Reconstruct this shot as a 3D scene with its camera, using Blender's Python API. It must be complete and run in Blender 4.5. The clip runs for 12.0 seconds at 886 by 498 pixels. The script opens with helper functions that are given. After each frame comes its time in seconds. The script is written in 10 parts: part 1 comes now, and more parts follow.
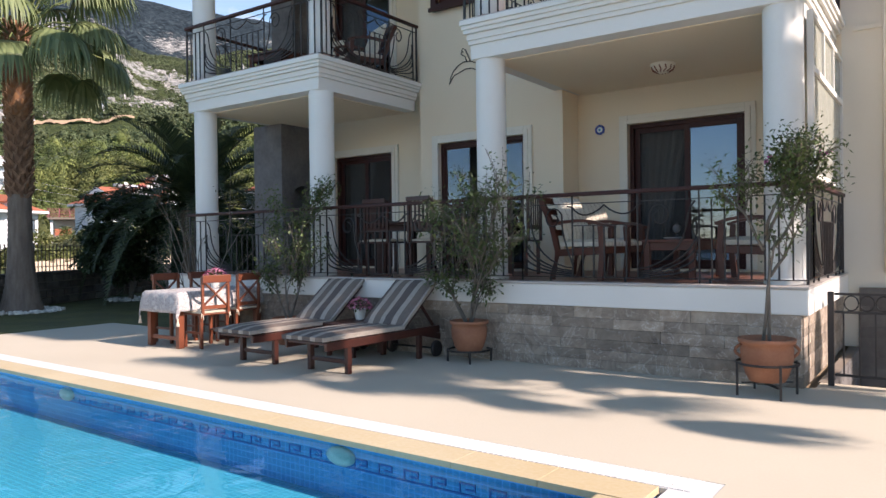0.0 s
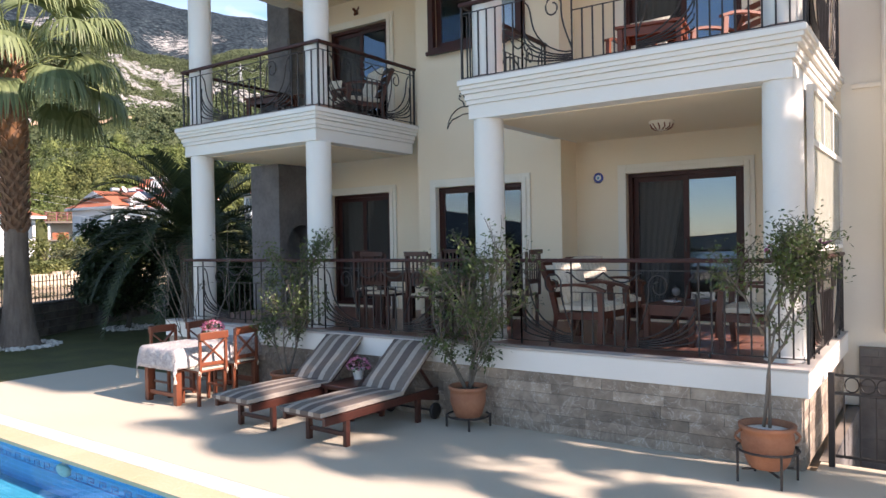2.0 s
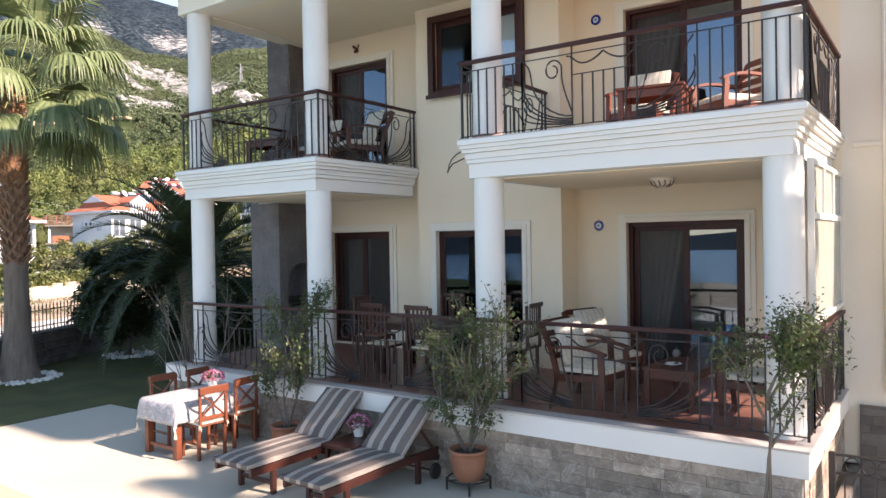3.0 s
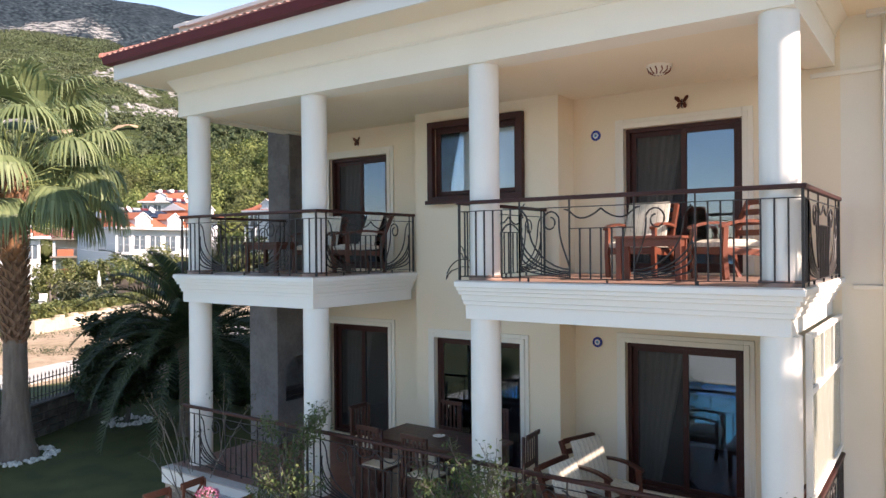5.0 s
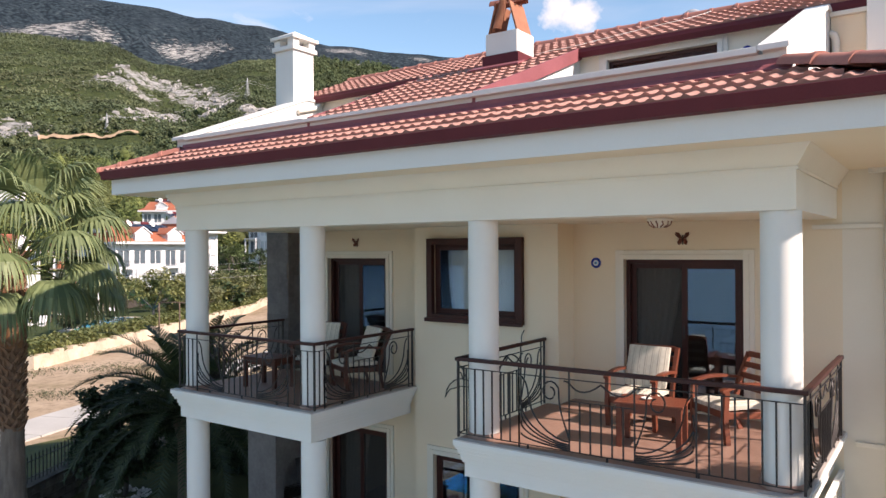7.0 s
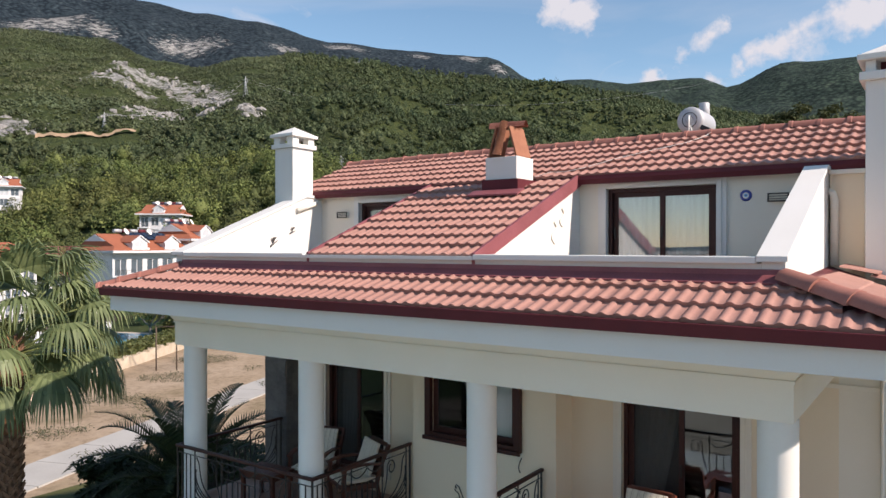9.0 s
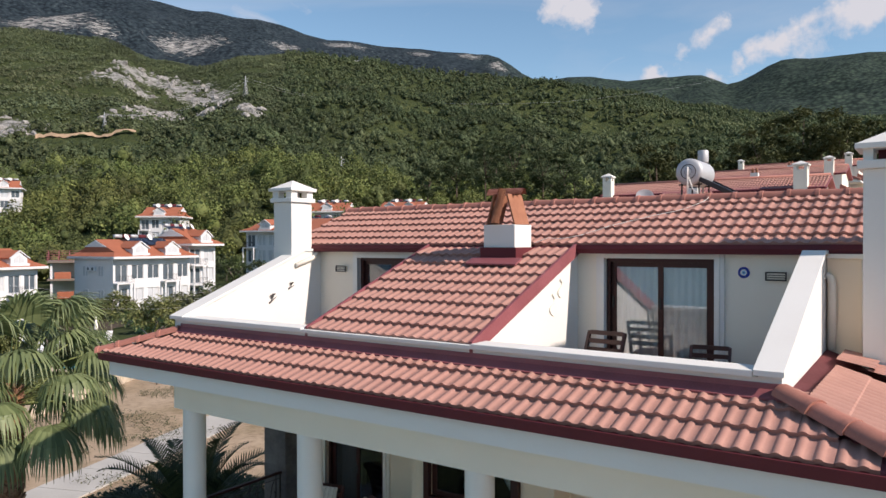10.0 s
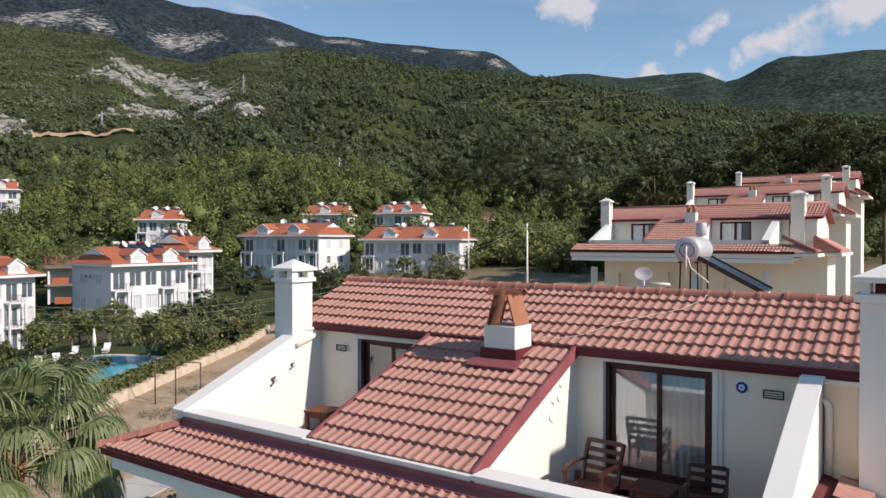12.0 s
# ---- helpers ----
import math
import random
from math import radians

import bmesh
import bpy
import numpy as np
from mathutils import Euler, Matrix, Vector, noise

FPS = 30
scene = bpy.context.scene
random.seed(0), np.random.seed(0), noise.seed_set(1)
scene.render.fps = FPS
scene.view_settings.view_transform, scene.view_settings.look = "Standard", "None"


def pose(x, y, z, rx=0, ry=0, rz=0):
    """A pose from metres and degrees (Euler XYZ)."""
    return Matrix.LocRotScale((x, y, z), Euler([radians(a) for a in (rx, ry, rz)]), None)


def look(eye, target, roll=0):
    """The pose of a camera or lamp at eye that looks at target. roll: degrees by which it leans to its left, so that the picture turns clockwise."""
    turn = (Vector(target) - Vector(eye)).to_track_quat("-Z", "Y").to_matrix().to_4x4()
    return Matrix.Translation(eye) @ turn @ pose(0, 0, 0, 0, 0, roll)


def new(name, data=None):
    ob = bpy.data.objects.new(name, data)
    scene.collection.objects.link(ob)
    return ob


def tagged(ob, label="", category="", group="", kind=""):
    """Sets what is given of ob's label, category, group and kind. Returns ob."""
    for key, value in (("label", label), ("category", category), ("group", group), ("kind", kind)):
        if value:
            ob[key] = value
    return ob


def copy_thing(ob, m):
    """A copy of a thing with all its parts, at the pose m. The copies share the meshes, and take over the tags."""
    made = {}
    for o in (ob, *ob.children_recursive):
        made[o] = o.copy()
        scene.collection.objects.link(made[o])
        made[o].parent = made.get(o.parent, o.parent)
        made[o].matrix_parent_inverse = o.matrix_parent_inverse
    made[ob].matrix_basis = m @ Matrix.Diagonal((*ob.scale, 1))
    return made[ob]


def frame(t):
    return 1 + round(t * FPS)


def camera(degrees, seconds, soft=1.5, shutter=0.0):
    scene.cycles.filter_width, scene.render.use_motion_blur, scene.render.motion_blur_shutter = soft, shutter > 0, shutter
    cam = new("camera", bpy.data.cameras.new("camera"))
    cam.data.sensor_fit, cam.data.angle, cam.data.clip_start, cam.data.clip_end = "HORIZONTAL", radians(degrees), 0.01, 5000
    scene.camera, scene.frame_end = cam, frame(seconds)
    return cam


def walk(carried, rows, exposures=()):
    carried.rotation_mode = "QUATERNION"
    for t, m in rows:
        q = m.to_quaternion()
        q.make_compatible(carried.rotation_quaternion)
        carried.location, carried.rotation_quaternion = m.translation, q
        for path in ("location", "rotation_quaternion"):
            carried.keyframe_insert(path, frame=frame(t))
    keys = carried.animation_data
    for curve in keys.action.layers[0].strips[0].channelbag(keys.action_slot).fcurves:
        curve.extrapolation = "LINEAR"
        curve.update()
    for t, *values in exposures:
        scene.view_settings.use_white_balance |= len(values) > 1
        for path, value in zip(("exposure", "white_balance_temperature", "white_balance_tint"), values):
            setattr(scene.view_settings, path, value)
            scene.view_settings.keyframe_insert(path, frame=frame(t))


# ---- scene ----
cam = camera(63.3, 12.0)
PATH = [
    (0, (0.054, -0.118, 1.316), (-1.094, 1.519, 1.301), -0.8),
    (0.5, (0.058, -0.111, 1.382), (-1.089, 1.527, 1.365), -0.8),
    (1, (0.057, -0.102, 1.563), (-1.088, 1.538, 1.543), -0.9),
    (1.5, (0.057, -0.075, 1.772), (-1.09, 1.564, 1.753), -0.9),
    (2, (0.035, -0.075, 2.063), (-1.109, 1.565, 2.042), -1.0),
    (2.5, (0.027, -0.069, 2.386), (-1.118, 1.571, 2.363), -1.0),
    (3, (0.036, -0.053, 2.774), (-1.109, 1.587, 2.75), -1.0),
    (5, (0.089, 0.059, 4.34), (-1.065, 1.693, 4.336), -0.5),
    (5.5, (0.051, 0.069, 4.765), (-1.101, 1.704, 4.762), -0.5),
    (6, (0.037, 0.08, 5.238), (-1.113, 1.716, 5.233), -0.4),
    (6.5, (0.072, 0.118, 5.661), (-1.081, 1.751, 5.662), -0.4),
    (7, (0.075, 0.129, 6.15), (-1.079, 1.762, 6.151), -0.4),
    (7.5, (0.071, 0.154, 6.604), (-1.084, 1.787, 6.605), -0.3),
    (9.5, (0.078, 0.096, 8.593), (-1.069, 1.734, 8.581), -0.0),
    (10, (0.103, 0.125, 9.119), (-1.046, 1.761, 9.104), -0.1),
    (10.5, (0.123, 0.125, 9.583), (-1.025, 1.763, 9.564), -0.1),
    (11, (0.126, 0.099, 10.103), (-1.021, 1.737, 10.074), -0.2),
    (11.5, (0.085, 0.073, 10.507), (-1.058, 1.715, 10.479), 0.0),
    (12, (0.103, 0.048, 10.697), (-1.041, 1.688, 10.672), -0.0),
]
walk(cam, [(t, look(eye, target, roll)) for t, eye, target, roll in PATH],
     exposures=[(0, 1.20, 7180, 25), (1.5, 1.35, 7380, 27), (2.2, 1.65, 7500, 28), (3.2, 1.80, 7600, 28), (5.0, 1.58, 7570, 27), (7.0, 1.09, 7430, 25), (9.5, 0.57, 7200, 21), (12, 0.43, 7130, 20)])

# ---- world, sun ----
SUN_EL, SUN_AZ = 35.0, 6.0            # height; degrees from +x towards +y
world = bpy.data.worlds.new("world")
scene.world = world
world.use_nodes = True
wn, wl = world.node_tree.nodes, world.node_tree.links
wn.clear()
sky = wn.new("ShaderNodeTexSky")
sky.sky_type, sky.sun_disc = "NISHITA", False
sky.sun_elevation, sky.sun_rotation = radians(SUN_EL), radians(90 - SUN_AZ)
sky.altitude, sky.air_density, sky.dust_density, sky.ozone_density = 0, 0.9, 0.05, 2.0
coord = wn.new("ShaderNodeTexCoord")
stretch = wn.new("ShaderNodeMapping")
stretch.inputs["Scale"].default_value = (1.0, 1.0, 1.5)
stretch.inputs["Location"].default_value = (2.055, 0.724, 0.62)
cloud = wn.new("ShaderNodeTexNoise")
cloud.inputs["Scale"].default_value, cloud.inputs["Detail"].default_value = 8.5, 12
cloud.inputs["Roughness"].default_value, cloud.inputs["Distortion"].default_value = 0.55, 0.6
edge = wn.new("ShaderNodeValToRGB")
edge.color_ramp.elements[0].position, edge.color_ramp.elements[1].position = 0.52, 0.72
mix = wn.new("ShaderNodeMixRGB")
mix.inputs[2].default_value = (3.05, 3.4, 3.85, 1)
back = wn.new("ShaderNodeBackground")
back.inputs["Strength"].default_value = 0.143
out = wn.new("ShaderNodeOutputWorld")
wl.new(coord.outputs["Generated"], stretch.inputs["Vector"])
wl.new(stretch.outputs[0], cloud.inputs["Vector"])
# the clouds gather over the hills to the north
gather, sum_ = None, wn.new("ShaderNodeMath")
ragged, bend, bent = wn.new("ShaderNodeTexNoise"), wn.new("ShaderNodeVectorMath"), wn.new("ShaderNodeVectorMath")
ragged.inputs["Scale"].default_value, ragged.inputs["Detail"].default_value, ragged.inputs["Roughness"].default_value = 16, 10, 0.62
bend.operation = "MULTIPLY_ADD"
bend.inputs[1].default_value, bend.inputs[2].default_value = (0.085, 0.085, 0.085), (-0.0425, -0.0425, -0.0425)
wl.new(coord.outputs["Generated"], ragged.inputs["Vector"]), wl.new(ragged.outputs["Color"], bend.inputs[0])
wl.new(coord.outputs["Generated"], bent.inputs[0]), wl.new(bend.outputs[0], bent.inputs[1])
for way, wide in (((-0.270, 0.931, 0.245), 0.024), ((-0.252, 0.933, 0.256), 0.027), ((-0.236, 0.934, 0.266), 0.022), ((-0.213, 0.949, 0.231), 0.020), ((-0.192, 0.951, 0.241), 0.027), ((-0.172, 0.953, 0.250), 0.028), ((-0.152, 0.955, 0.257), 0.028),
                  ((-0.132, 0.956, 0.264), 0.028), ((-0.112, 0.957, 0.269), 0.026), ((-0.090, 0.960, 0.271), 0.024), ((-0.07, 0.961, 0.274), 0.024), ((-0.04, 0.962, 0.276), 0.035), ((-0.414, 0.856, 0.310), 0.024), ((-0.390, 0.868, 0.308), 0.024), ((-0.24, 0.946, 0.211), 0.018), ((-0.31, 0.925, 0.214), 0.017)):
    near, bank, join = wn.new("ShaderNodeVectorMath"), wn.new("ShaderNodeMapRange"), wn.new("ShaderNodeMath")
    near.operation, join.operation = "DISTANCE", "MAXIMUM"
    near.inputs[1].default_value = way
    bank.inputs["From Min"].default_value, bank.inputs["From Max"].default_value = 0.0, wide * 1.5
    bank.inputs["To Min"].default_value, bank.inputs["To Max"].default_value = 0.32, -0.13
    wl.new(bent.outputs[0], near.inputs[0]), wl.new(near.outputs["Value"], bank.inputs["Value"])
    wl.new(bank.outputs[0], join.inputs[0])
    join.inputs[1].default_value = -0.13
    if gather:
        wl.new(gather.outputs[0], join.inputs[1])
    gather = join
wl.new(cloud.outputs["Fac"], sum_.inputs[0]), wl.new(gather.outputs[0], sum_.inputs[1])
wl.new(sum_.outputs[0], edge.inputs["Fac"])
# thin high streaks
streak, thin, weak, most = wn.new("ShaderNodeTexNoise"), wn.new("ShaderNodeMapRange"), wn.new("ShaderNodeMapping"), wn.new("ShaderNodeMath")
weak.inputs["Scale"].default_value, weak.inputs["Rotation"].default_value = (1.0, 1.0, 6.0), (0.25, 0.1, 0.4)
streak.inputs["Scale"].default_value, streak.inputs["Detail"].default_value, streak.inputs["Distortion"].default_value = 1.6, 7, 0.9
thin.inputs["From Min"].default_value, thin.inputs["From Max"].default_value, thin.inputs["To Max"].default_value = 0.48, 0.80, 0.35
most.operation = "MAXIMUM"
wl.new(coord.outputs["Generated"], weak.inputs["Vector"]), wl.new(weak.outputs[0], streak.inputs["Vector"])
wl.new(streak.outputs["Fac"], thin.inputs["Value"]), wl.new(thin.outputs[0], most.inputs[0])
wl.new(edge.outputs["Color"], most.inputs[1])
wl.new(most.outputs[0], mix.inputs[0])
deep = wn.new("ShaderNodeHueSaturation")
deep.inputs["Hue"].default_value, deep.inputs["Saturation"].default_value, deep.inputs["Value"].default_value = 0.487, 1.10, 0.79
wl.new(sky.outputs[0], deep.inputs["Color"])
wl.new(deep.outputs[0], mix.inputs[1])
wl.new(mix.outputs[0], back.inputs["Color"])
wl.new(back.outputs[0], out.inputs["Surface"])
sun = new("sun", bpy.data.lights.new("sun", "SUN"))
sun.data.energy, sun.data.angle, sun.data.color = 4.0, radians(1.2), (1.0, 0.955, 0.885)
sun_way = Vector((math.cos(radians(SUN_EL)) * math.cos(radians(SUN_AZ)), math.cos(radians(SUN_EL)) * math.sin(radians(SUN_AZ)), math.sin(radians(SUN_EL))))
sun.matrix_world = Matrix.Translation((30, 10, 40)) @ sun_way.to_track_quat("Z", "Y").to_matrix().to_4x4()

# ---- materials ----
def mat(name, col, col2=None, rough=0.7, metal=0.0, scale=3.0, fine=40.0, amount=0.35, bump=0.15, depth=0.01, vary=0.0, stretched=(1, 1, 1), spec=0.5, island=0.0):
    """A painted, stone, wood or cloth surface: broad stains and fine grain between two colours, fine relief, and a change of tone from piece to piece."""
    m = bpy.data.materials.new(name)
    m.use_nodes = True
    n, l = m.node_tree.nodes, m.node_tree.links
    b = n["Principled BSDF"]
    col2 = col2 or tuple(c * 0.72 for c in col)
    tc, mp = n.new("ShaderNodeTexCoord"), n.new("ShaderNodeMapping")
    mp.inputs["Scale"].default_value = stretched
    l.new(tc.outputs["Object"], mp.inputs["Vector"])
    broad, grain = n.new("ShaderNodeTexNoise"), n.new("ShaderNodeTexNoise")
    broad.inputs["Scale"].default_value, broad.inputs["Detail"].default_value = scale, 5
    grain.inputs["Scale"].default_value, grain.inputs["Detail"].default_value = fine, 4
    l.new(mp.outputs[0], broad.inputs["Vector"]), l.new(mp.outputs[0], grain.inputs["Vector"])
    add = n.new("ShaderNodeMath")
    add.operation = "MULTIPLY_ADD"
    add.inputs[1].default_value = 0.4
    l.new(grain.outputs["Fac"], add.inputs[0]), l.new(broad.outputs["Fac"], add.inputs[2])
    span = n.new("ShaderNodeMapRange")
    span.inputs["From Min"].default_value, span.inputs["From Max"].default_value = 0.4, 1.0
    span.inputs["To Max"].default_value = amount * 2
    l.new(add.outputs[0], span.inputs["Value"])
    mx = n.new("ShaderNodeMixRGB")
    mx.inputs[1].default_value, mx.inputs[2].default_value = (*col, 1), (*col2, 1)
    l.new(span.outputs[0], mx.inputs[0])
    top = mx
    if vary or island:
        hsv = n.new("ShaderNodeHueSaturation")
        tone = n.new("ShaderNodeMapRange")
        v = vary or island
        tone.inputs["To Min"].default_value, tone.inputs["To Max"].default_value = 1 - v, 1 + v
        if vary:
            l.new(n.new("ShaderNodeObjectInfo").outputs["Random"], tone.inputs["Value"])
        else:
            l.new(n.new("ShaderNodeNewGeometry").outputs["Random Per Island"], tone.inputs["Value"])
        l.new(tone.outputs[0], hsv.inputs["Value"])
        l.new(mx.outputs[0], hsv.inputs["Color"])
        top = hsv
    l.new(top.outputs[0], b.inputs["Base Color"])
    rr = n.new("ShaderNodeMapRange")
    rr.inputs["To Min"].default_value, rr.inputs["To Max"].default_value = max(0.02, rough - 0.1), min(1, rough + 0.1)
    l.new(grain.outputs["Fac"], rr.inputs["Value"]), l.new(rr.outputs[0], b.inputs["Roughness"])
    b.inputs["Metallic"].default_value = metal
    b.inputs["Specular IOR Level"].default_value = spec
    if bump:
        bp = n.new("ShaderNodeBump")
        bp.inputs["Strength"].default_value, bp.inputs["Distance"].default_value = bump, depth
        l.new(add.outputs[0], bp.inputs["Height"]), l.new(bp.outputs[0], b.inputs["Normal"])
    return m


def glass_mat(name, tint=(0.96, 0.98, 0.98), rough=0.0, ior=2.5, mirror=(0.39, 0.51, 0.64)):
    """A window pane: clear from the front, mirror-like at a slant."""
    m = bpy.data.materials.new(name)
    m.use_nodes = True
    n, l = m.node_tree.nodes, m.node_tree.links
    n.remove(n["Principled BSDF"])
    clear, shine, both, fr = n.new("ShaderNodeBsdfTransparent"), n.new("ShaderNodeBsdfGlossy"), n.new("ShaderNodeMixShader"), n.new("ShaderNodeFresnel")
    clear.inputs["Color"].default_value, shine.inputs["Roughness"].default_value = (*tint, 1), rough
    shine.inputs["Color"].default_value = (*mirror, 1)
    fr.inputs["IOR"].default_value = ior
    l.new(fr.outputs[0], both.inputs[0]), l.new(clear.outputs[0], both.inputs[1]), l.new(shine.outputs[0], both.inputs[2])
    l.new(both.outputs[0], n["Material Output"].inputs["Surface"])
    return m


M = {
    "cream": mat("cream_render", (0.80, 0.69, 0.53), (0.72, 0.61, 0.45), rough=0.9, scale=0.7, fine=90, amount=0.3, bump=0.12, depth=0.004),
    "white": mat("white_paint", (0.72, 0.71, 0.67), (0.645, 0.63, 0.585), rough=0.75, scale=1.1, fine=60, amount=0.3, bump=0.08, depth=0.003),
    "trim": mat("cream_trim", (0.77, 0.725, 0.63), (0.69, 0.64, 0.54), rough=0.75, scale=1.3, fine=70, amount=0.3, bump=0.08, depth=0.003),
    "deck": mat("deck_paving", (0.50, 0.448, 0.355), (0.425, 0.378, 0.298), rough=0.82, scale=0.5, fine=55, amount=0.4, bump=0.1, depth=0.004),
    "coping": mat("tan_coping", (0.52, 0.455, 0.325), (0.45, 0.34, 0.185), rough=0.6, scale=0.7, fine=35, amount=0.5, bump=0.15, depth=0.005, vary=0.03),
    "grate": mat("white_grate", (0.62, 0.615, 0.60), (0.56, 0.55, 0.53), rough=0.5, scale=2, fine=50, bump=0.0),
    "garden_stone": mat("dark_garden_stone", (0.17, 0.14, 0.115), (0.08, 0.066, 0.055), rough=0.9, scale=4, fine=20, amount=0.6, bump=0.4, depth=0.012, vary=0.28),
    "mortar": mat("mortar", (0.20, 0.165, 0.135), (0.14, 0.115, 0.095), rough=0.95, scale=6, fine=60, bump=0.3),
    "slate": mat("slate_cladding", (0.17, 0.16, 0.155), (0.09, 0.085, 0.085), rough=0.75, scale=2.5, fine=14, amount=0.6, bump=0.3, depth=0.01, vary=0.15),
    "tile": mat("roof_tile_clay", (0.44, 0.232, 0.184), (0.335, 0.163, 0.128), rough=0.75, scale=5, fine=50, amount=0.4, bump=0.12, depth=0.004, vary=0.06),
    "tile_far": mat("roof_tile_field", (0.44, 0.232, 0.182), (0.33, 0.163, 0.126), rough=0.75, scale=3, fine=40, amount=0.4, bump=0.12, depth=0.004, island=0.07),
    "ridge": mat("ridge_tile_clay", (0.43, 0.175, 0.125), (0.31, 0.12, 0.09), rough=0.7, scale=5, fine=45, amount=0.5, bump=0.12, depth=0.004, vary=0.12),
    "maroon": mat("maroon_metal", (0.125, 0.022, 0.028), (0.085, 0.015, 0.019), rough=0.65, spec=0.25, scale=3, fine=60, amount=0.35, bump=0.05, depth=0.003),
    "maroon_pale": mat("maroon_flashing", (0.30, 0.09, 0.10), (0.20, 0.055, 0.06), rough=0.6, scale=2.2, fine=40, amount=0.5, bump=0.12, depth=0.004),
    "brown": mat("brown_frame", (0.058, 0.016, 0.012), (0.034, 0.010, 0.008), rough=0.45, spec=0.3, scale=3, fine=60, amount=0.4, bump=0.04, depth=0.002),
    "iron": mat("black_iron", (0.018, 0.016, 0.016), (0.032, 0.022, 0.02), rough=0.5, scale=9, fine=80, amount=0.4, bump=0.1, depth=0.002),
    "handrail": mat("dark_handrail", (0.055, 0.017, 0.014), (0.032, 0.011, 0.009), rough=0.5, spec=0.3, scale=5, fine=60, amount=0.4, bump=0.06, depth=0.002),
    "wood": mat("stained_wood", (0.115, 0.030, 0.016), (0.062, 0.017, 0.010), rough=0.42, scale=3, fine=30, amount=0.5, bump=0.15, depth=0.003, stretched=(1, 1, 0.25), vary=0.12),
    "wood_red": mat("reddish_wood", (0.22, 0.062, 0.028), (0.13, 0.036, 0.018), rough=0.42, scale=3, fine=30, amount=0.5, bump=0.15, depth=0.003, vary=0.1),
    "wood_mid": mat("mahogany_stained_wood", (0.20, 0.055, 0.028), (0.12, 0.032, 0.017), rough=0.42, scale=3, fine=30, amount=0.5, bump=0.15, depth=0.003, vary=0.1),
    "dark_wood": mat("dark_wood", (0.075, 0.022, 0.014), (0.04, 0.012, 0.009), rough=0.4, scale=3, fine=30, amount=0.5, bump=0.15, depth=0.003, vary=0.12),
    "sill": mat("pale_stone_sill", (0.50, 0.455, 0.42), (0.40, 0.36, 0.33), rough=0.5, scale=3, fine=30, amount=0.5, bump=0.08, depth=0.003),
    "terracotta": mat("terracotta", (0.36, 0.15, 0.08), (0.25, 0.095, 0.05), rough=0.8, scale=6, fine=45, amount=0.55, bump=0.2, depth=0.006),
    "floor_tile": mat("terracotta_floor", (0.37, 0.225, 0.172), (0.28, 0.162, 0.124), rough=0.45, scale=4, fine=30, amount=0.5, bump=0.1, depth=0.003, vary=0.12),
    "floor_dark": mat("brown_floor", (0.23, 0.105, 0.078), (0.15, 0.066, 0.05), rough=0.35, scale=4, fine=30, amount=0.5, bump=0.1, depth=0.003, vary=0.12),
    "room": mat("room_paint", (0.45, 0.40, 0.34), rough=0.9, scale=1, fine=30, bump=0.05),
    "curtain": mat("sheer_curtain", (0.86, 0.85, 0.80), (0.76, 0.74, 0.68), rough=0.95, scale=2, fine=60, amount=0.3, bump=0.1),
    "grass": mat("lawn", (0.095, 0.098, 0.022), (0.05, 0.054, 0.013), rough=0.95, scale=1.5, fine=60, amount=0.6, bump=0.5, depth=0.03),
    "dirt": mat("dirt", (0.42, 0.29, 0.185), (0.30, 0.21, 0.13), rough=0.95, scale=0.25, fine=3, amount=0.6, bump=0.4, depth=0.05),
    "glass": glass_mat("window_glass"),
    "glass_clear": glass_mat("clear_door_glass", ior=1.75),
    "glass_attic": glass_mat("attic_door_glass", (0.98, 0.99, 0.99), ior=2.2, mirror=(0.92, 0.95, 0.98)),
}


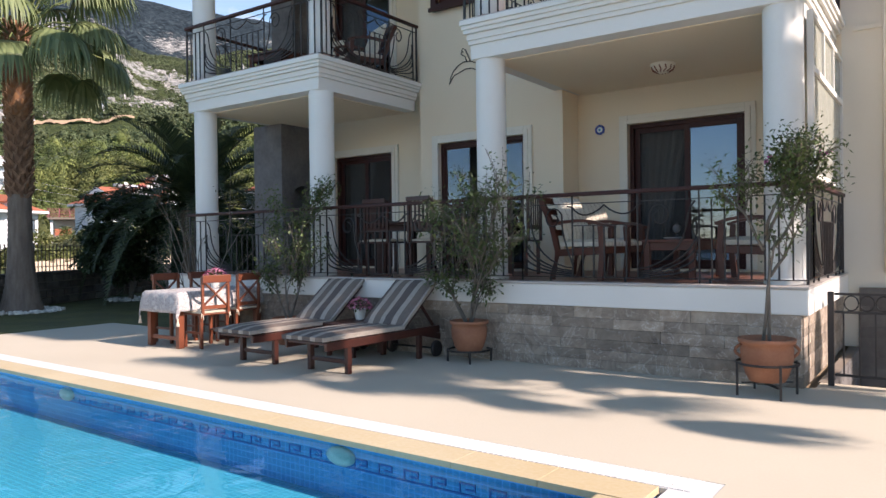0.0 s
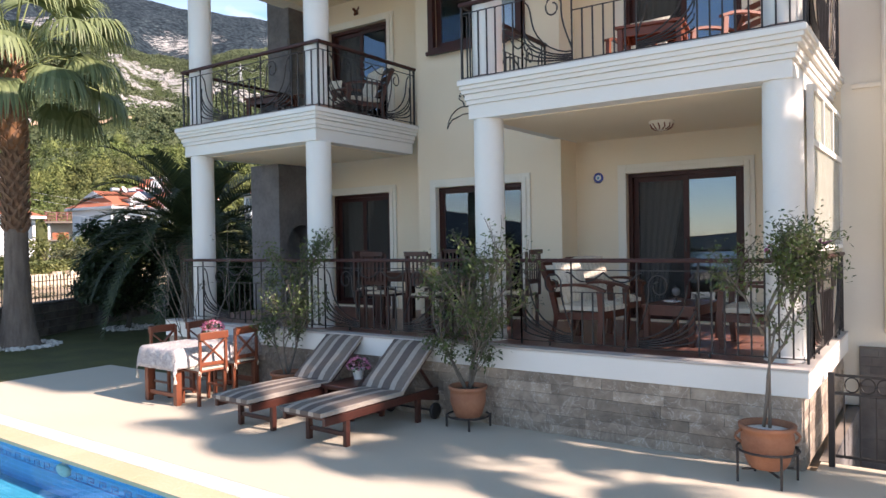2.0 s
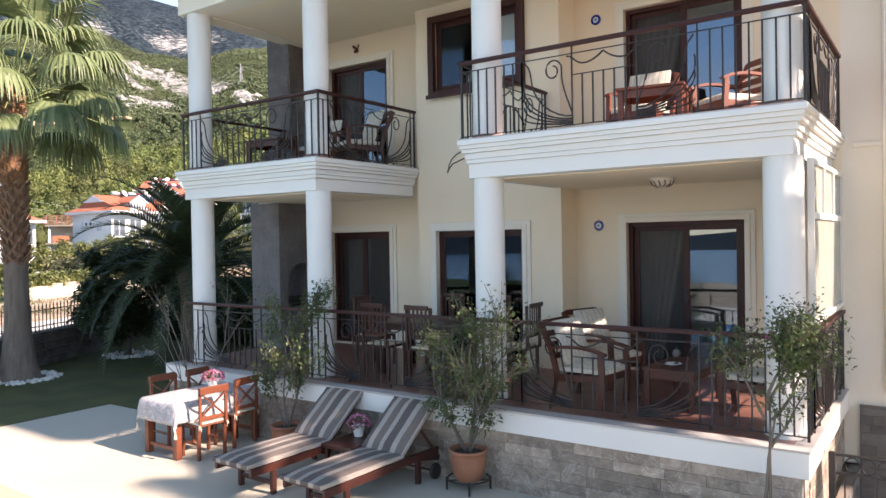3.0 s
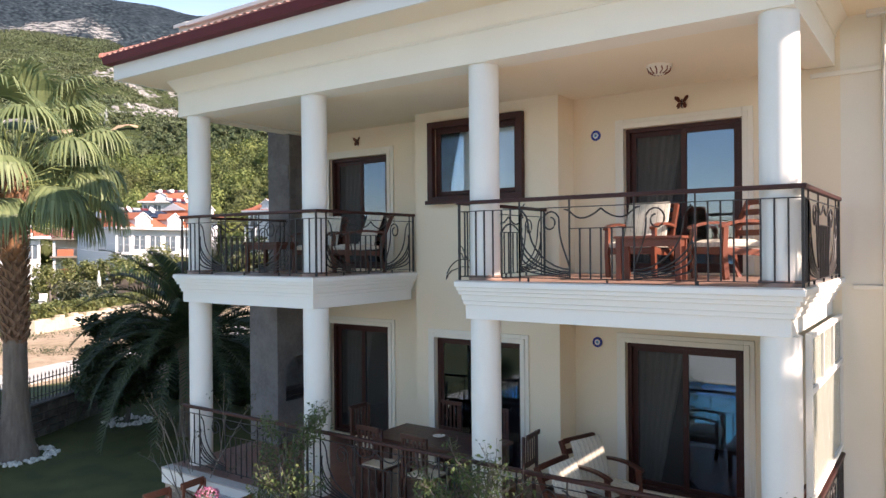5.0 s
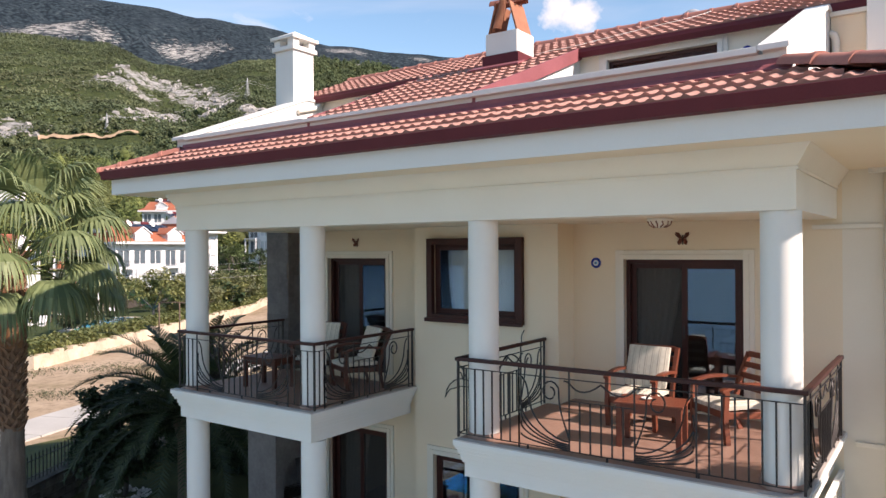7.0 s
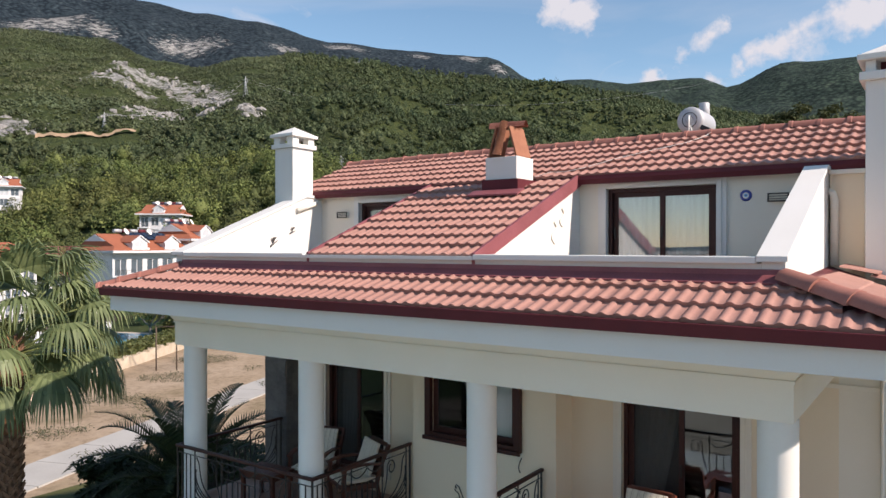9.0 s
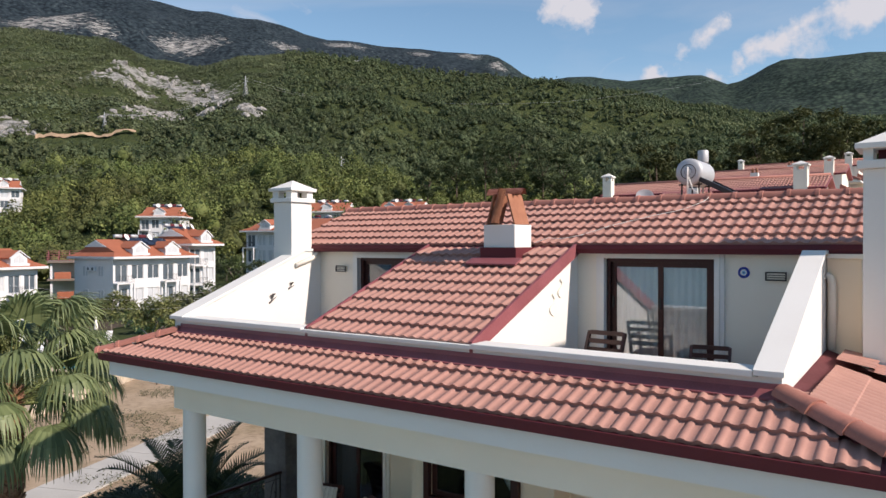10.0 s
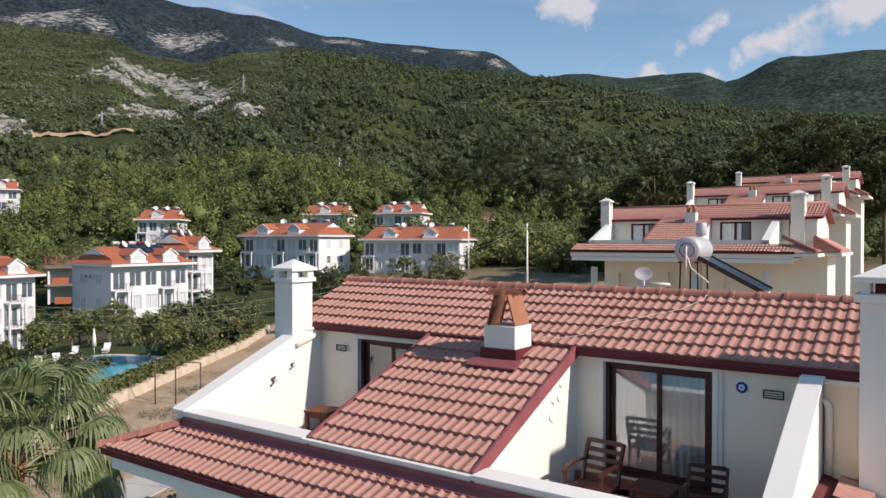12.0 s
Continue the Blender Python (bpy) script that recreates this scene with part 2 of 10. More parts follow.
def vein_stone():
    """Grey-brown split stone, mottled, with pale veins that wander across it."""
    m = bpy.data.materials.new("veined_wall_stone")
    m.use_nodes = True
    n, l = m.node_tree.nodes, m.node_tree.links
    b = n["Principled BSDF"]
    b.inputs["Roughness"].default_value = 0.78
    tc = n.new("ShaderNodeTexCoord")
    def tex(scale, detail, rough, warp=0.0):
        t = n.new("ShaderNodeTexNoise")
        t.inputs["Scale"].default_value, t.inputs["Detail"].default_value, t.inputs["Roughness"].default_value, t.inputs["Distortion"].default_value = scale, detail, rough, warp
        l.new(tc.outputs["Object"], t.inputs["Vector"])
        return t
    def ramp(src, stops):
        r = n.new("ShaderNodeValToRGB")
        while len(r.color_ramp.elements) < len(stops):
            r.color_ramp.elements.new(0.5)
        for e, (p, c) in zip(r.color_ramp.elements, stops):
            e.position, e.color = p, (*c, 1)
        l.new(src, r.inputs["Fac"])
        return r
    tone = ramp(tex(4.5, 9, 0.7, 0.6).outputs["Fac"], [(0.28, (0.11, 0.086, 0.068)), (0.46, (0.22, 0.175, 0.138)), (0.62, (0.31, 0.25, 0.195)), (0.8, (0.41, 0.345, 0.275))])
    vein = ramp(tex(3.2, 5, 0.6, 2.2).outputs["Fac"], [(0.485, (0, 0, 0)), (0.5, (0.55, 0.55, 0.55)), (0.515, (0, 0, 0))])
    mx = n.new("ShaderNodeMixRGB")
    mx.inputs[2].default_value = (0.52, 0.48, 0.43, 1)
    l.new(vein.outputs[0], mx.inputs[0]), l.new(tone.outputs[0], mx.inputs[1])
    hsv, span = n.new("ShaderNodeHueSaturation"), n.new("ShaderNodeMapRange")
    span.inputs["To Min"].default_value, span.inputs["To Max"].default_value = 0.72, 1.40
    l.new(n.new("ShaderNodeObjectInfo").outputs["Random"], span.inputs["Value"])
    l.new(span.outputs[0], hsv.inputs["Value"]), l.new(mx.outputs[0], hsv.inputs["Color"])
    l.new(hsv.outputs[0], b.inputs["Base Color"])
    bp = n.new("ShaderNodeBump")
    bp.inputs["Strength"].default_value, bp.inputs["Distance"].default_value = 0.6, 0.02
    l.new(tex(14, 8, 0.7).outputs["Fac"], bp.inputs["Height"]), l.new(bp.outputs[0], b.inputs["Normal"])
    return m


M["stone"] = vein_stone()

# ---- building tools ----
def part(name, bm, material, parent=None, label="", smooth=0.0):
    """Links a bmesh as one mesh object, under a thing or under a part."""
    me = bpy.data.meshes.new(name)
    bm.normal_update()
    bm.to_mesh(me)
    bm.free()
    return mesh_part(name, me, material, parent, label, smooth)


def mesh_part(name, me, material, parent=None, label="", smooth=0.0):
    for m_ in (material if isinstance(material, (list, tuple)) else [material]):
        me.materials.append(M[m_] if isinstance(m_, str) else m_)
    if smooth:
        me.shade_smooth()
        me.set_sharp_from_angle(angle=radians(smooth))
    ob = new(name, me)
    if parent:
        ob.parent = parent
    if label:
        ob["label"] = label
    return ob


def thing(name, label, category, group="", at=None):
    """An empty at a thing's base, which its parts hang on."""
    ob = new(name)
    ob.empty_display_size = 0.1
    if at is not None:
        ob.matrix_world = at
    return tagged(ob, label, category, group)


def setting(ob, label="", category=""):
    return tagged(ob, label, category, "", "structure")


def box(bm, x0, x1, y0, y1, z0, z1, bevel=0.0, m=None, index=0):
    if bevel:
        b = min(bevel, (x1 - x0) * 0.4, (y1 - y0) * 0.4, (z1 - z0) * 0.4)
        sub = bmesh.new()
        bmesh.ops.create_cube(sub, size=1, matrix=Matrix.LocRotScale(((x0 + x1) / 2, (y0 + y1) / 2, (z0 + z1) / 2), None, (x1 - x0, y1 - y0, z1 - z0)))
        bmesh.ops.bevel(sub, geom=sub.edges[:], offset=b, segments=2, profile=0.6, affect="EDGES")
        merge(bm, sub, m, index)
        return
    vs = [Vector((x, y, z)) for x in (x0, x1) for y in (y0, y1) for z in (z0, z1)]
    vs = [bm.verts.new(m @ v if m else v) for v in vs]
    for f in ((0, 1, 3, 2), (4, 6, 7, 5), (0, 4, 5, 1), (2, 3, 7, 6), (0, 2, 6, 4), (1, 5, 7, 3)):
        bm.faces.new([vs[i] for i in f]).material_index = index


def merge(bm, sub, m=None, index=0):
    vs = {v: bm.verts.new(m @ v.co if m else v.co) for v in sub.verts}
    for f in sub.faces:
        nf = bm.faces.new([vs[v] for v in f.verts])
        nf.material_index, nf.smooth = index, f.smooth
    sub.free()


def lathe(bm, profile, n=24, m=None, cap=True, index=0):
    """A body of revolution about z from (radius, height) pairs."""
    rings = []
    for r, z in profile:
        ring = []
        for i in range(n):
            a = 2 * math.pi * i / n
            v = Vector((r * math.cos(a), r * math.sin(a), z))
            ring.append(bm.verts.new(m @ v if m else v))
        rings.append(ring)
    for a, b in zip(rings, rings[1:]):
        for i in range(n):
            f = bm.faces.new((a[i], a[(i + 1) % n], b[(i + 1) % n], b[i]))
            f.smooth, f.material_index = True, index
    if cap:
        bm.faces.new(rings[0][::-1]).material_index = index
        bm.faces.new(rings[-1]).material_index = index


def tube(bm, pts, radius, n=6, index=0, taper=None):
    """A round bar along a line of points."""
    pts = [Vector(p) for p in pts]
    rings, up = [], Vector((0.0123, 0.0456, 1)).normalized()
    for i, p in enumerate(pts):
        d = (pts[min(i + 1, len(pts) - 1)] - pts[max(i - 1, 0)]).normalized()
        ref = up if abs(d.dot(up)) < 0.95 else Vector((1, 0.03, 0))
        s = d.cross(ref).normalized()
        t = s.cross(d)
        r = radius if taper is None else radius + (taper - radius) * i / (len(pts) - 1)
        rings.append([bm.verts.new(p + r * (math.cos(2 * math.pi * k / n) * s + math.sin(2 * math.pi * k / n) * t)) for k in range(n)])
    for a, b in zip(rings, rings[1:]):
        for k in range(n):
            f = bm.faces.new((a[k], a[(k + 1) % n], b[(k + 1) % n], b[k]))
            f.smooth, f.material_index = True, index
    bm.faces.new(rings[0][::-1]).material_index = index
    bm.faces.new(rings[-1]).material_index = index


def beam(bm, a, b, w, h, bevel=0.0, index=0, up=(0, 0, 1)):
    """A squared bar from a to b, w wide and h high."""
    a, b = Vector(a), Vector(b)
    d = b - a
    q = d.to_track_quat("X", "Z") if abs(d.normalized().z) < 0.98 else Vector((0, 0, d.z)).to_track_quat("X", "Y")
    m = Matrix.Translation((a + b) / 2) @ q.to_matrix().to_4x4()
    box(bm, -d.length / 2, d.length / 2, -w / 2, w / 2, -h / 2, h / 2, bevel, m, index)


def sweep(bm, pts, w, h):
    """A squared bar along a bent line, in one piece: w across, h deep."""
    pts = [Vector(p) for p in pts]
    rings = []
    for i, p in enumerate(pts):
        d = (pts[min(i + 1, len(pts) - 1)] - pts[max(i - 1, 0)]).normalized()
        s = d.cross(Vector((0, 0, 1)))
        s = s.normalized() if s.length > 0.2 else Vector((1, 0, 0))
        t = s.cross(d).normalized()
        rings.append([bm.verts.new(p + s * a * w / 2 + t * b * h / 2) for a, b in ((-1, -1), (1, -1), (1, 1), (-1, 1))])
    for a, b in zip(rings, rings[1:]):
        for k in range(4):
            bm.faces.new((a[k], a[(k + 1) % 4], b[(k + 1) % 4], b[k]))
    bm.faces.new(rings[0][::-1]), bm.faces.new(rings[-1])
    bmesh.ops.recalc_face_normals(bm, faces=bm.faces[:])


def prism(bm, poly, axis, a, b, index=0):
    """A closed outline, extruded along an axis from a to b. The outline's pairs fill the other two axes in order."""
    def put(u, v, w):
        return {"x": (w, u, v), "y": (u, w, v), "z": (u, v, w)}[axis]
    lo, hi = [bm.verts.new(put(u, v, a)) for u, v in poly], [bm.verts.new(put(u, v, b)) for u, v in poly]
    n = len(poly)
    faces = [bm.faces.new(lo), bm.faces.new(hi[::-1])]
    for i in range(n):
        faces.append(bm.faces.new((lo[i], hi[i], hi[(i + 1) % n], lo[(i + 1) % n])))
    for f in faces:
        f.material_index = index
    bmesh.ops.recalc_face_normals(bm, faces=faces)


def wall_with_holes(bm, u0, u1, z0, z1, w0, w1, holes, axis="y"):
    """A thick upright wall from u0 to u1; w0 is its seen face, w1 the other. holes: (u0, u1, z0, z1), cut right through."""
    us = sorted({u0, u1, *[h[0] for h in holes], *[h[1] for h in holes]})
    zs = sorted({z0, z1, *[h[2] for h in holes], *[h[3] for h in holes]})
    def full(i, j):
        if not (0 <= i < len(us) - 1 and 0 <= j < len(zs) - 1):
            return False
        u, z = (us[i] + us[i + 1]) / 2, (zs[j] + zs[j + 1]) / 2
        return not any(h[0] < u < h[1] and h[2] < z < h[3] for h in holes)
    def P(u, w, z):
        return (u, w, z) if axis == "y" else (w, u, z)
    made = []
    def quad(*ps):
        made.append(bm.faces.new([bm.verts.new(P(*p)) for p in ps]))
    for i in range(len(us) - 1):
        for j in range(len(zs) - 1):
            if not full(i, j):
                continue
            a, b, c, d = us[i], us[i + 1], zs[j], zs[j + 1]
            quad((a, w0, c), (b, w0, c), (b, w0, d), (a, w0, d))
            quad((b, w1, c), (a, w1, c), (a, w1, d), (b, w1, d))
            if not full(i - 1, j):
                quad((a, w1, c), (a, w0, c), (a, w0, d), (a, w1, d))
            if not full(i + 1, j):
                quad((b, w0, c), (b, w1, c), (b, w1, d), (b, w0, d))
            if not full(i, j - 1):
                quad((a, w1, c), (b, w1, c), (b, w0, c), (a, w0, c))
            if not full(i, j + 1):
                quad((a, w0, d), (b, w0, d), (b, w1, d), (a, w1, d))
    bmesh.ops.remove_doubles(bm, verts=bm.verts[:], dist=0.0005)
    bmesh.ops.recalc_face_normals(bm, faces=bm.faces[:])

# ---- ground, hills, pool ----
RIGHT, AHEAD = Vector((0.818, 0.575)), Vector((-0.575, 0.818))    # the valley's axes, across and towards the hills
NEAR_RIDGE = [(-1.6, 0.18), (-0.85, 0.295), (-0.6, 0.298), (-0.48, 0.285), (-0.39, 0.252), (-0.335, 0.242), (-0.27, 0.258), (-0.2, 0.262), (-0.13, 0.255), (0.01, 0.235), (0.13, 0.223), (0.25, 0.208), (0.36, 0.188), (0.45, 0.175), (0.62, 0.17), (1.6, 0.13)]
FAR_RIDGE = [(-1.6, 0.2), (-0.75, 0.39), (-0.61, 0.371), (-0.53, 0.361), (-0.42, 0.346), (-0.33, 0.328), (-0.27, 0.316), (-0.14, 0.286), (-0.07, 0.273), (0.06, 0.265), (0.14, 0.229), (0.2, 0.235), (0.26, 0.23), (0.36, 0.235), (0.4, 0.222), (0.485, 0.261), (0.62, 0.27), (0.9, 0.25), (1.6, 0.13)]


def plain(x, y):
    k = min(1, max(0, (-0.852 * x - 0.523 * y - 36) / 24)) * min(1, max(0, (82 - y) / 16)) * min(1, max(0, (150 - math.hypot(x, y)) / 30)) * min(1, max(0, (y - 2) / 16))
    return min(max(0.0, 0.085 * (y - 48)), 9.0) * min(1, max(0, (math.hypot(x, y) - 24) / 20)) - 3.3 * k * k * (3 - 2 * k)


def along(table, s):
    for (a, u), (b, v) in zip(table, table[1:]):
        if a <= s <= b:
            k = (s - a) / (b - a)
            k = k * k * (3 - 2 * k)
            return u + (v - u) * k
    return table[0][1] if s < table[0][0] else table[-1][1]


def height(x, y):
    r = math.hypot(x, y)
    if r < 24:
        return -0.06
    u, w = x * RIGHT.x + y * RIGHT.y, x * AHEAD.x + y * AHEAD.y
    z = plain(x, y) - 0.06
    if w <= r * 0.45:
        fall = min(46.0, 0.38 * max(0.0, -y - 24)) * min(1, max(0, (0.3 - w / r) / 0.4))       # down to the added sea
        coast = min(1, max(0, (r - 1500) / 900)) * min(1, max(0, (0.3 - w / r) / 0.4))
        return z * min(1, max(0, w / max(r * 0.45, 1))) - fall + coast * max(0.0, 95 + 150 * noise.noise(Vector((x / r * 2.6, y / r * 2.6, 5.0))))
    s = u / w
    side = min(1, max(0, (w / r - 0.45) / 0.12))
    foot, r1, r2 = 175 + 25 * math.sin(s * 7), 760.0, 2300.0
    c = w / r
    z1, z2 = 10.5 + along(NEAR_RIDGE, s) * r1 * c, 10.5 + along(FAR_RIDGE, s) * r2 * c
    rough = noise.fractal(Vector((x, y, 0)) * 0.006, 0.9, 2.1, 5) * 26 + noise.fractal(Vector((x, y, 7)) * 0.03, 0.9, 2.1, 4) * 4
    if r < foot:
        h = z
    elif r < r1:
        k = (r - foot) / (r1 - foot)
        h = z + (z1 - z) * k ** 1.12 + rough * 0.8 * math.sin(math.pi * k)
    elif r < r1 + 450:
        k = (r - r1) / 450
        h = z1 - (z1 * 0.16) * math.sin(math.pi * k / 2)
    elif r < r2:
        k = (r - r1 - 450) / (r2 - r1 - 450)
        h = z1 * 0.84 + (z2 - z1 * 0.84) * k ** 0.9 + rough * 1.6 * math.sin(math.pi * k)
    else:
        h = z2 - (r - r2) * 0.25
    return max(z * side + (h - z) * side + z * (1 - side), z) if r > foot else h


POOL = (-11.0, -1.42, -3.6, 3.43)
rings = [24 * 1.045 ** i for i in range(118)]
SECT = 400
verts, faces = [], []
for r in rings:
    for i in range(SECT):
        a = 2 * math.pi * i / SECT
        x, y = r * math.cos(a), r * math.sin(a)
        verts.append((x, y, height(x, y)))
for j in range(len(rings) - 1):
    for i in range(SECT):
        faces.append((j * SECT + i, j * SECT + (i + 1) % SECT, (j + 1) * SECT + (i + 1) % SECT, (j + 1) * SECT + i))
bm = bmesh.new()
bv = [bm.verts.new(v) for v in verts]
for f in faces:
    bm.faces.new([bv[i] for i in f]).smooth = True
hole = [bm.verts.new((x, y, -0.06)) for x, y in ((POOL[0] - .4, POOL[2] - .4), (POOL[1] + .4, POOL[2] - .4), (POOL[1] + .4, POOL[3] + .5), (POOL[0] - .4, POOL[3] + .5))]
loop = [bm.edges.new((hole[i], hole[(i + 1) % 4])) for i in range(4)]
hole = [bm.verts.new((x, y, -0.06)) for x, y in ((-0.84, 7.24), (8.9, 7.24), (8.9, 9.79), (-0.84, 9.79))]       # sunken side passage
loop += [bm.edges.new((hole[i], hole[(i + 1) % 4])) for i in range(4)]
bm.edges.ensure_lookup_table()
loop += [e for e in bm.edges if e.is_boundary and all(v.co.xy.length < 24.5 for v in e.verts) and e not in loop]
bmesh.ops.triangle_fill(bm, use_beauty=True, edges=loop)
bmesh.ops.recalc_face_normals(bm, faces=bm.faces[:])


# where limestone breaks through: (x, y, z, radius)
CRAGS = [(-363, 248, 82, 26), (-345, 222, 75, 16), (-328, 197, 71, 13), (-327, 249, 81, 13), (-400, 300, 102, 26), (-439, 323, 114, 30), (-481, 338, 130, 32), (-515, 327, 139, 34), (-455, 270, 118, 30), (-337, 149, 60, 20), (-277, 233, 74, 9), (-496, 552, 197, 12)]
FAR_CRAGS = [(-1445, 1054, 475, 105), (-1470, 1004, 461, 70), (-1585, 805, 483, 95), (-1618, 750, 470, 70), (-1525, 860, 468, 60), (-1421, 1305, 527, 60), (-1442, 1552, 590, 90), (-1187, 1839, 577, 60), (-1290, 1720, 575, 50), (-945, 1598, 468, 40)]


def hill_mat():
    """Scrub and forest floor, with limestone breaking through in one tract and dry soil on the low ground."""
    m = bpy.data.materials.new("hillside")
    m.use_nodes = True
    n, l = m.node_tree.nodes, m.node_tree.links
    b = n["Principled BSDF"]
    b.inputs["Roughness"].default_value, b.inputs["Specular IOR Level"].default_value = 1.0, 0.1
    tc = n.new("ShaderNodeTexCoord")
    beds = n.new("ShaderNodeMapping")
    beds.inputs["Scale"].default_value, beds.inputs["Rotation"].default_value = (0.6, 0.6, 3.2), (0.0, 0.12, 0.0)
    l.new(tc.outputs["Object"], beds.inputs["Vector"])
    def tex(scale, detail=8, rough=0.6, bedded=False):
        t = n.new("ShaderNodeTexNoise")
        t.inputs["Scale"].default_value, t.inputs["Detail"].default_value, t.inputs["Roughness"].default_value = scale, detail, rough
        l.new(beds.outputs[0] if bedded else tc.outputs["Object"], t.inputs["Vector"])
        return t
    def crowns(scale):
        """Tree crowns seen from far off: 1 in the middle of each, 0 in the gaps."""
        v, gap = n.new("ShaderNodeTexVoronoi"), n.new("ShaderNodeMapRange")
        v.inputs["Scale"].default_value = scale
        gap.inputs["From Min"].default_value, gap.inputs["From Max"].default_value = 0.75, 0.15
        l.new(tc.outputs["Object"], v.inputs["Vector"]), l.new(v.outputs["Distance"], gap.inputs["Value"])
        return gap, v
    def ramp(src, stops):
        r = n.new("ShaderNodeValToRGB")
        while len(r.color_ramp.elements) < len(stops):
            r.color_ramp.elements.new(0.5)
        for e, (p, c) in zip(r.color_ramp.elements, stops):
            e.position, e.color = p, (*c, 1)
        l.new(src, r.inputs["Fac"])
        return r
    def blend(a, c, fac):
        x = n.new("ShaderNodeMixRGB")
        l.new(fac, x.inputs[0]), l.new(a, x.inputs[1]), l.new(c, x.inputs[2])
        return x
    scrub = ramp(tex(0.09, 10, 0.72).outputs["Fac"], [(0.3, (0.025, 0.036, 0.014)), (0.5, (0.055, 0.072, 0.026)), (0.7, (0.10, 0.11, 0.045))])
    rock = ramp(tex(0.16, 10, 0.7).outputs["Fac"], [(0.32, (0.09, 0.092, 0.088)), (0.48, (0.27, 0.268, 0.255)), (0.7, (0.45, 0.44, 0.42))])
    soil = ramp(tex(0.22, 8, 0.65).outputs["Fac"], [(0.3, (0.21, 0.165, 0.10)), (0.46, (0.33, 0.25, 0.172)), (0.7, (0.43, 0.335, 0.245))])
    clods = ramp(tex(2.6, 8, 0.72).outputs["Fac"], [(0.36, (0.75, 0.73, 0.70)), (0.5, (1.0, 1.0, 1.0)), (0.68, (1.16, 1.15, 1.12))])
    crumb = n.new("ShaderNodeMixRGB")
    crumb.blend_type, crumb.inputs[0].default_value = "MULTIPLY", 1.0
    l.new(soil.outputs[0], crumb.inputs[1]), l.new(clods.outputs[0], crumb.inputs[2])
    soil = crumb
    xyz = n.new("ShaderNodeSeparateXYZ")
    l.new(tc.outputs["Object"], xyz.inputs[0])
    low = n.new("ShaderNodeMapRange")
    low.inputs["From Min"].default_value, low.inputs["From Max"].default_value = 95, 150
    away = n.new("ShaderNodeVectorMath")
    away.operation = "LENGTH"
    l.new(tc.outputs["Object"], away.inputs[0]), l.new(away.outputs["Value"], low.inputs["Value"])
    # a dry clearing below the pines
    glade, rim, field = n.new("ShaderNodeVectorMath"), n.new("ShaderNodeMapRange"), n.new("ShaderNodeMath")
    glade.operation, field.operation = "DISTANCE", "MINIMUM"
    glade.inputs[1].default_value = (-99.0, 184.0, 12.0)
    rim.inputs["From Min"].default_value, rim.inputs["From Max"].default_value = 13, 27
    l.new(tc.outputs["Object"], glade.inputs[0]), l.new(glade.outputs["Value"], rim.inputs["Value"])
    beyond, past, green = n.new("ShaderNodeVectorMath"), n.new("ShaderNodeMapRange"), n.new("ShaderNodeMath")
    beyond.operation, green.operation = "DOT_PRODUCT", "MAXIMUM"
    beyond.inputs[1].default_value = (-0.852, -0.523, 0.0)
    past.inputs["From Min"].default_value, past.inputs["From Max"].default_value = 24.4, 25.2
    l.new(tc.outputs["Object"], beyond.inputs[0]), l.new(beyond.outputs["Value"], past.inputs["Value"])
    l.new(past.outputs[0], green.inputs[0]), l.new(low.outputs[0], green.inputs[1])
    l.new(rim.outputs[0], field.inputs[0]), l.new(green.outputs[0], field.inputs[1])
    def zones(places):
        """1 inside any of the given balls (x, y, z, radius), fading to 0 at their rims."""
        top = None
        for x, y, z, r in places:
            off, fade, most = n.new("ShaderNodeVectorMath"), n.new("ShaderNodeMapRange"), n.new("ShaderNodeMath")
            off.operation, most.operation = "DISTANCE", "MAXIMUM"
            off.inputs[1].default_value = (x, y, z)
            fade.inputs["From Min"].default_value, fade.inputs["From Max"].default_value = r * 1.25, r * 0.3
            l.new(tc.outputs["Object"], off.inputs[0]), l.new(off.outputs["Value"], fade.inputs["Value"]), l.new(fade.outputs[0], most.inputs[0])
            most.inputs[1].default_value = 0.0
            if top:
                l.new(top.outputs[0], most.inputs[1])
            top = most
        return top
    def broken(zone, scale, lo, hi, bedded=False):
        """Rock that breaks through inside a zone: more of it towards the middle."""
        lift, cut = n.new("ShaderNodeMath"), n.new("ShaderNodeMapRange")
        lift.operation = "MULTIPLY_ADD"
        lift.inputs[1].default_value = 0.20
        l.new(zone.outputs[0], lift.inputs[0]), l.new(tex(scale, 10, 0.75, bedded).outputs["Fac"], lift.inputs[2])
        cut.inputs["From Min"].default_value, cut.inputs["From Max"].default_value = lo, hi
        l.new(lift.outputs[0], cut.inputs["Value"])
        gate = n.new("ShaderNodeMath")
        gate.operation = "MULTIPLY"
        keep = n.new("ShaderNodeMapRange")
        keep.inputs["From Max"].default_value = 0.25
        l.new(zone.outputs[0], keep.inputs["Value"]), l.new(cut.outputs[0], gate.inputs[0]), l.new(keep.outputs[0], gate.inputs[1])
        return gate
    most = broken(zones(CRAGS), 0.14, 0.62, 0.70)
    dots = ramp(tex(0.35, 6, 0.7).outputs["Fac"], [(0.44, (0, 0, 0)), (0.56, (1, 1, 1))])
    heath = n.new("ShaderNodeMixRGB")
    heath.inputs[1].default_value = (0.042, 0.058, 0.025, 1)
    l.new(dots.outputs[0], heath.inputs[0]), l.new(scrub.outputs[0], heath.inputs[2])
    hill = blend(heath.outputs[0], rock.outputs[0], most.outputs[0])
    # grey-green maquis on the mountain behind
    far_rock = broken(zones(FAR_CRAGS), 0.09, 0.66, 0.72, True)
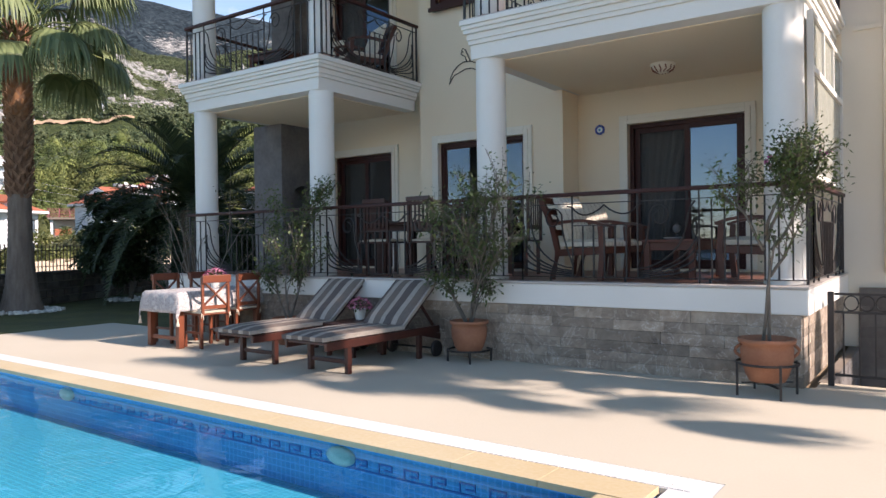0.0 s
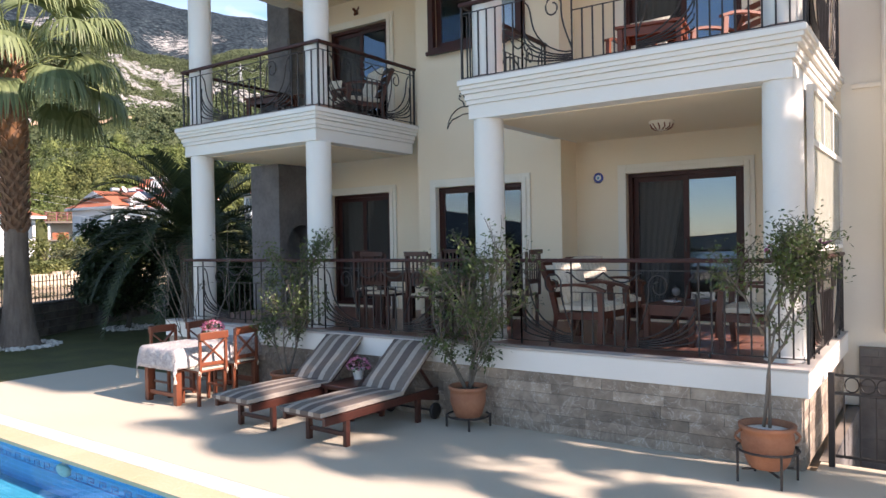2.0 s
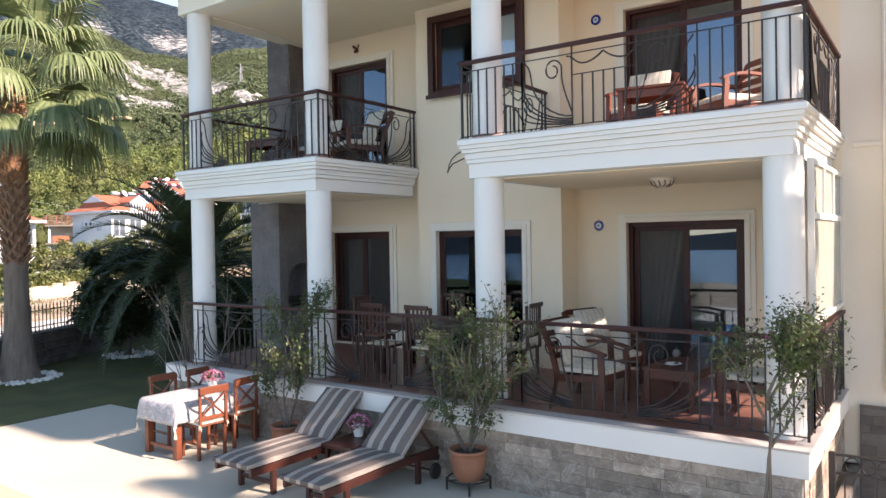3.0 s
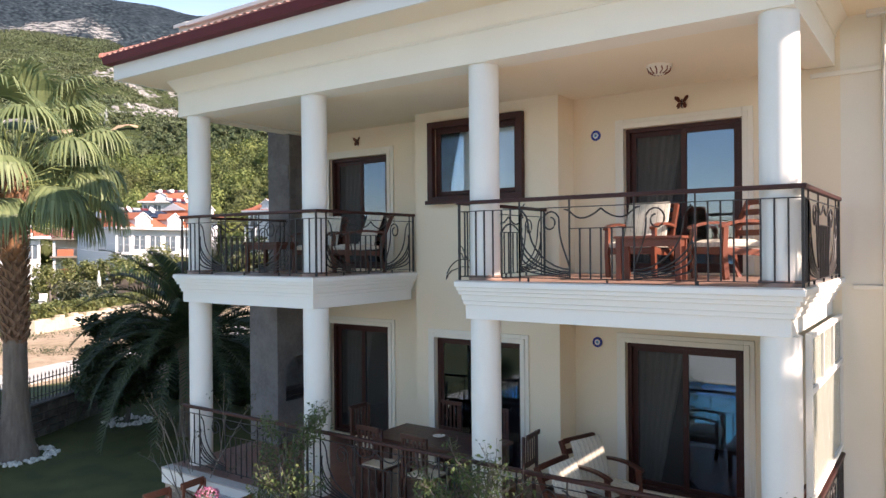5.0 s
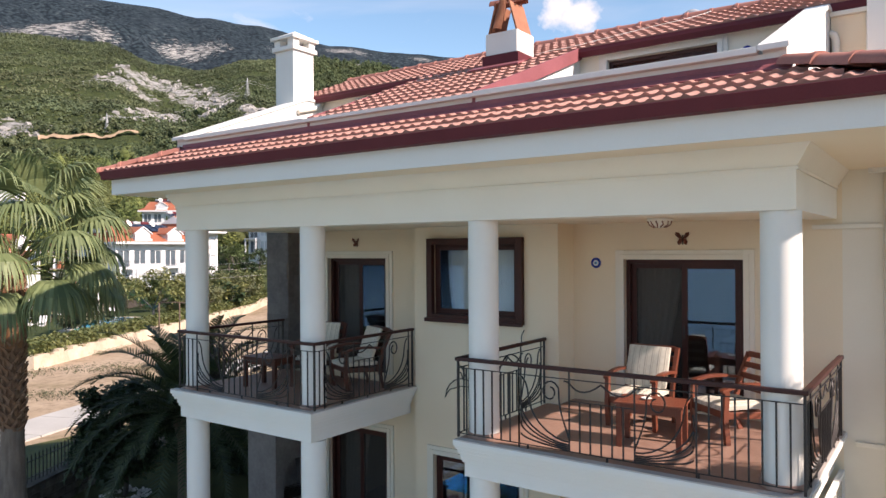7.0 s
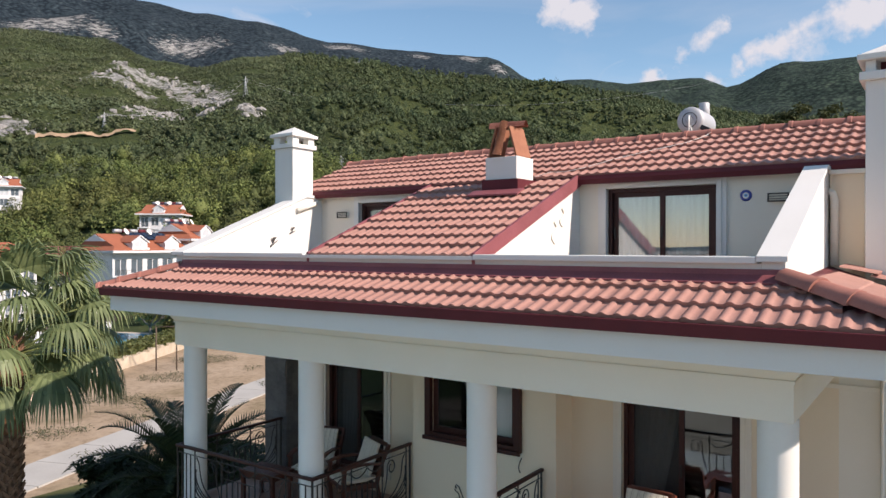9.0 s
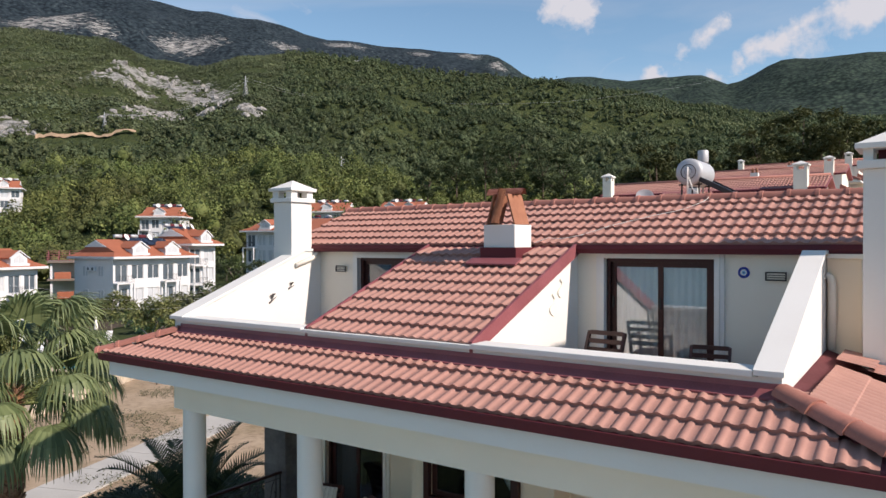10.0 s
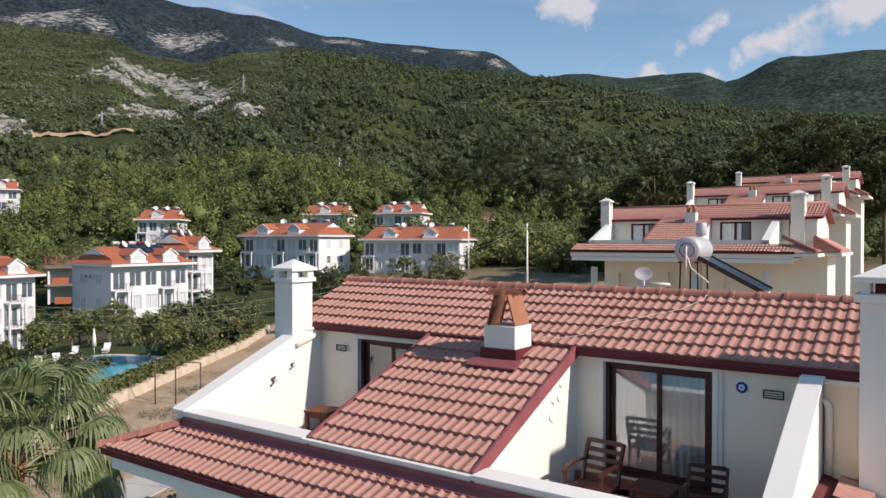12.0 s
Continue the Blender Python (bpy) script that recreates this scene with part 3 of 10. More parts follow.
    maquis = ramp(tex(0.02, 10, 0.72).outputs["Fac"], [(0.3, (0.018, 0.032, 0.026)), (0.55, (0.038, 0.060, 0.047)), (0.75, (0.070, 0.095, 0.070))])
    # its left part: cloud shade and haze put into darker, bluer colours
    shaded_maquis = ramp(tex(0.03, 10, 0.75).outputs["Fac"], [(0.3, (0.014, 0.024, 0.031)), (0.55, (0.030, 0.045, 0.056)), (0.75, (0.060, 0.078, 0.086))])
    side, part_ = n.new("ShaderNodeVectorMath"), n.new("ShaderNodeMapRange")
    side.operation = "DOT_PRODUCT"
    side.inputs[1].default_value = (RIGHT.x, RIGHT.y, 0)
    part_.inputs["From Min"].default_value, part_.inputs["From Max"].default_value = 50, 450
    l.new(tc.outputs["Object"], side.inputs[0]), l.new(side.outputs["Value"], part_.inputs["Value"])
    maquis = blend(shaded_maquis.outputs[0], maquis.outputs[0], part_.outputs[0])
    # shading painted into the slope: gaps between crowns darker, crown middles lighter
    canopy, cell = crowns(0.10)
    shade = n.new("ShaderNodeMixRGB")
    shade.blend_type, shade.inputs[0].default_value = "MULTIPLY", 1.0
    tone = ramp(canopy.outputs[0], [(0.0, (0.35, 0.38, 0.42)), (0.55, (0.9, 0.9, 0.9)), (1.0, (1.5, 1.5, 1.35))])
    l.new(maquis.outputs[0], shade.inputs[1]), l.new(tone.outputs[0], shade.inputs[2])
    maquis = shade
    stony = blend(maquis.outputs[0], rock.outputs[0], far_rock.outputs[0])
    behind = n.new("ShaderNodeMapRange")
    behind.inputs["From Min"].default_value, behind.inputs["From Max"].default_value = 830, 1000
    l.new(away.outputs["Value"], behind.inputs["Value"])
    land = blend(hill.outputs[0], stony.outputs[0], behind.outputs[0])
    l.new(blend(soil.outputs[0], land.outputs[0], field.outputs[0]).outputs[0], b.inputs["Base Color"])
    bp = n.new("ShaderNodeBump")
    bp.inputs["Strength"].default_value, bp.inputs["Distance"].default_value = 0.9, 4.0
    l.new(tex(0.09, 10, 0.72).outputs["Fac"], bp.inputs["Height"]), l.new(bp.outputs[0], b.inputs["Normal"])
    l.new(low.outputs[0], bp.inputs["Strength"])
    return m


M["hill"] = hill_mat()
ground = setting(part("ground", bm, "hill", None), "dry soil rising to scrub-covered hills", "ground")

# out of view, added so the panes mirror pale blue, not dark ground
M["sea"] = mat("sea", (0.015, 0.07, 0.12), (0.02, 0.09, 0.14), rough=0.25, scale=0.01, fine=0.2, amount=0.3, bump=0.1, depth=0.3)
bm = bmesh.new()
box(bm, -3900, 3900, -3900, -90, -31, -30)
setting(part("sea", bm, "sea"), "open blue sea below the slope, added unseen for reflections", "sea")

# paving round the pool
bm = bmesh.new()
px0, px1, py0, py1 = POOL
edge_w = 0.48
SKEW = Matrix.Translation((px1, py1, 0)) @ Matrix.Rotation(radians(-1.3), 4, "Z") @ Matrix.Translation((-px1, -py1, 0))     # the pool lies a little askew to the house
inner = [(SKEW @ Vector((x, y, 0))).xy for x, y in ((px0 - edge_w, py0 - edge_w), (px1 + edge_w, py0 - edge_w), (px1 + edge_w, py1 + edge_w), (px0 - edge_w, py1 + edge_w))]
outer = [Vector(p) for p in ((-12.0, -9.0), (9.0, -9.0), (9.0, 6.9), (-12.0, 6.9))]
for i in range(4):
    j = (i + 1) % 4
    prism(bm, [tuple(p) for p in (outer[i], outer[j], inner[j], inner[i])], "z", -0.3, 0.0)
box(bm, -0.9, 9.0, 6.9, 7.22, -0.95, 0.0)
box(bm, -0.9, 9.0, 7.221, 9.8, -1.2, -0.9)
deck = setting(part("pavement", bm, "deck", None), "smooth beige poolside paving", "paving")

bm = bmesh.new()
box(bm, -24.0, -12.02, -9.0, 14.5, -0.3, -0.012)
box(bm, -12.02, -10.3, 6.92, 14.5, -0.3, -0.012)
lawn = setting(part("lawn", bm, "grass", None), "mown green lawn", "lawn")


def pool_mat(name, a, b_, size):
    """Small glazed mosaic."""
    m = bpy.data.materials.new(name)
    m.use_nodes = True
    n, l = m.node_tree.nodes, m.node_tree.links
    b = n["Principled BSDF"]
    tc, br = n.new("ShaderNodeTexCoord"), n.new("ShaderNodeTexBrick")
    turn = n.new("ShaderNodeMapping")
    br.offset = 0.0
    br.inputs["Color1"].default_value, br.inputs["Color2"].default_value = (*a, 1), (*b_, 1)
    br.inputs["Mortar"].default_value = (*[min(1, c * 1.5 + 0.03) for c in a], 1)
    br.inputs["Scale"].default_value, br.inputs["Brick Width"].default_value, br.inputs["Row Height"].default_value = 1.0, size, size
    br.inputs["Mortar Size"].default_value = size * 0.06
    l.new(tc.outputs["Object"], turn.inputs["Vector"]), l.new(turn.outputs[0], br.inputs["Vector"])
    l.new(br.outputs["Color"], b.inputs["Base Color"])
    b.inputs["Roughness"].default_value = 0.25
    return m, turn


M["pool_floor"], _ = pool_mat("pool_floor_mosaic", (0.018, 0.28, 0.41), (0.028, 0.33, 0.46), 0.05)
M["pool_wall"], turned = pool_mat("pool_wall_mosaic", (0.012, 0.235, 0.53), (0.02, 0.28, 0.59), 0.05)
turned.inputs["Rotation"].default_value = (radians(90), 0, 0)
M["pool_dark"] = mat("navy_mosaic", (0.01, 0.09, 0.36), (0.015, 0.12, 0.42), rough=0.3, scale=10, fine=60)

pool = setting(new("pool"), "blue mosaic swimming pool with clear water", "pool")
pool.matrix_world = SKEW
DEPTH = -0.40
bm = bmesh.new()
box(bm, px0 - 0.2, px1 + 0.2, py0 - 0.2, py1 + 0.2, DEPTH - 0.2, DEPTH)
part("pool_floor", bm, "pool_floor", pool)
for x0, x1, y0, y1 in ((px0 - 0.2, px1 + 0.2, py1, py1 + 0.2), (px0 - 0.2, px1 + 0.2, py0 - 0.2, py0), (px0 - 0.2, px0, py0, py1), (px1, px1 + 0.2, py0, py1)):
    bm = bmesh.new()
    box(bm, x0, x1, y0, y1, DEPTH, -0.035)
    part("pool_wall", bm, "pool_wall", pool)


def water_mat():
    m = bpy.data.materials.new("pool_water")
    m.use_nodes = True
    n, l = m.node_tree.nodes, m.node_tree.links
    n.remove(n["Principled BSDF"])
    clear, shine, both, fr = n.new("ShaderNodeBsdfTransparent"), n.new("ShaderNodeBsdfGlossy"), n.new("ShaderNodeMixShader"), n.new("ShaderNodeFresnel")
    clear.inputs["Color"].default_value = (0.80, 0.98, 1.0, 1)
    shine.inputs["Roughness"].default_value, fr.inputs["IOR"].default_value = 0.02, 1.33
    wave, bp, tc = n.new("ShaderNodeTexNoise"), n.new("ShaderNodeBump"), n.new("ShaderNodeTexCoord")
    wave.inputs["Scale"].default_value, wave.inputs["Detail"].default_value, wave.inputs["Distortion"].default_value = 3.0, 3, 0.8
    bp.inputs["Strength"].default_value, bp.inputs["Distance"].default_value = 0.22, 0.03
    l.new(tc.outputs["Object"], wave.inputs["Vector"]), l.new(wave.outputs["Fac"], bp.inputs["Height"])
    l.new(bp.outputs[0], shine.inputs["Normal"]), l.new(bp.outputs[0], fr.inputs["Normal"])
    l.new(fr.outputs[0], both.inputs[0]), l.new(clear.outputs[0], both.inputs[1]), l.new(shine.outputs[0], both.inputs[2])
    l.new(both.outputs[0], n["Material Output"].inputs["Surface"])
    return m


M["water"] = water_mat()
bm = bmesh.new()
bmesh.ops.create_grid(bm, x_segments=60, y_segments=44, size=0.5, matrix=Matrix.LocRotScale(((px0 + px1) / 2, (py0 + py1) / 2, -0.055), None, (px1 - px0 - 0.01, py1 - py0 - 0.01, 1)))
for v in bm.verts:
    v.co.z += 0.012 * noise.noise(Vector((v.co.x * 1.3, v.co.y * 1.3, 0)))
part("water", bm, "water", pool, "clear rippled pool water", smooth=60).visible_shadow = False
# key-pattern border, one row of small tiles on the far wall
for i in range(43):
    x = px1 - 0.12 - i * 0.215
    bm = bmesh.new()
    for a, b, c, d in ((0, 0.17, 0.0, 0.012), (0.158, 0.17, 0.0, 0.085), (0.05, 0.17, 0.073, 0.085), (0.05, 0.062, 0.035, 0.085), (0.05, 0.12, 0.035, 0.047), (0.17, 0.215, 0.0, 0.012)):
        box(bm, x - b, x - a, py1 - 0.004, py1 + 0.01, -0.19 + c * 0.9, -0.19 + d * 0.9)
    part("key_tile", bm, "pool_dark", pool)
# coping slabs and the white overflow grate
n_cop = 17
for i in range(n_cop):
    bm = bmesh.new()
    w = (px1 - px0 + 0.4) / n_cop
    box(bm, px0 - 0.2 + i * w + 0.0008, px0 - 0.2 + (i + 1) * w - 0.0008, py1 - 0.03, py1 + 0.245, -0.035, 0.004, 0.002)
    part("coping_slab", bm, "coping", pool)
bm = bmesh.new()
box(bm, px1 - 0.03, px1 + 0.245, py0, py1 - 0.035, -0.035, 0.004, 0.012)
part("coping_slab", bm, "coping", pool)
bm = bmesh.new()
box(bm, px0 - 0.25, px1 + 0.25, py0 - 0.25, py0 + 0.0, -0.035, 0.004, 0.012)
part("coping_slab", bm, "coping", pool)
bm = bmesh.new()
box(bm, px0 - 0.25, px0 + 0.0, py0 + 0.001, py1 - 0.035, -0.035, 0.004, 0.012)
part("coping_slab", bm, "coping", pool)
bm = bmesh.new()
box(bm, px0 - 0.48, px1 + 0.48, py0 - 0.48, py0 - 0.251, -0.05, 0.0)
box(bm, px0 - 0.48, px0 - 0.251, py0 - 0.25, py1 + 0.48, -0.05, -0.001)
box(bm, px1 + 0.251, px1 + 0.48, py0 - 0.25, py0 - 0.001, -0.05, 0.0)
part("grate_channel", bm, "grate", pool)
bm = bmesh.new()
box(bm, px0 - 0.3, px1 + 0.48, py1 + 0.25, py1 + 0.48, -0.05, -0.003)
box(bm, px1 + 0.25, px1 + 0.48, py0, py1 + 0.245, -0.05, 0.0)
part("grate_channel", bm, "grate", pool)
module = bmesh.new()
for i in range(6):
    box(module, i * 0.0405 + 0.003, i * 0.0405 + 0.0375, 0.0, 0.21, -0.012, 0.002)
first_module = None
for i in range(42):
    x = px0 - 0.3 + i * 0.244
    if first_module is None:
        first_module = part("grate_module", module, "grate", pool, "white slotted overflow grate")
        ob = first_module
    else:
        ob = new("grate_module", first_module.data)
        ob.parent = pool
    ob.location = (x, py1 + 0.26, 0.0)
for x in (-3.33, -7.09):
    bm = bmesh.new()
    lathe(bm, [(0.13, 0.0), (0.13, 0.02), (0.10, 0.035), (0.0001, 0.045)], 20, Matrix.Translation((x, py1, -0.12)) @ Matrix.Diagonal((1, 1, 0.5, 1)) @ Euler((radians(90), 0, 0)).to_matrix().to_4x4(), cap=False)
    part("pool_lamp", bm, "grate", pool, "round white underwater lamp")

# ---- house: walls, slabs, columns ----
F0, F1, F2 = 0.90, 3.95, 7.20         # floor levels
C0, C1 = 3.50, 6.48                   # ceilings over the two terraces
XL, XR = -10.55, 9.0
DOOR_R, DOOR_L = (-3.67, -2.09), (-9.40, -8.0)


def wall(name, holes, u0, u1, z0, z1, w0, w1, material="cream", axis="y", label="smooth cream rendered wall"):
    bm = bmesh.new()
    wall_with_holes(bm, u0, u1, z0, z1, w0, w1, holes, axis)
    return setting(part(name, bm, material), label, "wall")


wall("wall_door_bay", [(*DOOR_R, F0 + 0.02, 2.98), (*DOOR_R, F1 + 0.02, 5.99)], -4.45, -0.98, 0.0, 7.06, 9.86, 10.1)
wall("wall_window_bay", [(-6.62, -5.07, F0 + 0.02, 2.92), (-6.62, -5.07, 5.12, 6.24)], -7.0, -4.45, 0.0, 7.06, 9.34, 10.1)
wall("wall_left_bay", [(*DOOR_L, F0 + 0.02, 2.95), (*DOOR_L, F1 + 0.02, 6.0)], -9.96, -7.0, 0.0, 7.06, 9.86, 10.1)
wall("wall_right_wing", [], -0.98, XR, 0.0, 7.06, 9.86, 10.1, "trim", label="pale cream rendered wall")
wall("wall_west", [], 9.861, 14.0, 0.0, 9.0, XL, XL + 0.24, axis="x")
wall("wall_east", [], 10.1, 14.0, 0.0, 9.0, XR - 0.24, XR, axis="x")
wall("wall_north", [], XL, XR, 0.0, 9.0, 14.0, 14.24)
for x in (-7.05, -4.5, -0.9):
    wall("wall_inner", [], 10.102, 13.99, 0.0, 7.0, x, x + 0.12, "room", axis="x", label="plain painted room wall")
wall("wall_inner", [], XL + 0.25, XR - 0.25, 0.0, 7.0, 12.6, 12.7, "room", label="plain painted room wall")
for z in (F0, F1, F2):
    bm = bmesh.new()
    box(bm, XL + 0.245, XR - 0.245, 10.102, 13.99, z - 0.25, z - 0.001)
    setting(part("floor", bm, "floor_dark"), "brown tiled room floor", "floor")

# raised ground terrace: stone base, white edge slab, floor
T0, T1 = -10.2, -0.93                 # terrace ends
bm = bmesh.new()
box(bm, T0 + 0.06, T1 - 0.06, 6.835, 9.86, 0.0, 0.642)
setting(part("wall_terrace_base", bm, "mortar"), "mortar bed behind rough stone cladding", "wall")
bm = bmesh.new()
box(bm, T0, T1, 6.80, 9.859, 0.643, 0.87, 0.012)
setting(part("trim_terrace_edge", bm, "white"), "white painted edge of the terrace slab", "edge")
bm = bmesh.new()
box(bm, T0 + 0.02, T1 - 0.02, 6.84, 9.858, 0.871, F0 - 0.012)
setting(part("floor_terrace", bm, "floor_dark"), "dark brown glazed terrace floor", "floor")
bm = bmesh.new()
box(bm, T0 + 0.01, T1 + 0.005, 6.785, 6.985, 0.872, F0 - 0.006, 0.004)
box(bm, T1 - 0.15, T1 + 0.005, 6.986, 9.857, 0.872, F0 - 0.006, 0.004)
setting(part("trim_terrace_sill", bm, "sill"), "pale stone sill along the terrace edge", "sill")


def cornice(bm, x0, x1, y0, y1, z0, steps, left=1.0):
    """Stepped edge moulding round a slab: each step is (out, height)."""
    z = z0
    for out, h in steps:
        box(bm, x0 - out * left, x1 + out, y0 - out, y1, z, z + h, 0.008)
        z += h


EDGE = [(0.0, 0.17), (0.03, 0.05), (0.05, 0.07), (0.09, 0.045), (0.115, 0.045), (0.14, 0.06)]
for name, x0, x1, y1 in (("right", -4.58, -1.08, 9.858), ("left", -10.05, -7.10, 9.338)):
    bm = bmesh.new()
    cornice(bm, x0, x1, 7.12, y1, C0 + 0.001, EDGE, 0.5)
    setting(part("balcony_slab", bm, "white"), "white balcony slab with a stepped moulded edge", "balcony")
    bm = bmesh.new()
    box(bm, x0 + 0.2, x1 - 0.2, 7.35, y1 - 0.002, C0 - 0.012, C0)
    setting(part("ceiling", bm, "cream"), "plain cream ceiling under a balcony", "ceiling")
    bm = bmesh.new()
    box(bm, x0 - 0.06, x1 + 0.12, 7.0, y1, C0 + 0.443, F1, 0.004)
    setting(part("floor_balcony", bm, "floor_tile"), "terracotta tiled balcony floor", "floor")
    bm = bmesh.new()
    box(bm, x0 - 0.062, x1 + 0.122, 6.985, 7.10, F1 - 0.02, F1 + 0.004, 0.004)
    box(bm, x1 + 0.0, x1 + 0.122, 7.101, y1, F1 - 0.02, F1 + 0.004, 0.004)
    setting(part("trim_balcony_sill", bm, "sill"), "pale stone sill along the balcony edge", "sill")
bm = bmesh.new()
box(bm, -10.08, -9.9605, 9.338, 9.858, C0 + 0.02, F1 - 0.02)
setting(part("balcony_slab", bm, "white"), "white end of a balcony slab", "balcony")

# round columns
COLUMNS = (-1.20, -4.42, -7.24, -9.86)
def column(z0, z1):
    bm = bmesh.new()
    r = 0.178
    lathe(bm, [(r + 0.012, 0), (r + 0.012, 0.05), (r, 0.06), (r, z1 - z0)], 40)
    col = setting(part("column", bm, "white", smooth=40), "smooth round white column", "column")
    return col
for z0, z1 in ((F0 - 0.012, C0 + 0.0005), (F1 - 0.012, C1)):
    first = column(z0, z1)
    first.location = (COLUMNS[0], 7.31, z0)
    for x in COLUMNS[1:]:
        copy_thing(first, Matrix.Translation((x, 7.31, z0)))

for x in COLUMNS:
    bm = bmesh.new()
    lathe(bm, [(0.196, 0.0), (0.196, 0.055), (0.190, 0.06), (0.181, 0.06)], 40, cap=False)
    sk = setting(part("trim_column_skirting", bm, "floor_tile"), "red-brown tile skirting round a column foot", "skirting")
    sk.location = (x, 7.31, F1 + 0.002)
# beam over the upper columns, soffit, fascia, gutter
bm = bmesh.new()
for x0, x1, y0, y1 in ((-10.10, -1.035, 7.10, 7.5), (-1.36, -1.035, 7.501, 9.86), (-10.10, -9.76, 7.501, 9.86)):
    box(bm, x0, x1, y0, y1, C1 + 0.001, 7.055)
for x0, x1, y0, y1, out in ((-10.118, -1.017, 7.082, 7.099, 0.0), (-1.034, -1.017, 7.10, 9.86, 0.0)):
    box(bm, x0, x1, y0, y1, 6.835, 6.862)
ring_lo = [bm.verts.new(p) for p in ((-10.105, 9.86, 6.863), (-10.105, 7.095, 6.863), (-1.03, 7.095, 6.863), (-1.03, 9.86, 6.863))]
ring_hi = [bm.verts.new(p) for p in ((-10.23, 9.86, 7.055), (-10.23, 6.965, 7.055), (-0.90, 6.965, 7.055), (-0.90, 9.86, 7.055))]
for i in range(3):
    bm.faces.new((ring_lo[i], ring_lo[i + 1], ring_hi[i + 1], ring_hi[i]))
setting(part("beam", bm, "trim"), "pale beam with a sloping cove cornice", "beam")
bm = bmesh.new()
box(bm, -9.759, -1.361, 7.501, 9.859, C1 + 0.02, C1 + 0.06)
setting(part("ceiling", bm, "cream"), "plain cream balcony ceiling", "ceiling")
EAVE_L, EAVE_R, EAVE_Y = -10.78, 0.05, 6.45
bm = bmesh.new()
box(bm, EAVE_L, EAVE_R, EAVE_Y, 7.3, 7.056, 7.08)
box(bm, EAVE_L, -10.12, 7.3, 12.0, 7.056, 7.08)
box(bm, -1.0, EAVE_R, 7.3, 9.859, 7.056, 7.08)
setting(part("soffit", bm, "cream"), "plain cream eaves soffit", "soffit")
bm = bmesh.new()
box(bm, EAVE_L, EAVE_R, EAVE_Y - 0.03, EAVE_Y - 0.001, 7.05, 7.325)
box(bm, EAVE_L - 0.03, EAVE_L - 0.001, EAVE_Y - 0.03, 12.0, 7.05, 7.325)
box(bm, EAVE_R + 0.001, EAVE_R + 0.03, EAVE_Y - 0.03, 9.85, 7.05, 7.325)
setting(part("trim_fascia", bm, "white"), "white painted eaves fascia board", "fascia")
bm = bmesh.new()
for a, b in (((EAVE_L - 0.09, EAVE_Y - 0.075), (EAVE_R + 0.09, EAVE_Y - 0.075)),):
    prism(bm, [(EAVE_Y - 0.03, 7.285), (EAVE_Y - 0.155, 7.29), (EAVE_Y - 0.185, 7.405), (EAVE_Y - 0.175, 7.41), (EAVE_Y - 0.145, 7.30), (EAVE_Y - 0.04, 7.295), (EAVE_Y - 0.035, 7.37), (EAVE_Y - 0.03, 7.37)], "x", EAVE_L - 0.12, EAVE_R + 0.12)
prism(bm, [(EAVE_L - 0.12, 7.30), (EAVE_L - 0.03, 7.30), (EAVE_L - 0.03, 7.42), (EAVE_L - 0.12, 7.42)], "y", EAVE_Y - 0.03, 12.0)
setting(part("gutter", bm, "maroon"), "dark maroon metal eaves gutter", "gutter")


# ---- doors and windows ----
def surround(bm, x0, x1, z0, z1, y, w=0.13, foot=True):
    """A moulded flat trim round an opening."""
    for out, proud in ((w, 0.035), (w * 0.55, 0.055)):
        box(bm, x0 - out, x0 - 0.001, y - proud, y - 0.001, z0, z1 + out, 0.006)
        box(bm, x1 + 0.001, x1 + out, y - proud, y - 0.001, z0, z1 + out, 0.006)
        box(bm, x0 - 0.001, x1 + 0.001, y - proud, y - 0.001, z1 + 0.001, z1 + out, 0.006)
        if not foot:
            box(bm, x0 - out, x1 + out, y - proud, y - 0.001, z0 - out, z0 - 0.001, 0.006)


def leaf_frame(bm, x0, x1, z0, z1, y0, y1, w):
    box(bm, x0, x0 + w, y0, y1, z0, z1, 0.006)
    box(bm, x1 - w, x1, y0, y1, z0, z1, 0.006)
    box(bm, x0 + w, x1 - w, y0, y1, z0, z0 + w, 0.006)
    box(bm, x0 + w, x1 - w, y0, y1, z1 - w, z1, 0.006)


def pane(x0, x1, z0, z1, y, parent, material="glass"):
    bm = bmesh.new()
    box(bm, x0, x1, y - 0.003, y + 0.003, z0, z1)
    ob = part("pane", bm, material, parent)
    ob.visible_shadow = False
    return ob


def curtain(name, x0, x1, z0, z1, y, parent=None, folds=7, gather=0.0, deep=0.03):
    """A hanging cloth in soft folds; gather draws its foot to one side."""
    nx, nz = folds * 8, 10
    vs, fs = [], []
    for j in range(nz + 1):
        t = j / nz
        for i in range(nx + 1):
            u = i / nx
            x = x0 + (x1 - x0) * (u * (1 - gather * (1 - t)) if gather >= 0 else 1 - (1 - u) * (1 + gather * (1 - t)))
            vs.append((x, y + deep * math.sin(u * folds * 2 * math.pi + 0.4 * math.sin(3 * t)), z0 + (z1 - z0) * t))
    for j in range(nz):
        for i in range(nx):
            a = j * (nx + 1) + i
            fs.append((a, a + 1, a + nx + 2, a + nx + 1))
    me = bpy.data.meshes.new(name)
    me.from_pydata(vs, [], fs)
    ob = mesh_part(name, me, "curtain", parent, smooth=80)
    return ob


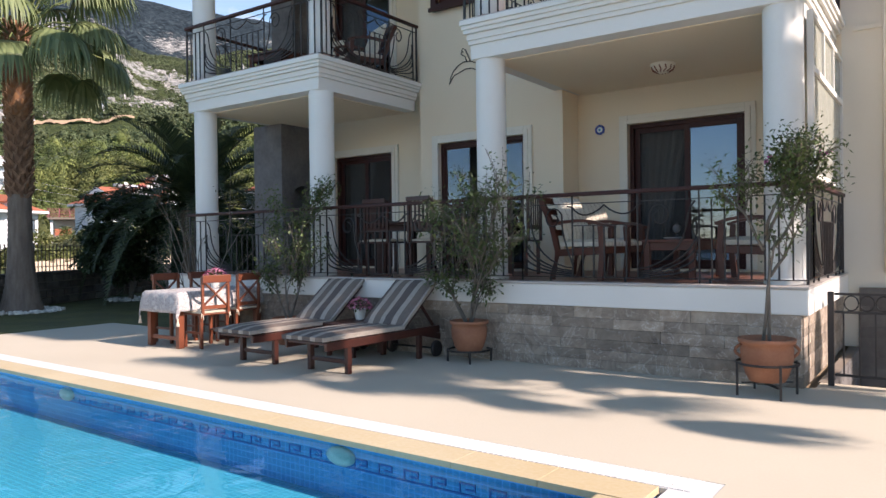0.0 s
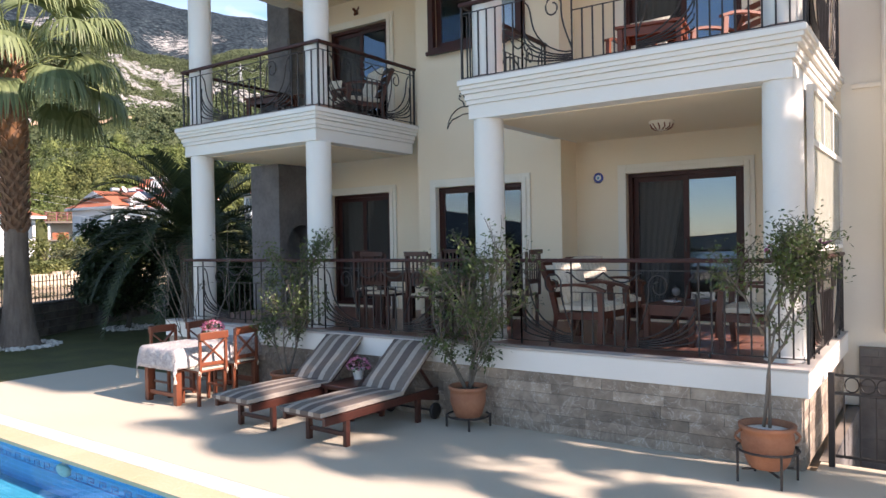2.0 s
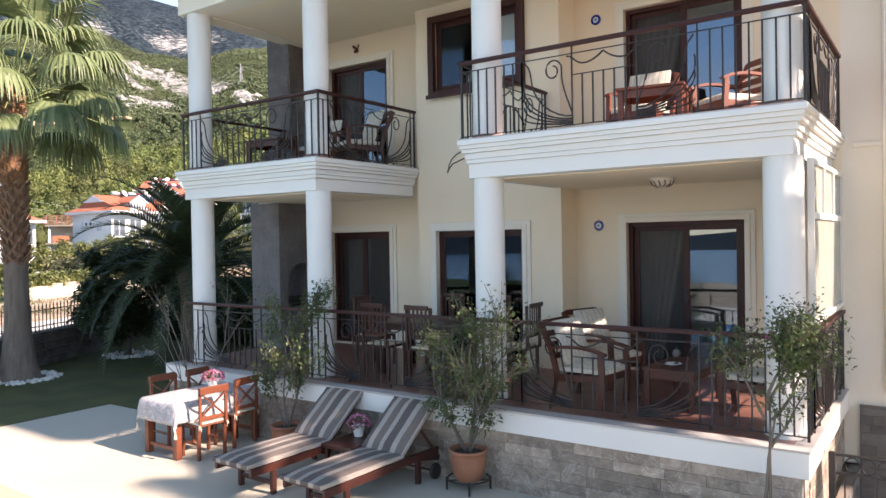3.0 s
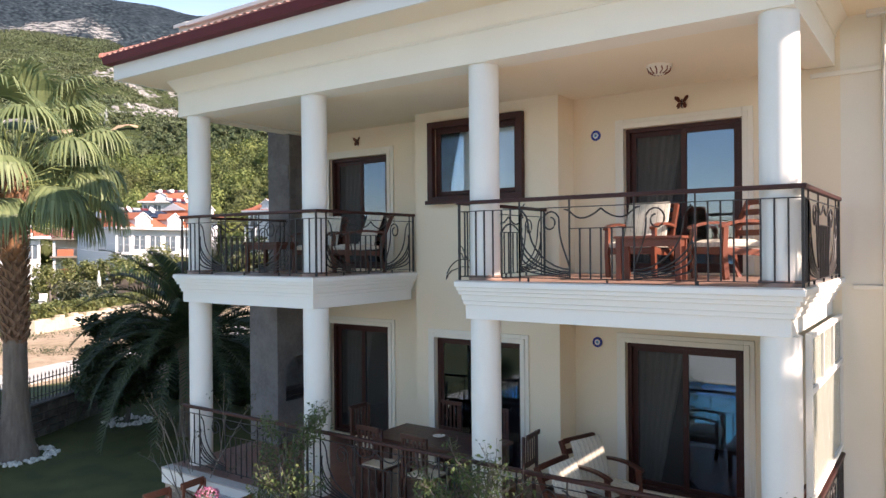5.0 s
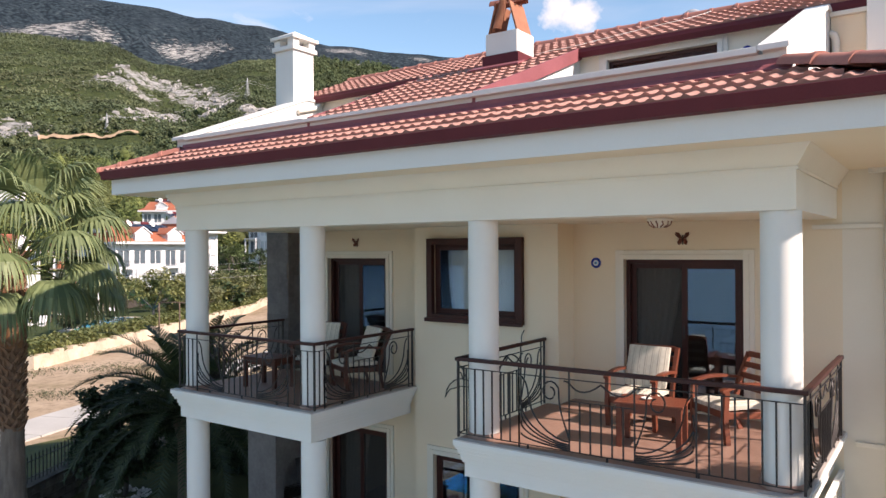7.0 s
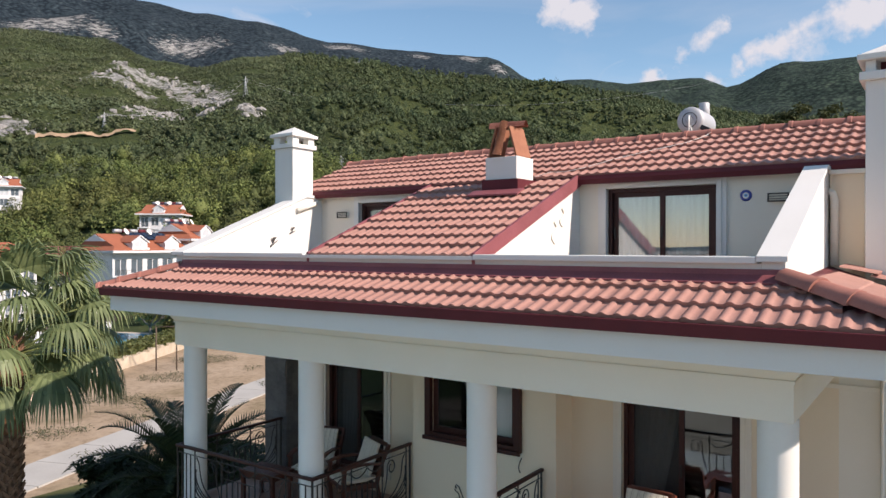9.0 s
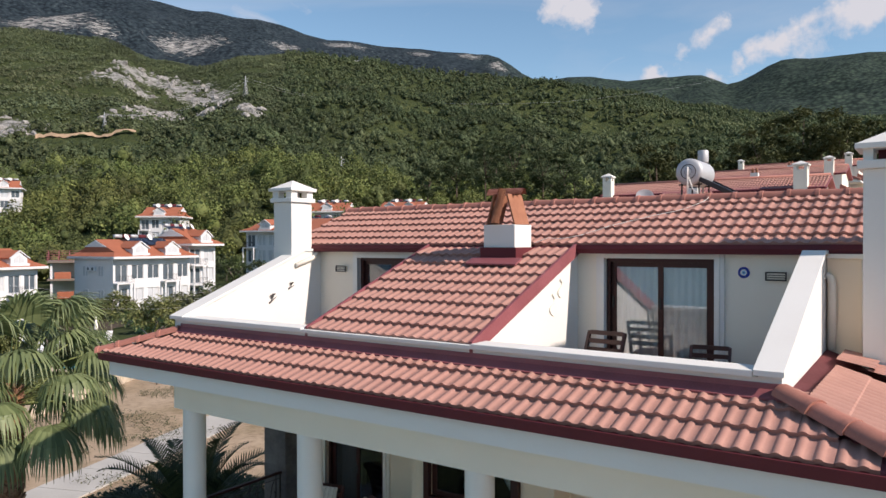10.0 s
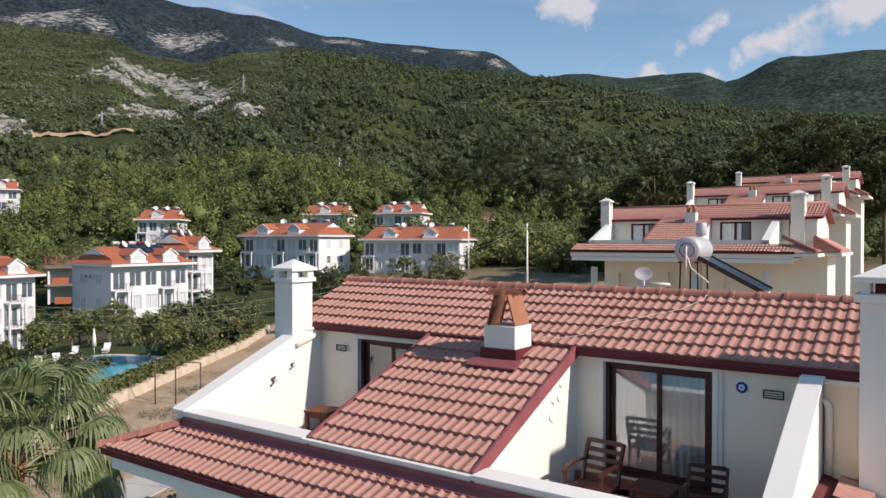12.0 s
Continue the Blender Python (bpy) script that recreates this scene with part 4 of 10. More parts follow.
def sliding_door(name, x0, x1, z0, z1, y, wy, label, drawn=False, screens=1):
    """A two-leaf sliding door in a moulded surround: insect screen on one side, glass on the other, curtains behind."""
    d = setting(new(name), label, "door")
    bm = bmesh.new()
    surround(bm, x0, x1, z0, z1, wy)
    part("surround", bm, "white" if drawn else "trim", d, "moulded trim")
    bm = bmesh.new()
    leaf_frame(bm, x0 + 0.002, x1 - 0.002, z0 + 0.002, z1 - 0.002, y, y + 0.12, 0.055)
    part("door_frame", bm, "brown", d)
    mid = (x0 + x1) / 2
    for k, (a, b) in enumerate(((x0 + 0.05, mid + 0.04), (mid - 0.02, x1 - 0.05))):
        bm = bmesh.new()
        yy = y + 0.07 - 0.045 * k
        leaf_frame(bm, a, b, z0 + 0.05, z1 - 0.05, yy, yy + 0.035, 0.075)
        leaf = part("door_leaf", bm, "brown", d)
        if k < screens and not drawn:
            pane(a + 0.07, b - 0.07, z0 + 0.12, z1 - 0.12, yy + 0.017, leaf, "screen_mesh")
        else:
            pane(a + 0.07, b - 0.07, z0 + 0.12, z1 - 0.12, yy + 0.017, leaf, "glass_attic" if drawn else "glass")
            hb = bmesh.new()
            box(hb, a + 0.02, a + 0.045, yy - 0.03, yy, z0 + 0.95, z0 + 1.12, 0.006)
            part("handle", hb, "iron", leaf)
    if drawn:
        tagged(curtain("curtain", x0 + 0.04, x1 - 0.04, z0 + 0.03, z1 - 0.02, y + 0.15, None, 15, 0.0, 0.012), "white sheer curtain drawn across a door", "curtain")
        return d
    c = tagged(curtain("curtain", x0 + 0.06, x0 + 0.75, z0 + 0.05, z1 - 0.02, y + 0.3, None, 6, 0.55), "sheer beige curtain gathered to one side of a door", "curtain")
    return d


def mesh_screen():
    m = bpy.data.materials.new("insect_mesh")
    m.use_nodes = True
    n, l = m.node_tree.nodes, m.node_tree.links
    b = n["Principled BSDF"]
    b.inputs["Base Color"].default_value, b.inputs["Roughness"].default_value = (0.03, 0.027, 0.026, 1), 0.6
    clear, both = n.new("ShaderNodeBsdfTransparent"), n.new("ShaderNodeMixShader")
    both.inputs[0].default_value = 0.55
    l.new(clear.outputs[0], both.inputs[1]), l.new(b.outputs[0], both.inputs[2]), l.new(both.outputs[0], n["Material Output"].inputs["Surface"])
    return m


M["screen_mesh"] = mesh_screen()
sliding_door("door_1", *DOOR_R, F0 + 0.02, 2.98, 9.90, 9.86, "brown sliding terrace door with insect screen")
sliding_door("door_2", *DOOR_R, F1 + 0.02, 5.99, 9.90, 9.86, "brown sliding balcony door with insect screen")
sliding_door("door_3", *DOOR_L, F0 + 0.02, 2.95, 9.90, 9.86, "dark brown sliding terrace door", screens=2)
sliding_door("door_4", *DOOR_L, F1 + 0.02, 6.0, 9.90, 9.86, "dark brown sliding balcony door")


def window(name, x0, x1, z0, z1, y, label, trim):
    w = setting(new(name), label, "window")
    if trim:
        bm = bmesh.new()
        surround(bm, x0, x1, z0, z1, y, 0.13, False)
        part("surround", bm, "trim", w, "cream moulded trim")
    bm = bmesh.new()
    leaf_frame(bm, x0 + 0.002, x1 - 0.002, z0 + 0.002, z1 - 0.002, y + 0.04, y + 0.12, 0.06)
    part("window_frame", bm, "brown", w)
    mid = (x0 + x1) / 2
    for a, b, dy in ((x0 + 0.05, mid + 0.03, 0.06), (mid - 0.03, x1 - 0.05, 0.10)):
        bm = bmesh.new()
        leaf_frame(bm, a, b, z0 + 0.05, z1 - 0.05, y + dy, y + dy + 0.03, 0.05)
        s = part("sash", bm, "brown", w)
        pane(a + 0.045, b - 0.045, z0 + 0.09, z1 - 0.09, y + dy + 0.015, s)
    tagged(curtain("curtain", x1 - 0.5, x1 - 0.03, z0, z1, y + 0.3, None, 5, -0.3), "white curtain drawn to one side of a window", "curtain")
    tagged(curtain("curtain", x0 + 0.03, x0 + 0.35, z0, z1, y + 0.3, None, 4, 0.3), "white curtain drawn to one side of a window", "curtain")
    return w


window("window_1", -6.62, -5.07, F0 + 0.02, 2.92, 9.34, "brown sliding window in a cream moulded surround", True)
w2 = setting(new("window_2"), "brown window in a projecting dark brown frame", "window")
bm = bmesh.new()
leaf_frame(bm, -6.618, -5.072, 5.122, 6.238, 9.38, 9.46, 0.06)
part("window_frame", bm, "brown", w2)
bm = bmesh.new()
leaf_frame(bm, -6.57, -5.12, 5.17, 6.19, 9.36, 9.40, 0.055)
sash = part("sash", bm, "brown", w2)
pane(-6.52, -5.17, 5.22, 6.14, 9.38, sash, "glass_clear")
tagged(curtain("curtain", -6.54, -5.15, 5.16, 6.16, 9.46, None, 2, 0.0), "pale blind hanging behind a window", "curtain")
bm = bmesh.new()
leaf_frame(bm, -6.70, -4.99, 5.04, 6.32, 9.25, 9.339, 0.10)
box(bm, -6.72, -4.97, 9.21, 9.249, 5.02, 5.08, 0.006)
part("outer_frame", bm, "brown", w2)

# ---- roofs ----
PITCH = 0.405                          # rise per metre
TW, TL = 0.304, 0.328                 # tile pitch across and exposed length down the slope


def s_tile(name="tile"):
    """One interlocking clay tile, hump and pan, front edge towards -v; it lies in the u, v plane."""
    one = [(0.0, 0.002), (0.035, 0.009), (0.085, 0.019), (0.15, 0.024), (0.215, 0.020), (0.265, 0.010), (0.30, 0.002), (0.40, 0.0)]
    prof = one + [(u + 0.5, h) for u, h in one] + [(1.0, 0.002)]
    vs = []
    for v, dz in ((-0.035, 0.050), (TL + 0.015, 0.002)):
        vs += [(u * TW - 0.002, v, h + dz) for u, h in prof]
    vs += [(u * TW - 0.002, -0.030, h * 0.8 + 0.004) for u, h in prof]
    k = len(prof)
    fs = [(i, i + 1, k + i + 1, k + i) for i in range(k - 1)] + [(2 * k + i, 2 * k + i + 1, i + 1, i) for i in range(k - 1)]
    me = bpy.data.meshes.new(name)
    me.from_pydata(vs, [], fs)
    me.shade_smooth()
    me.set_sharp_from_angle(angle=radians(50))
    return me


TILE = s_tile()
TILE.materials.append(M["tile"])


def slope_pose(x, y, z, rise=PITCH):
    return Matrix.Translation((x, y, z)) @ Euler((math.atan(rise), 0, 0)).to_matrix().to_4x4()


def tile_field(parent, x0, x1, y0, z0, rows, cut=None, most=300, seed=1):
    """Courses of tiles from the eave up; cut(x, y) says where the roof has them. Those past `most` are joined."""
    rnd = random.Random(seed)
    c, s = math.cos(math.atan(PITCH)), math.sin(math.atan(PITCH))
    places = []
    count = int((x1 - x0) / TW + 0.5)
    wide = (x1 - x0) / count
    for j in range(rows):
        for i in range(count):
            x, y = x0 + i * wide, y0 + j * TL * c
            if cut is None or cut(x + TW / 2, y + TL * c / 2):
                places.append((x, y, z0 + j * TL * s))
    places.sort(key=lambda p: (p[1], -p[0]))
    rest_v, rest_f = [], []
    for k, (x, y, z) in enumerate(places):
        m = slope_pose(x + rnd.uniform(-0.003, 0.003), y + rnd.uniform(-0.006, 0.006), z + rnd.uniform(0, 0.004)) @ pose(0, 0, 0, rnd.uniform(-0.5, 0.5), rnd.uniform(-0.6, 0.6), rnd.uniform(-0.6, 0.6)) @ Matrix.Diagonal((wide / TW, 1, 1, 1))
        if k < most:
            t = new("tile", TILE)
            t.parent, t.matrix_world = parent, m
            t.matrix_parent_inverse = Matrix()
            t.matrix_basis = m
        else:
            base = len(rest_v)
            rest_v += [m @ v.co for v in TILE.vertices]
            rest_f += [tuple(base + i for i in p.vertices) for p in TILE.polygons]
    if rest_v:
        me = bpy.data.meshes.new("tile_field")
        me.from_pydata([tuple(v) for v in rest_v], [], rest_f)
        ob = mesh_part("tile_field", me, "tile_far", parent, smooth=50)
        tagged(ob, "rows of red clay roof tiles", "", "", "stuff")


def roof_bed(name, poly, label):
    """A sloping board under the tiles, from (x, y) outline points on the slope through (y0, z0)."""
    pts, y0, z0 = poly
    bm = bmesh.new()
    top = [bm.verts.new((x, y, z0 + (y - y0) * PITCH)) for x, y in pts]
    low = [bm.verts.new((x, y, z0 + (y - y0) * PITCH - 0.08)) for x, y in pts]
    bm.faces.new(top), bm.faces.new(low[::-1])
    for i in range(len(pts)):
        j = (i + 1) % len(pts)
        bm.faces.new((top[i], low[i], low[j], top[j]))
    bmesh.ops.recalc_face_normals(bm, faces=bm.faces[:])
    return setting(part(name, bm, "maroon_pale"), label, "roof")


PAR_Y, PAR_Z = 7.20, 7.95              # attic parapet
DX0, DX1 = -7.10, -4.45                # middle roof between the two attic terraces
EY, EZ = 6.36, 7.40                    # lower eave
lower = roof_bed("roof_lower", ([(-10.88, 6.38), (0.05, 6.38), (-1.05, 7.16), (-9.98, 7.16)], EY, EZ), "lower apron roof of red clay tiles")
tile_field(lower, -10.84, 0.0, EY, EZ, 3, lambda x, y: x > -10.85 + (y - 6.4) * 1.25 and x < 0.0 - (y - 6.4) * 1.35 and y < 7.22, 300, 2)
UY, UZ = 10.08, 9.10                   # upper eave
DY, DZ = 7.19, UZ - (UY - 7.19) * PITCH
RIDGE_Y = 11.82
upper = roof_bed("roof_upper", ([(-10.60, UY), (-0.68, UY), (-0.68, RIDGE_Y), (-10.60, RIDGE_Y)], UY, UZ), "upper roof of red clay tiles")
middle = roof_bed("roof_middle", ([(DX0 - 0.02, DY + 0.05), (DX1 + 0.02, DY + 0.05), (DX1 + 0.02, UY - 0.003), (DX0 - 0.02, UY - 0.003)], DY, DZ - 0.003), "sloping roof between two attic terraces")
tile_field(middle, DX0, DX1 - 0.002, DY, DZ, 9, None, 300, 3)
tile_field(upper, -10.60, -0.70, UY - 0.03, UZ - 0.012, 6, lambda x, y: y < RIDGE_Y - 0.08, 300, 4)
bm = bmesh.new()
prism(bm, [(RIDGE_Y, UZ + (RIDGE_Y - UY) * PITCH), (16.6, 7.915), (16.6, 7.835), (RIDGE_Y, UZ + (RIDGE_Y - UY) * PITCH - 0.09)], "x", -10.60, 9.0)
setting(part("roof_back", bm, "tile_far"), "back slope of the tiled roof", "roof")

# ---- attic terraces, parapets, chimneys ----
wall("wall_attic", [(-4.03, -2.47, F2 + 0.02, 8.9), (-8.87, -7.4, F2 + 0.02, 8.86)], -9.9, -0.7, 7.0, 9.05, 10.18, 10.4, "trim")
wall("wall_attic_end", [], 10.105, 14.0, 7.0, 9.1, -10.5, -10.3, axis="x")


def side_wall(name, x0, x1, label, top=(7.95, 8.98)):
    """A side wall whose top follows the roof."""
    bm = bmesh.new()
    prism(bm, [(7.14, 7.0), (10.179, 7.0), (10.179, top[1]), (9.75, top[1]), (7.14, top[0])], "x", x0, x1)
    return setting(part(name, bm, "white"), label, "wall")


def side_cap(x0, x1, top=(7.95, 8.98)):
    bm = bmesh.new()
    prism(bm, [(7.06, top[0] - 0.03), (9.75, top[1] + 0.002), (9.95, top[1] + 0.002), (9.95, top[1] + 0.045), (9.75, top[1] + 0.05), (7.06, top[0] + 0.02)], "x", x0 - 0.03, x1 + 0.03)
    setting(part("trim_coping", bm, "white"), "white sloping wall coping", "coping")


side_wall("wall_attic_left", -10.12, -9.86, "white sloping side wall of an attic terrace")
side_cap(-10.12, -9.86)
side_wall("wall_attic_right", -1.31, -1.11, "white sloping side wall of an attic terrace")
side_cap(-1.31, -1.11)
for x0, x1 in ((DX0 + 0.02, DX0 + 0.2), (DX1 - 0.2, DX1 - 0.02)):
    bm = bmesh.new()
    prism(bm, [(7.24, 7.0), (10.179, 7.0), (10.179, UZ - 0.09), (10.05, UZ - 0.1), (7.24, DZ - 0.08)], "x", x0, x1)
    setting(part("wall_attic_cheek", bm, "white"), "white sloping cheek wall beside the middle roof", "wall")
bm = bmesh.new()
box(bm, -9.859, -1.311, 7.14, 7.34, 7.0, 7.90)
setting(part("wall_parapet", bm, "white"), "low white attic parapet", "wall")
bm = bmesh.new()
for x0, x1 in ((-9.825, DX0 - 0.06), (DX1 + 0.06, -1.345)):
    box(bm, x0, x1, 7.06, 7.40, 7.901, 7.965, 0.01)
box(bm, DX0 - 0.059, DX1 + 0.059, 7.06, 7.23, 7.901, 7.945)
setting(part("trim_parapet_cap", bm, "white"), "white parapet cap", "coping")
bm = bmesh.new()
box(bm, -9.859, -1.311, 7.341, 10.179, 6.98, 7.06, 0.0)
setting(part("floor_attic", bm, "floor_tile"), "terracotta tiled attic terrace floor", "floor")
# flashing along the parapet foot, barge boards beside the middle roof, upper eave board
bm = bmesh.new()
prism(bm, [(7.02, EZ + (7.02 - EY) * PITCH + 0.045), (7.135, EZ + (7.1 - EY) * PITCH + 0.085), (7.135, EZ + 0.45), (7.125, EZ + 0.45), (7.115, EZ + (7.1 - EY) * PITCH + 0.10), (7.015, EZ + (7.02 - EY) * PITCH + 0.06)], "x", -9.95, -1.05)
setting(part("trim_flashing", bm, "maroon_pale"), "maroon metal flashing along the parapet", "flashing")
for x in (DX0 - 0.045, DX1 + 0.005):
    bm = bmesh.new()
    prism(bm, [(DY - 0.06, DZ - 0.14), (DY - 0.06, DZ + 0.05), (UY + 0.02, UZ + 0.055), (UY + 0.02, UZ - 0.135)], "x", x, x + 0.04)
    setting(part("trim_barge_board", bm, "maroon_pale"), "faded maroon barge board", "barge board")
bm = bmesh.new()
for x0, x1 in ((-10.60, DX0 - 0.05), (DX1 + 0.05, -0.68)):
    prism(bm, [(UY - 0.02, UZ - 0.12), (UY - 0.02, UZ + 0.0), (UY - 0.10, UZ + 0.0), (UY - 0.115, UZ - 0.06), (UY - 0.09, UZ - 0.13)], "x", x0, x1)
setting(part("gutter_upper", bm, "maroon"), "dark maroon eave gutter of the upper roof", "gutter")
bm = bmesh.new()
box(bm, -10.60, -0.69, UY - 0.018, 10.179, UZ - 0.095, UZ - 0.082)
setting(part("soffit_upper", bm, "trim"), "pale soffit under the upper eave", "soffit")
sliding_door("door_5", -4.03, -2.47, F2 + 0.02, 8.9, 10.22, 10.18, "brown sliding attic terrace door with drawn curtains", True)
sliding_door("door_6", -8.87, -7.4, F2 + 0.02, 8.86, 10.22, 10.18, "brown sliding attic terrace door with drawn curtains", True)
wall("wall_inner", [], -10.3, -0.7, F2, 9.3, 12.0, 12.1, "room", label="plain painted room wall")


def ridge_row(a, b, r, parent, n):
    """A row of half-round ridge tiles from a to b, each lapping the next."""
    a, b = Vector(a), Vector(b)
    step = (b - a) / n
    q = step.to_track_quat("X", "Z").to_matrix().to_4x4()
    length = step.length
    vs, fs, k = [], [], 9
    for x, rr in ((-0.02, r * 1.10), (0.03, r * 1.10), (0.035, r), (length, r * 0.93)):
        for i in range(k):
            t = math.pi * i / (k - 1)
            vs.append((x, rr * math.cos(t), rr * math.sin(t) * 0.9))
    for j in range(3):
        for i in range(k - 1):
            fs.append((j * k + i, (j + 1) * k + i, (j + 1) * k + i + 1, j * k + i + 1))
    fs.append(tuple(range(k)))
    me = bpy.data.meshes.new("ridge_tile")
    me.from_pydata(vs, [], fs)
    me.materials.append(M["ridge"])
    me.shade_smooth()
    me.set_sharp_from_angle(angle=radians(40))
    rnd = random.Random(7)
    for i in range(n):
        o = new("ridge_tile", me)
        o.parent = parent
        o.matrix_basis = Matrix.Translation(a + step * i + Vector((0, 0, rnd.uniform(-0.008, 0.008)))) @ q @ pose(0, 0, 0, rnd.uniform(-3, 3), rnd.uniform(-1, 1), rnd.uniform(-1, 1))


rz = UZ + (RIDGE_Y - UY) * PITCH
ridge_row((-10.62, RIDGE_Y, rz), (-0.68, RIDGE_Y, rz), 0.115, upper, 26)
ridge_row((0.07, 6.34, EZ + 0.04), (-1.12, 7.12, EZ + 0.36), 0.125, lower, 4)
ridge_row((-10.97, 6.34, EZ + 0.0), (-9.95, 7.12, EZ + 0.34), 0.10, lower, 4)
# right and left slopes of the lower roof
bm = bmesh.new()
v = [bm.verts.new(p) for p in ((0.07, 6.36, EZ), (0.09, 10.17, EZ), (-1.105, 10.17, EZ + 0.42), (-1.105, 7.15, EZ + 0.40 * 0.8))]
bm.faces.new(v)
bmesh.ops.solidify(bm, geom=bm.faces[:], thickness=0.05)
east = setting(part("roof_lower_east", bm, "maroon_pale"), "smooth faded red roof slope round the corner", "roof")
bm = bmesh.new()
v = [bm.verts.new(p) for p in ((-10.95, 6.36, EZ), (-9.98, 7.16, EZ + 0.32), (-10.125, 10.4, EZ + 0.34), (-10.95, 12.0, EZ))]
bm.faces.new(v)
bmesh.ops.solidify(bm, geom=bm.faces[:], thickness=-0.05)
setting(part("roof_lower_west", bm, "tile_far"), "red roof slope round the corner", "roof")
# small ribbed tiles on the east slope, in three courses up to the flashing
bm = bmesh.new()
cols = []
for k in range(185):
    y = 6.42 + k * 0.0145
    inner = max(-0.90, 0.02 - (y - 6.36) * 1.487)
    rib = 0.030 * abs(math.sin((y - 6.42) / 0.155 * math.pi)) ** 0.7
    col = []
    for c in range(3):
        for f, lift in ((0.02, 0.018), (0.98, 0.006)):
            x = 0.10 - (c + f) * (0.10 - inner) / 3
            col.append(bm.verts.new((x, y, EZ + 0.012 + 0.345 * (0.09 - x) + rib + lift)))
    cols.append(col)
for a, b in zip(cols, cols[1:]):
    for c in range(5):
        bm.faces.new((a[c], b[c], b[c + 1], a[c + 1]))
tagged(part("ribbed_tiles", bm, "tile_far", east), "ribbed red clay tiles", "", "", "stuff")
rnd = random.Random(12)
for j in range(4):
    for i in range(3):
        t = new("tile", TILE)
        t.parent = east
        t.matrix_basis = Matrix.Translation((0.02 - i * 0.30, 9.15 + j * 0.235, EZ + 0.12 + i * 0.10)) @ pose(0, 0, 0, 0, 18, 0) @ pose(0, 0, 0, 0, 0, 90)
# smooth wall pieces and the broad white stack at the party wall
bm = bmesh.new()
box(bm, -0.70, -0.04, 9.72, 10.22, 7.0, 9.97, 0.01)
stack = setting(part("chimney_stack", bm, "white"), "broad white rendered chimney stack", "chimney")
bm = bmesh.new()
box(bm, -0.76, 0.02, 9.66, 10.28, 9.971, 10.07, 0.012)
for x in (-0.70, -0.14):
    box(bm, x, x + 0.10, 9.72, 9.84, 10.071, 10.20)
    box(bm, x, x + 0.10, 10.10, 10.22, 10.071, 10.20)
box(bm, -0.78, 0.04, 9.64, 10.30, 10.201, 10.27, 0.01)
part("cap_ring", bm, "white", stack)
bm = bmesh.new()
v = [bm.verts.new(p) for p in ((-0.76, 9.66, 10.271), (0.02, 9.66, 10.271), (0.02, 10.28, 10.271), (-0.76, 10.28, 10.271), (-0.37, 9.97, 10.46))]
for i in range(4):
    bm.faces.new((v[i], v[(i + 1) % 4], v[4]))
bm.faces.new(v[:4][::-1])
part("cap", bm, "white", stack)
bm = bmesh.new()
box(bm, -0.56, -0.18, 9.88, 10.06, 10.071, 10.199)
part("flue", bm, "maroon", stack)
# cream wall piece with a capped top between the side wall and the stack
bm = bmesh.new()
box(bm, -1.10, -0.701, 10.0, 10.178, 7.0, 8.93)
setting(part("wall_party", bm, "cream"), "cream rendered party wall piece", "wall")
bm = bmesh.new()
box(bm, -1.105, -0.66, 9.94, 10.17, 8.931, 8.985, 0.006)
setting(part("trim_party_cap", bm, "trim"), "pale cap of the party wall", "coping")


def chimney(name, x, y, w, d, z0, z1, label):
    bm = bmesh.new()
    box(bm, x - w / 2, x + w / 2, y - d / 2, y + d / 2, z0, z1, 0.01)
    c = setting(part(name, bm, "white"), label, "chimney")
    bm = bmesh.new()
    box(bm, x - w / 2 - 0.05, x + w / 2 + 0.05, y - d / 2 - 0.05, y + d / 2 + 0.05, z1 + 0.001, z1 + 0.08, 0.008)
    part("collar", bm, "white", c)
    bm = bmesh.new()
    for sx in (-1, 1):
        for sy in (-1, 1):
            cx, cy = x + sx * (w / 2 - 0.06), y + sy * (d / 2 - 0.06)
            box(bm, cx - 0.075, cx + 0.075, cy - 0.075, cy + 0.075, z1 + 0.081, z1 + 0.21)
    part("vent", bm, "white", c)
    bm = bmesh.new()
    box(bm, x - w / 2 - 0.07, x + w / 2 + 0.07, y - d / 2 - 0.07, y + d / 2 + 0.07, z1 + 0.211, z1 + 0.27, 0.008)
    v = [bm.verts.new((x + sx * (w / 2 + 0.05), y + sy * (d / 2 + 0.05), z1 + 0.271)) for sx, sy in ((-1, -1), (1, -1), (1, 1), (-1, 1))] + [bm.verts.new((x, y, z1 + 0.43))]
    for i in range(4):
        bm.faces.new((v[i], v[(i + 1) % 4], v[4]))
    part("cap", bm, "white", c)
    return c


chimney("chimney", -10.14, 9.72, 0.48, 0.52, 7.9, 9.90, "tall white chimney with a vented cap")
# low stack with two clay pots under a bent tile hood
low = chimney("chimney", -5.40, 9.68, 0.54, 0.52, 8.75, 9.40, "low white chimney block with clay pots")
for child in list(low.children):
    bpy.data.objects.remove(child)
bm = bmesh.new()
box(bm, -5.71, -5.09, 9.38, 10.0, 8.8, 9.06)
fl = part("flashing_collar", bm, "maroon", low)
bm = bmesh.new()
prism(bm, [(9.17, 8.80), (9.375, 8.885), (9.375, 8.91), (9.165, 8.825)], "x", -5.84, -4.98)
part("flashing_apron", bm, "maroon_pale", low)
for side in (-1, 1):
    bm = bmesh.new()
    beam(bm, (-5.40 + side * 0.24, 9.68, 9.405), (-5.40 + side * 0.11, 9.68, 9.86), 0.44, 0.028, 0.005)
    part("hood_tile", bm, "terracotta", low, "flat clay tile set aslant")


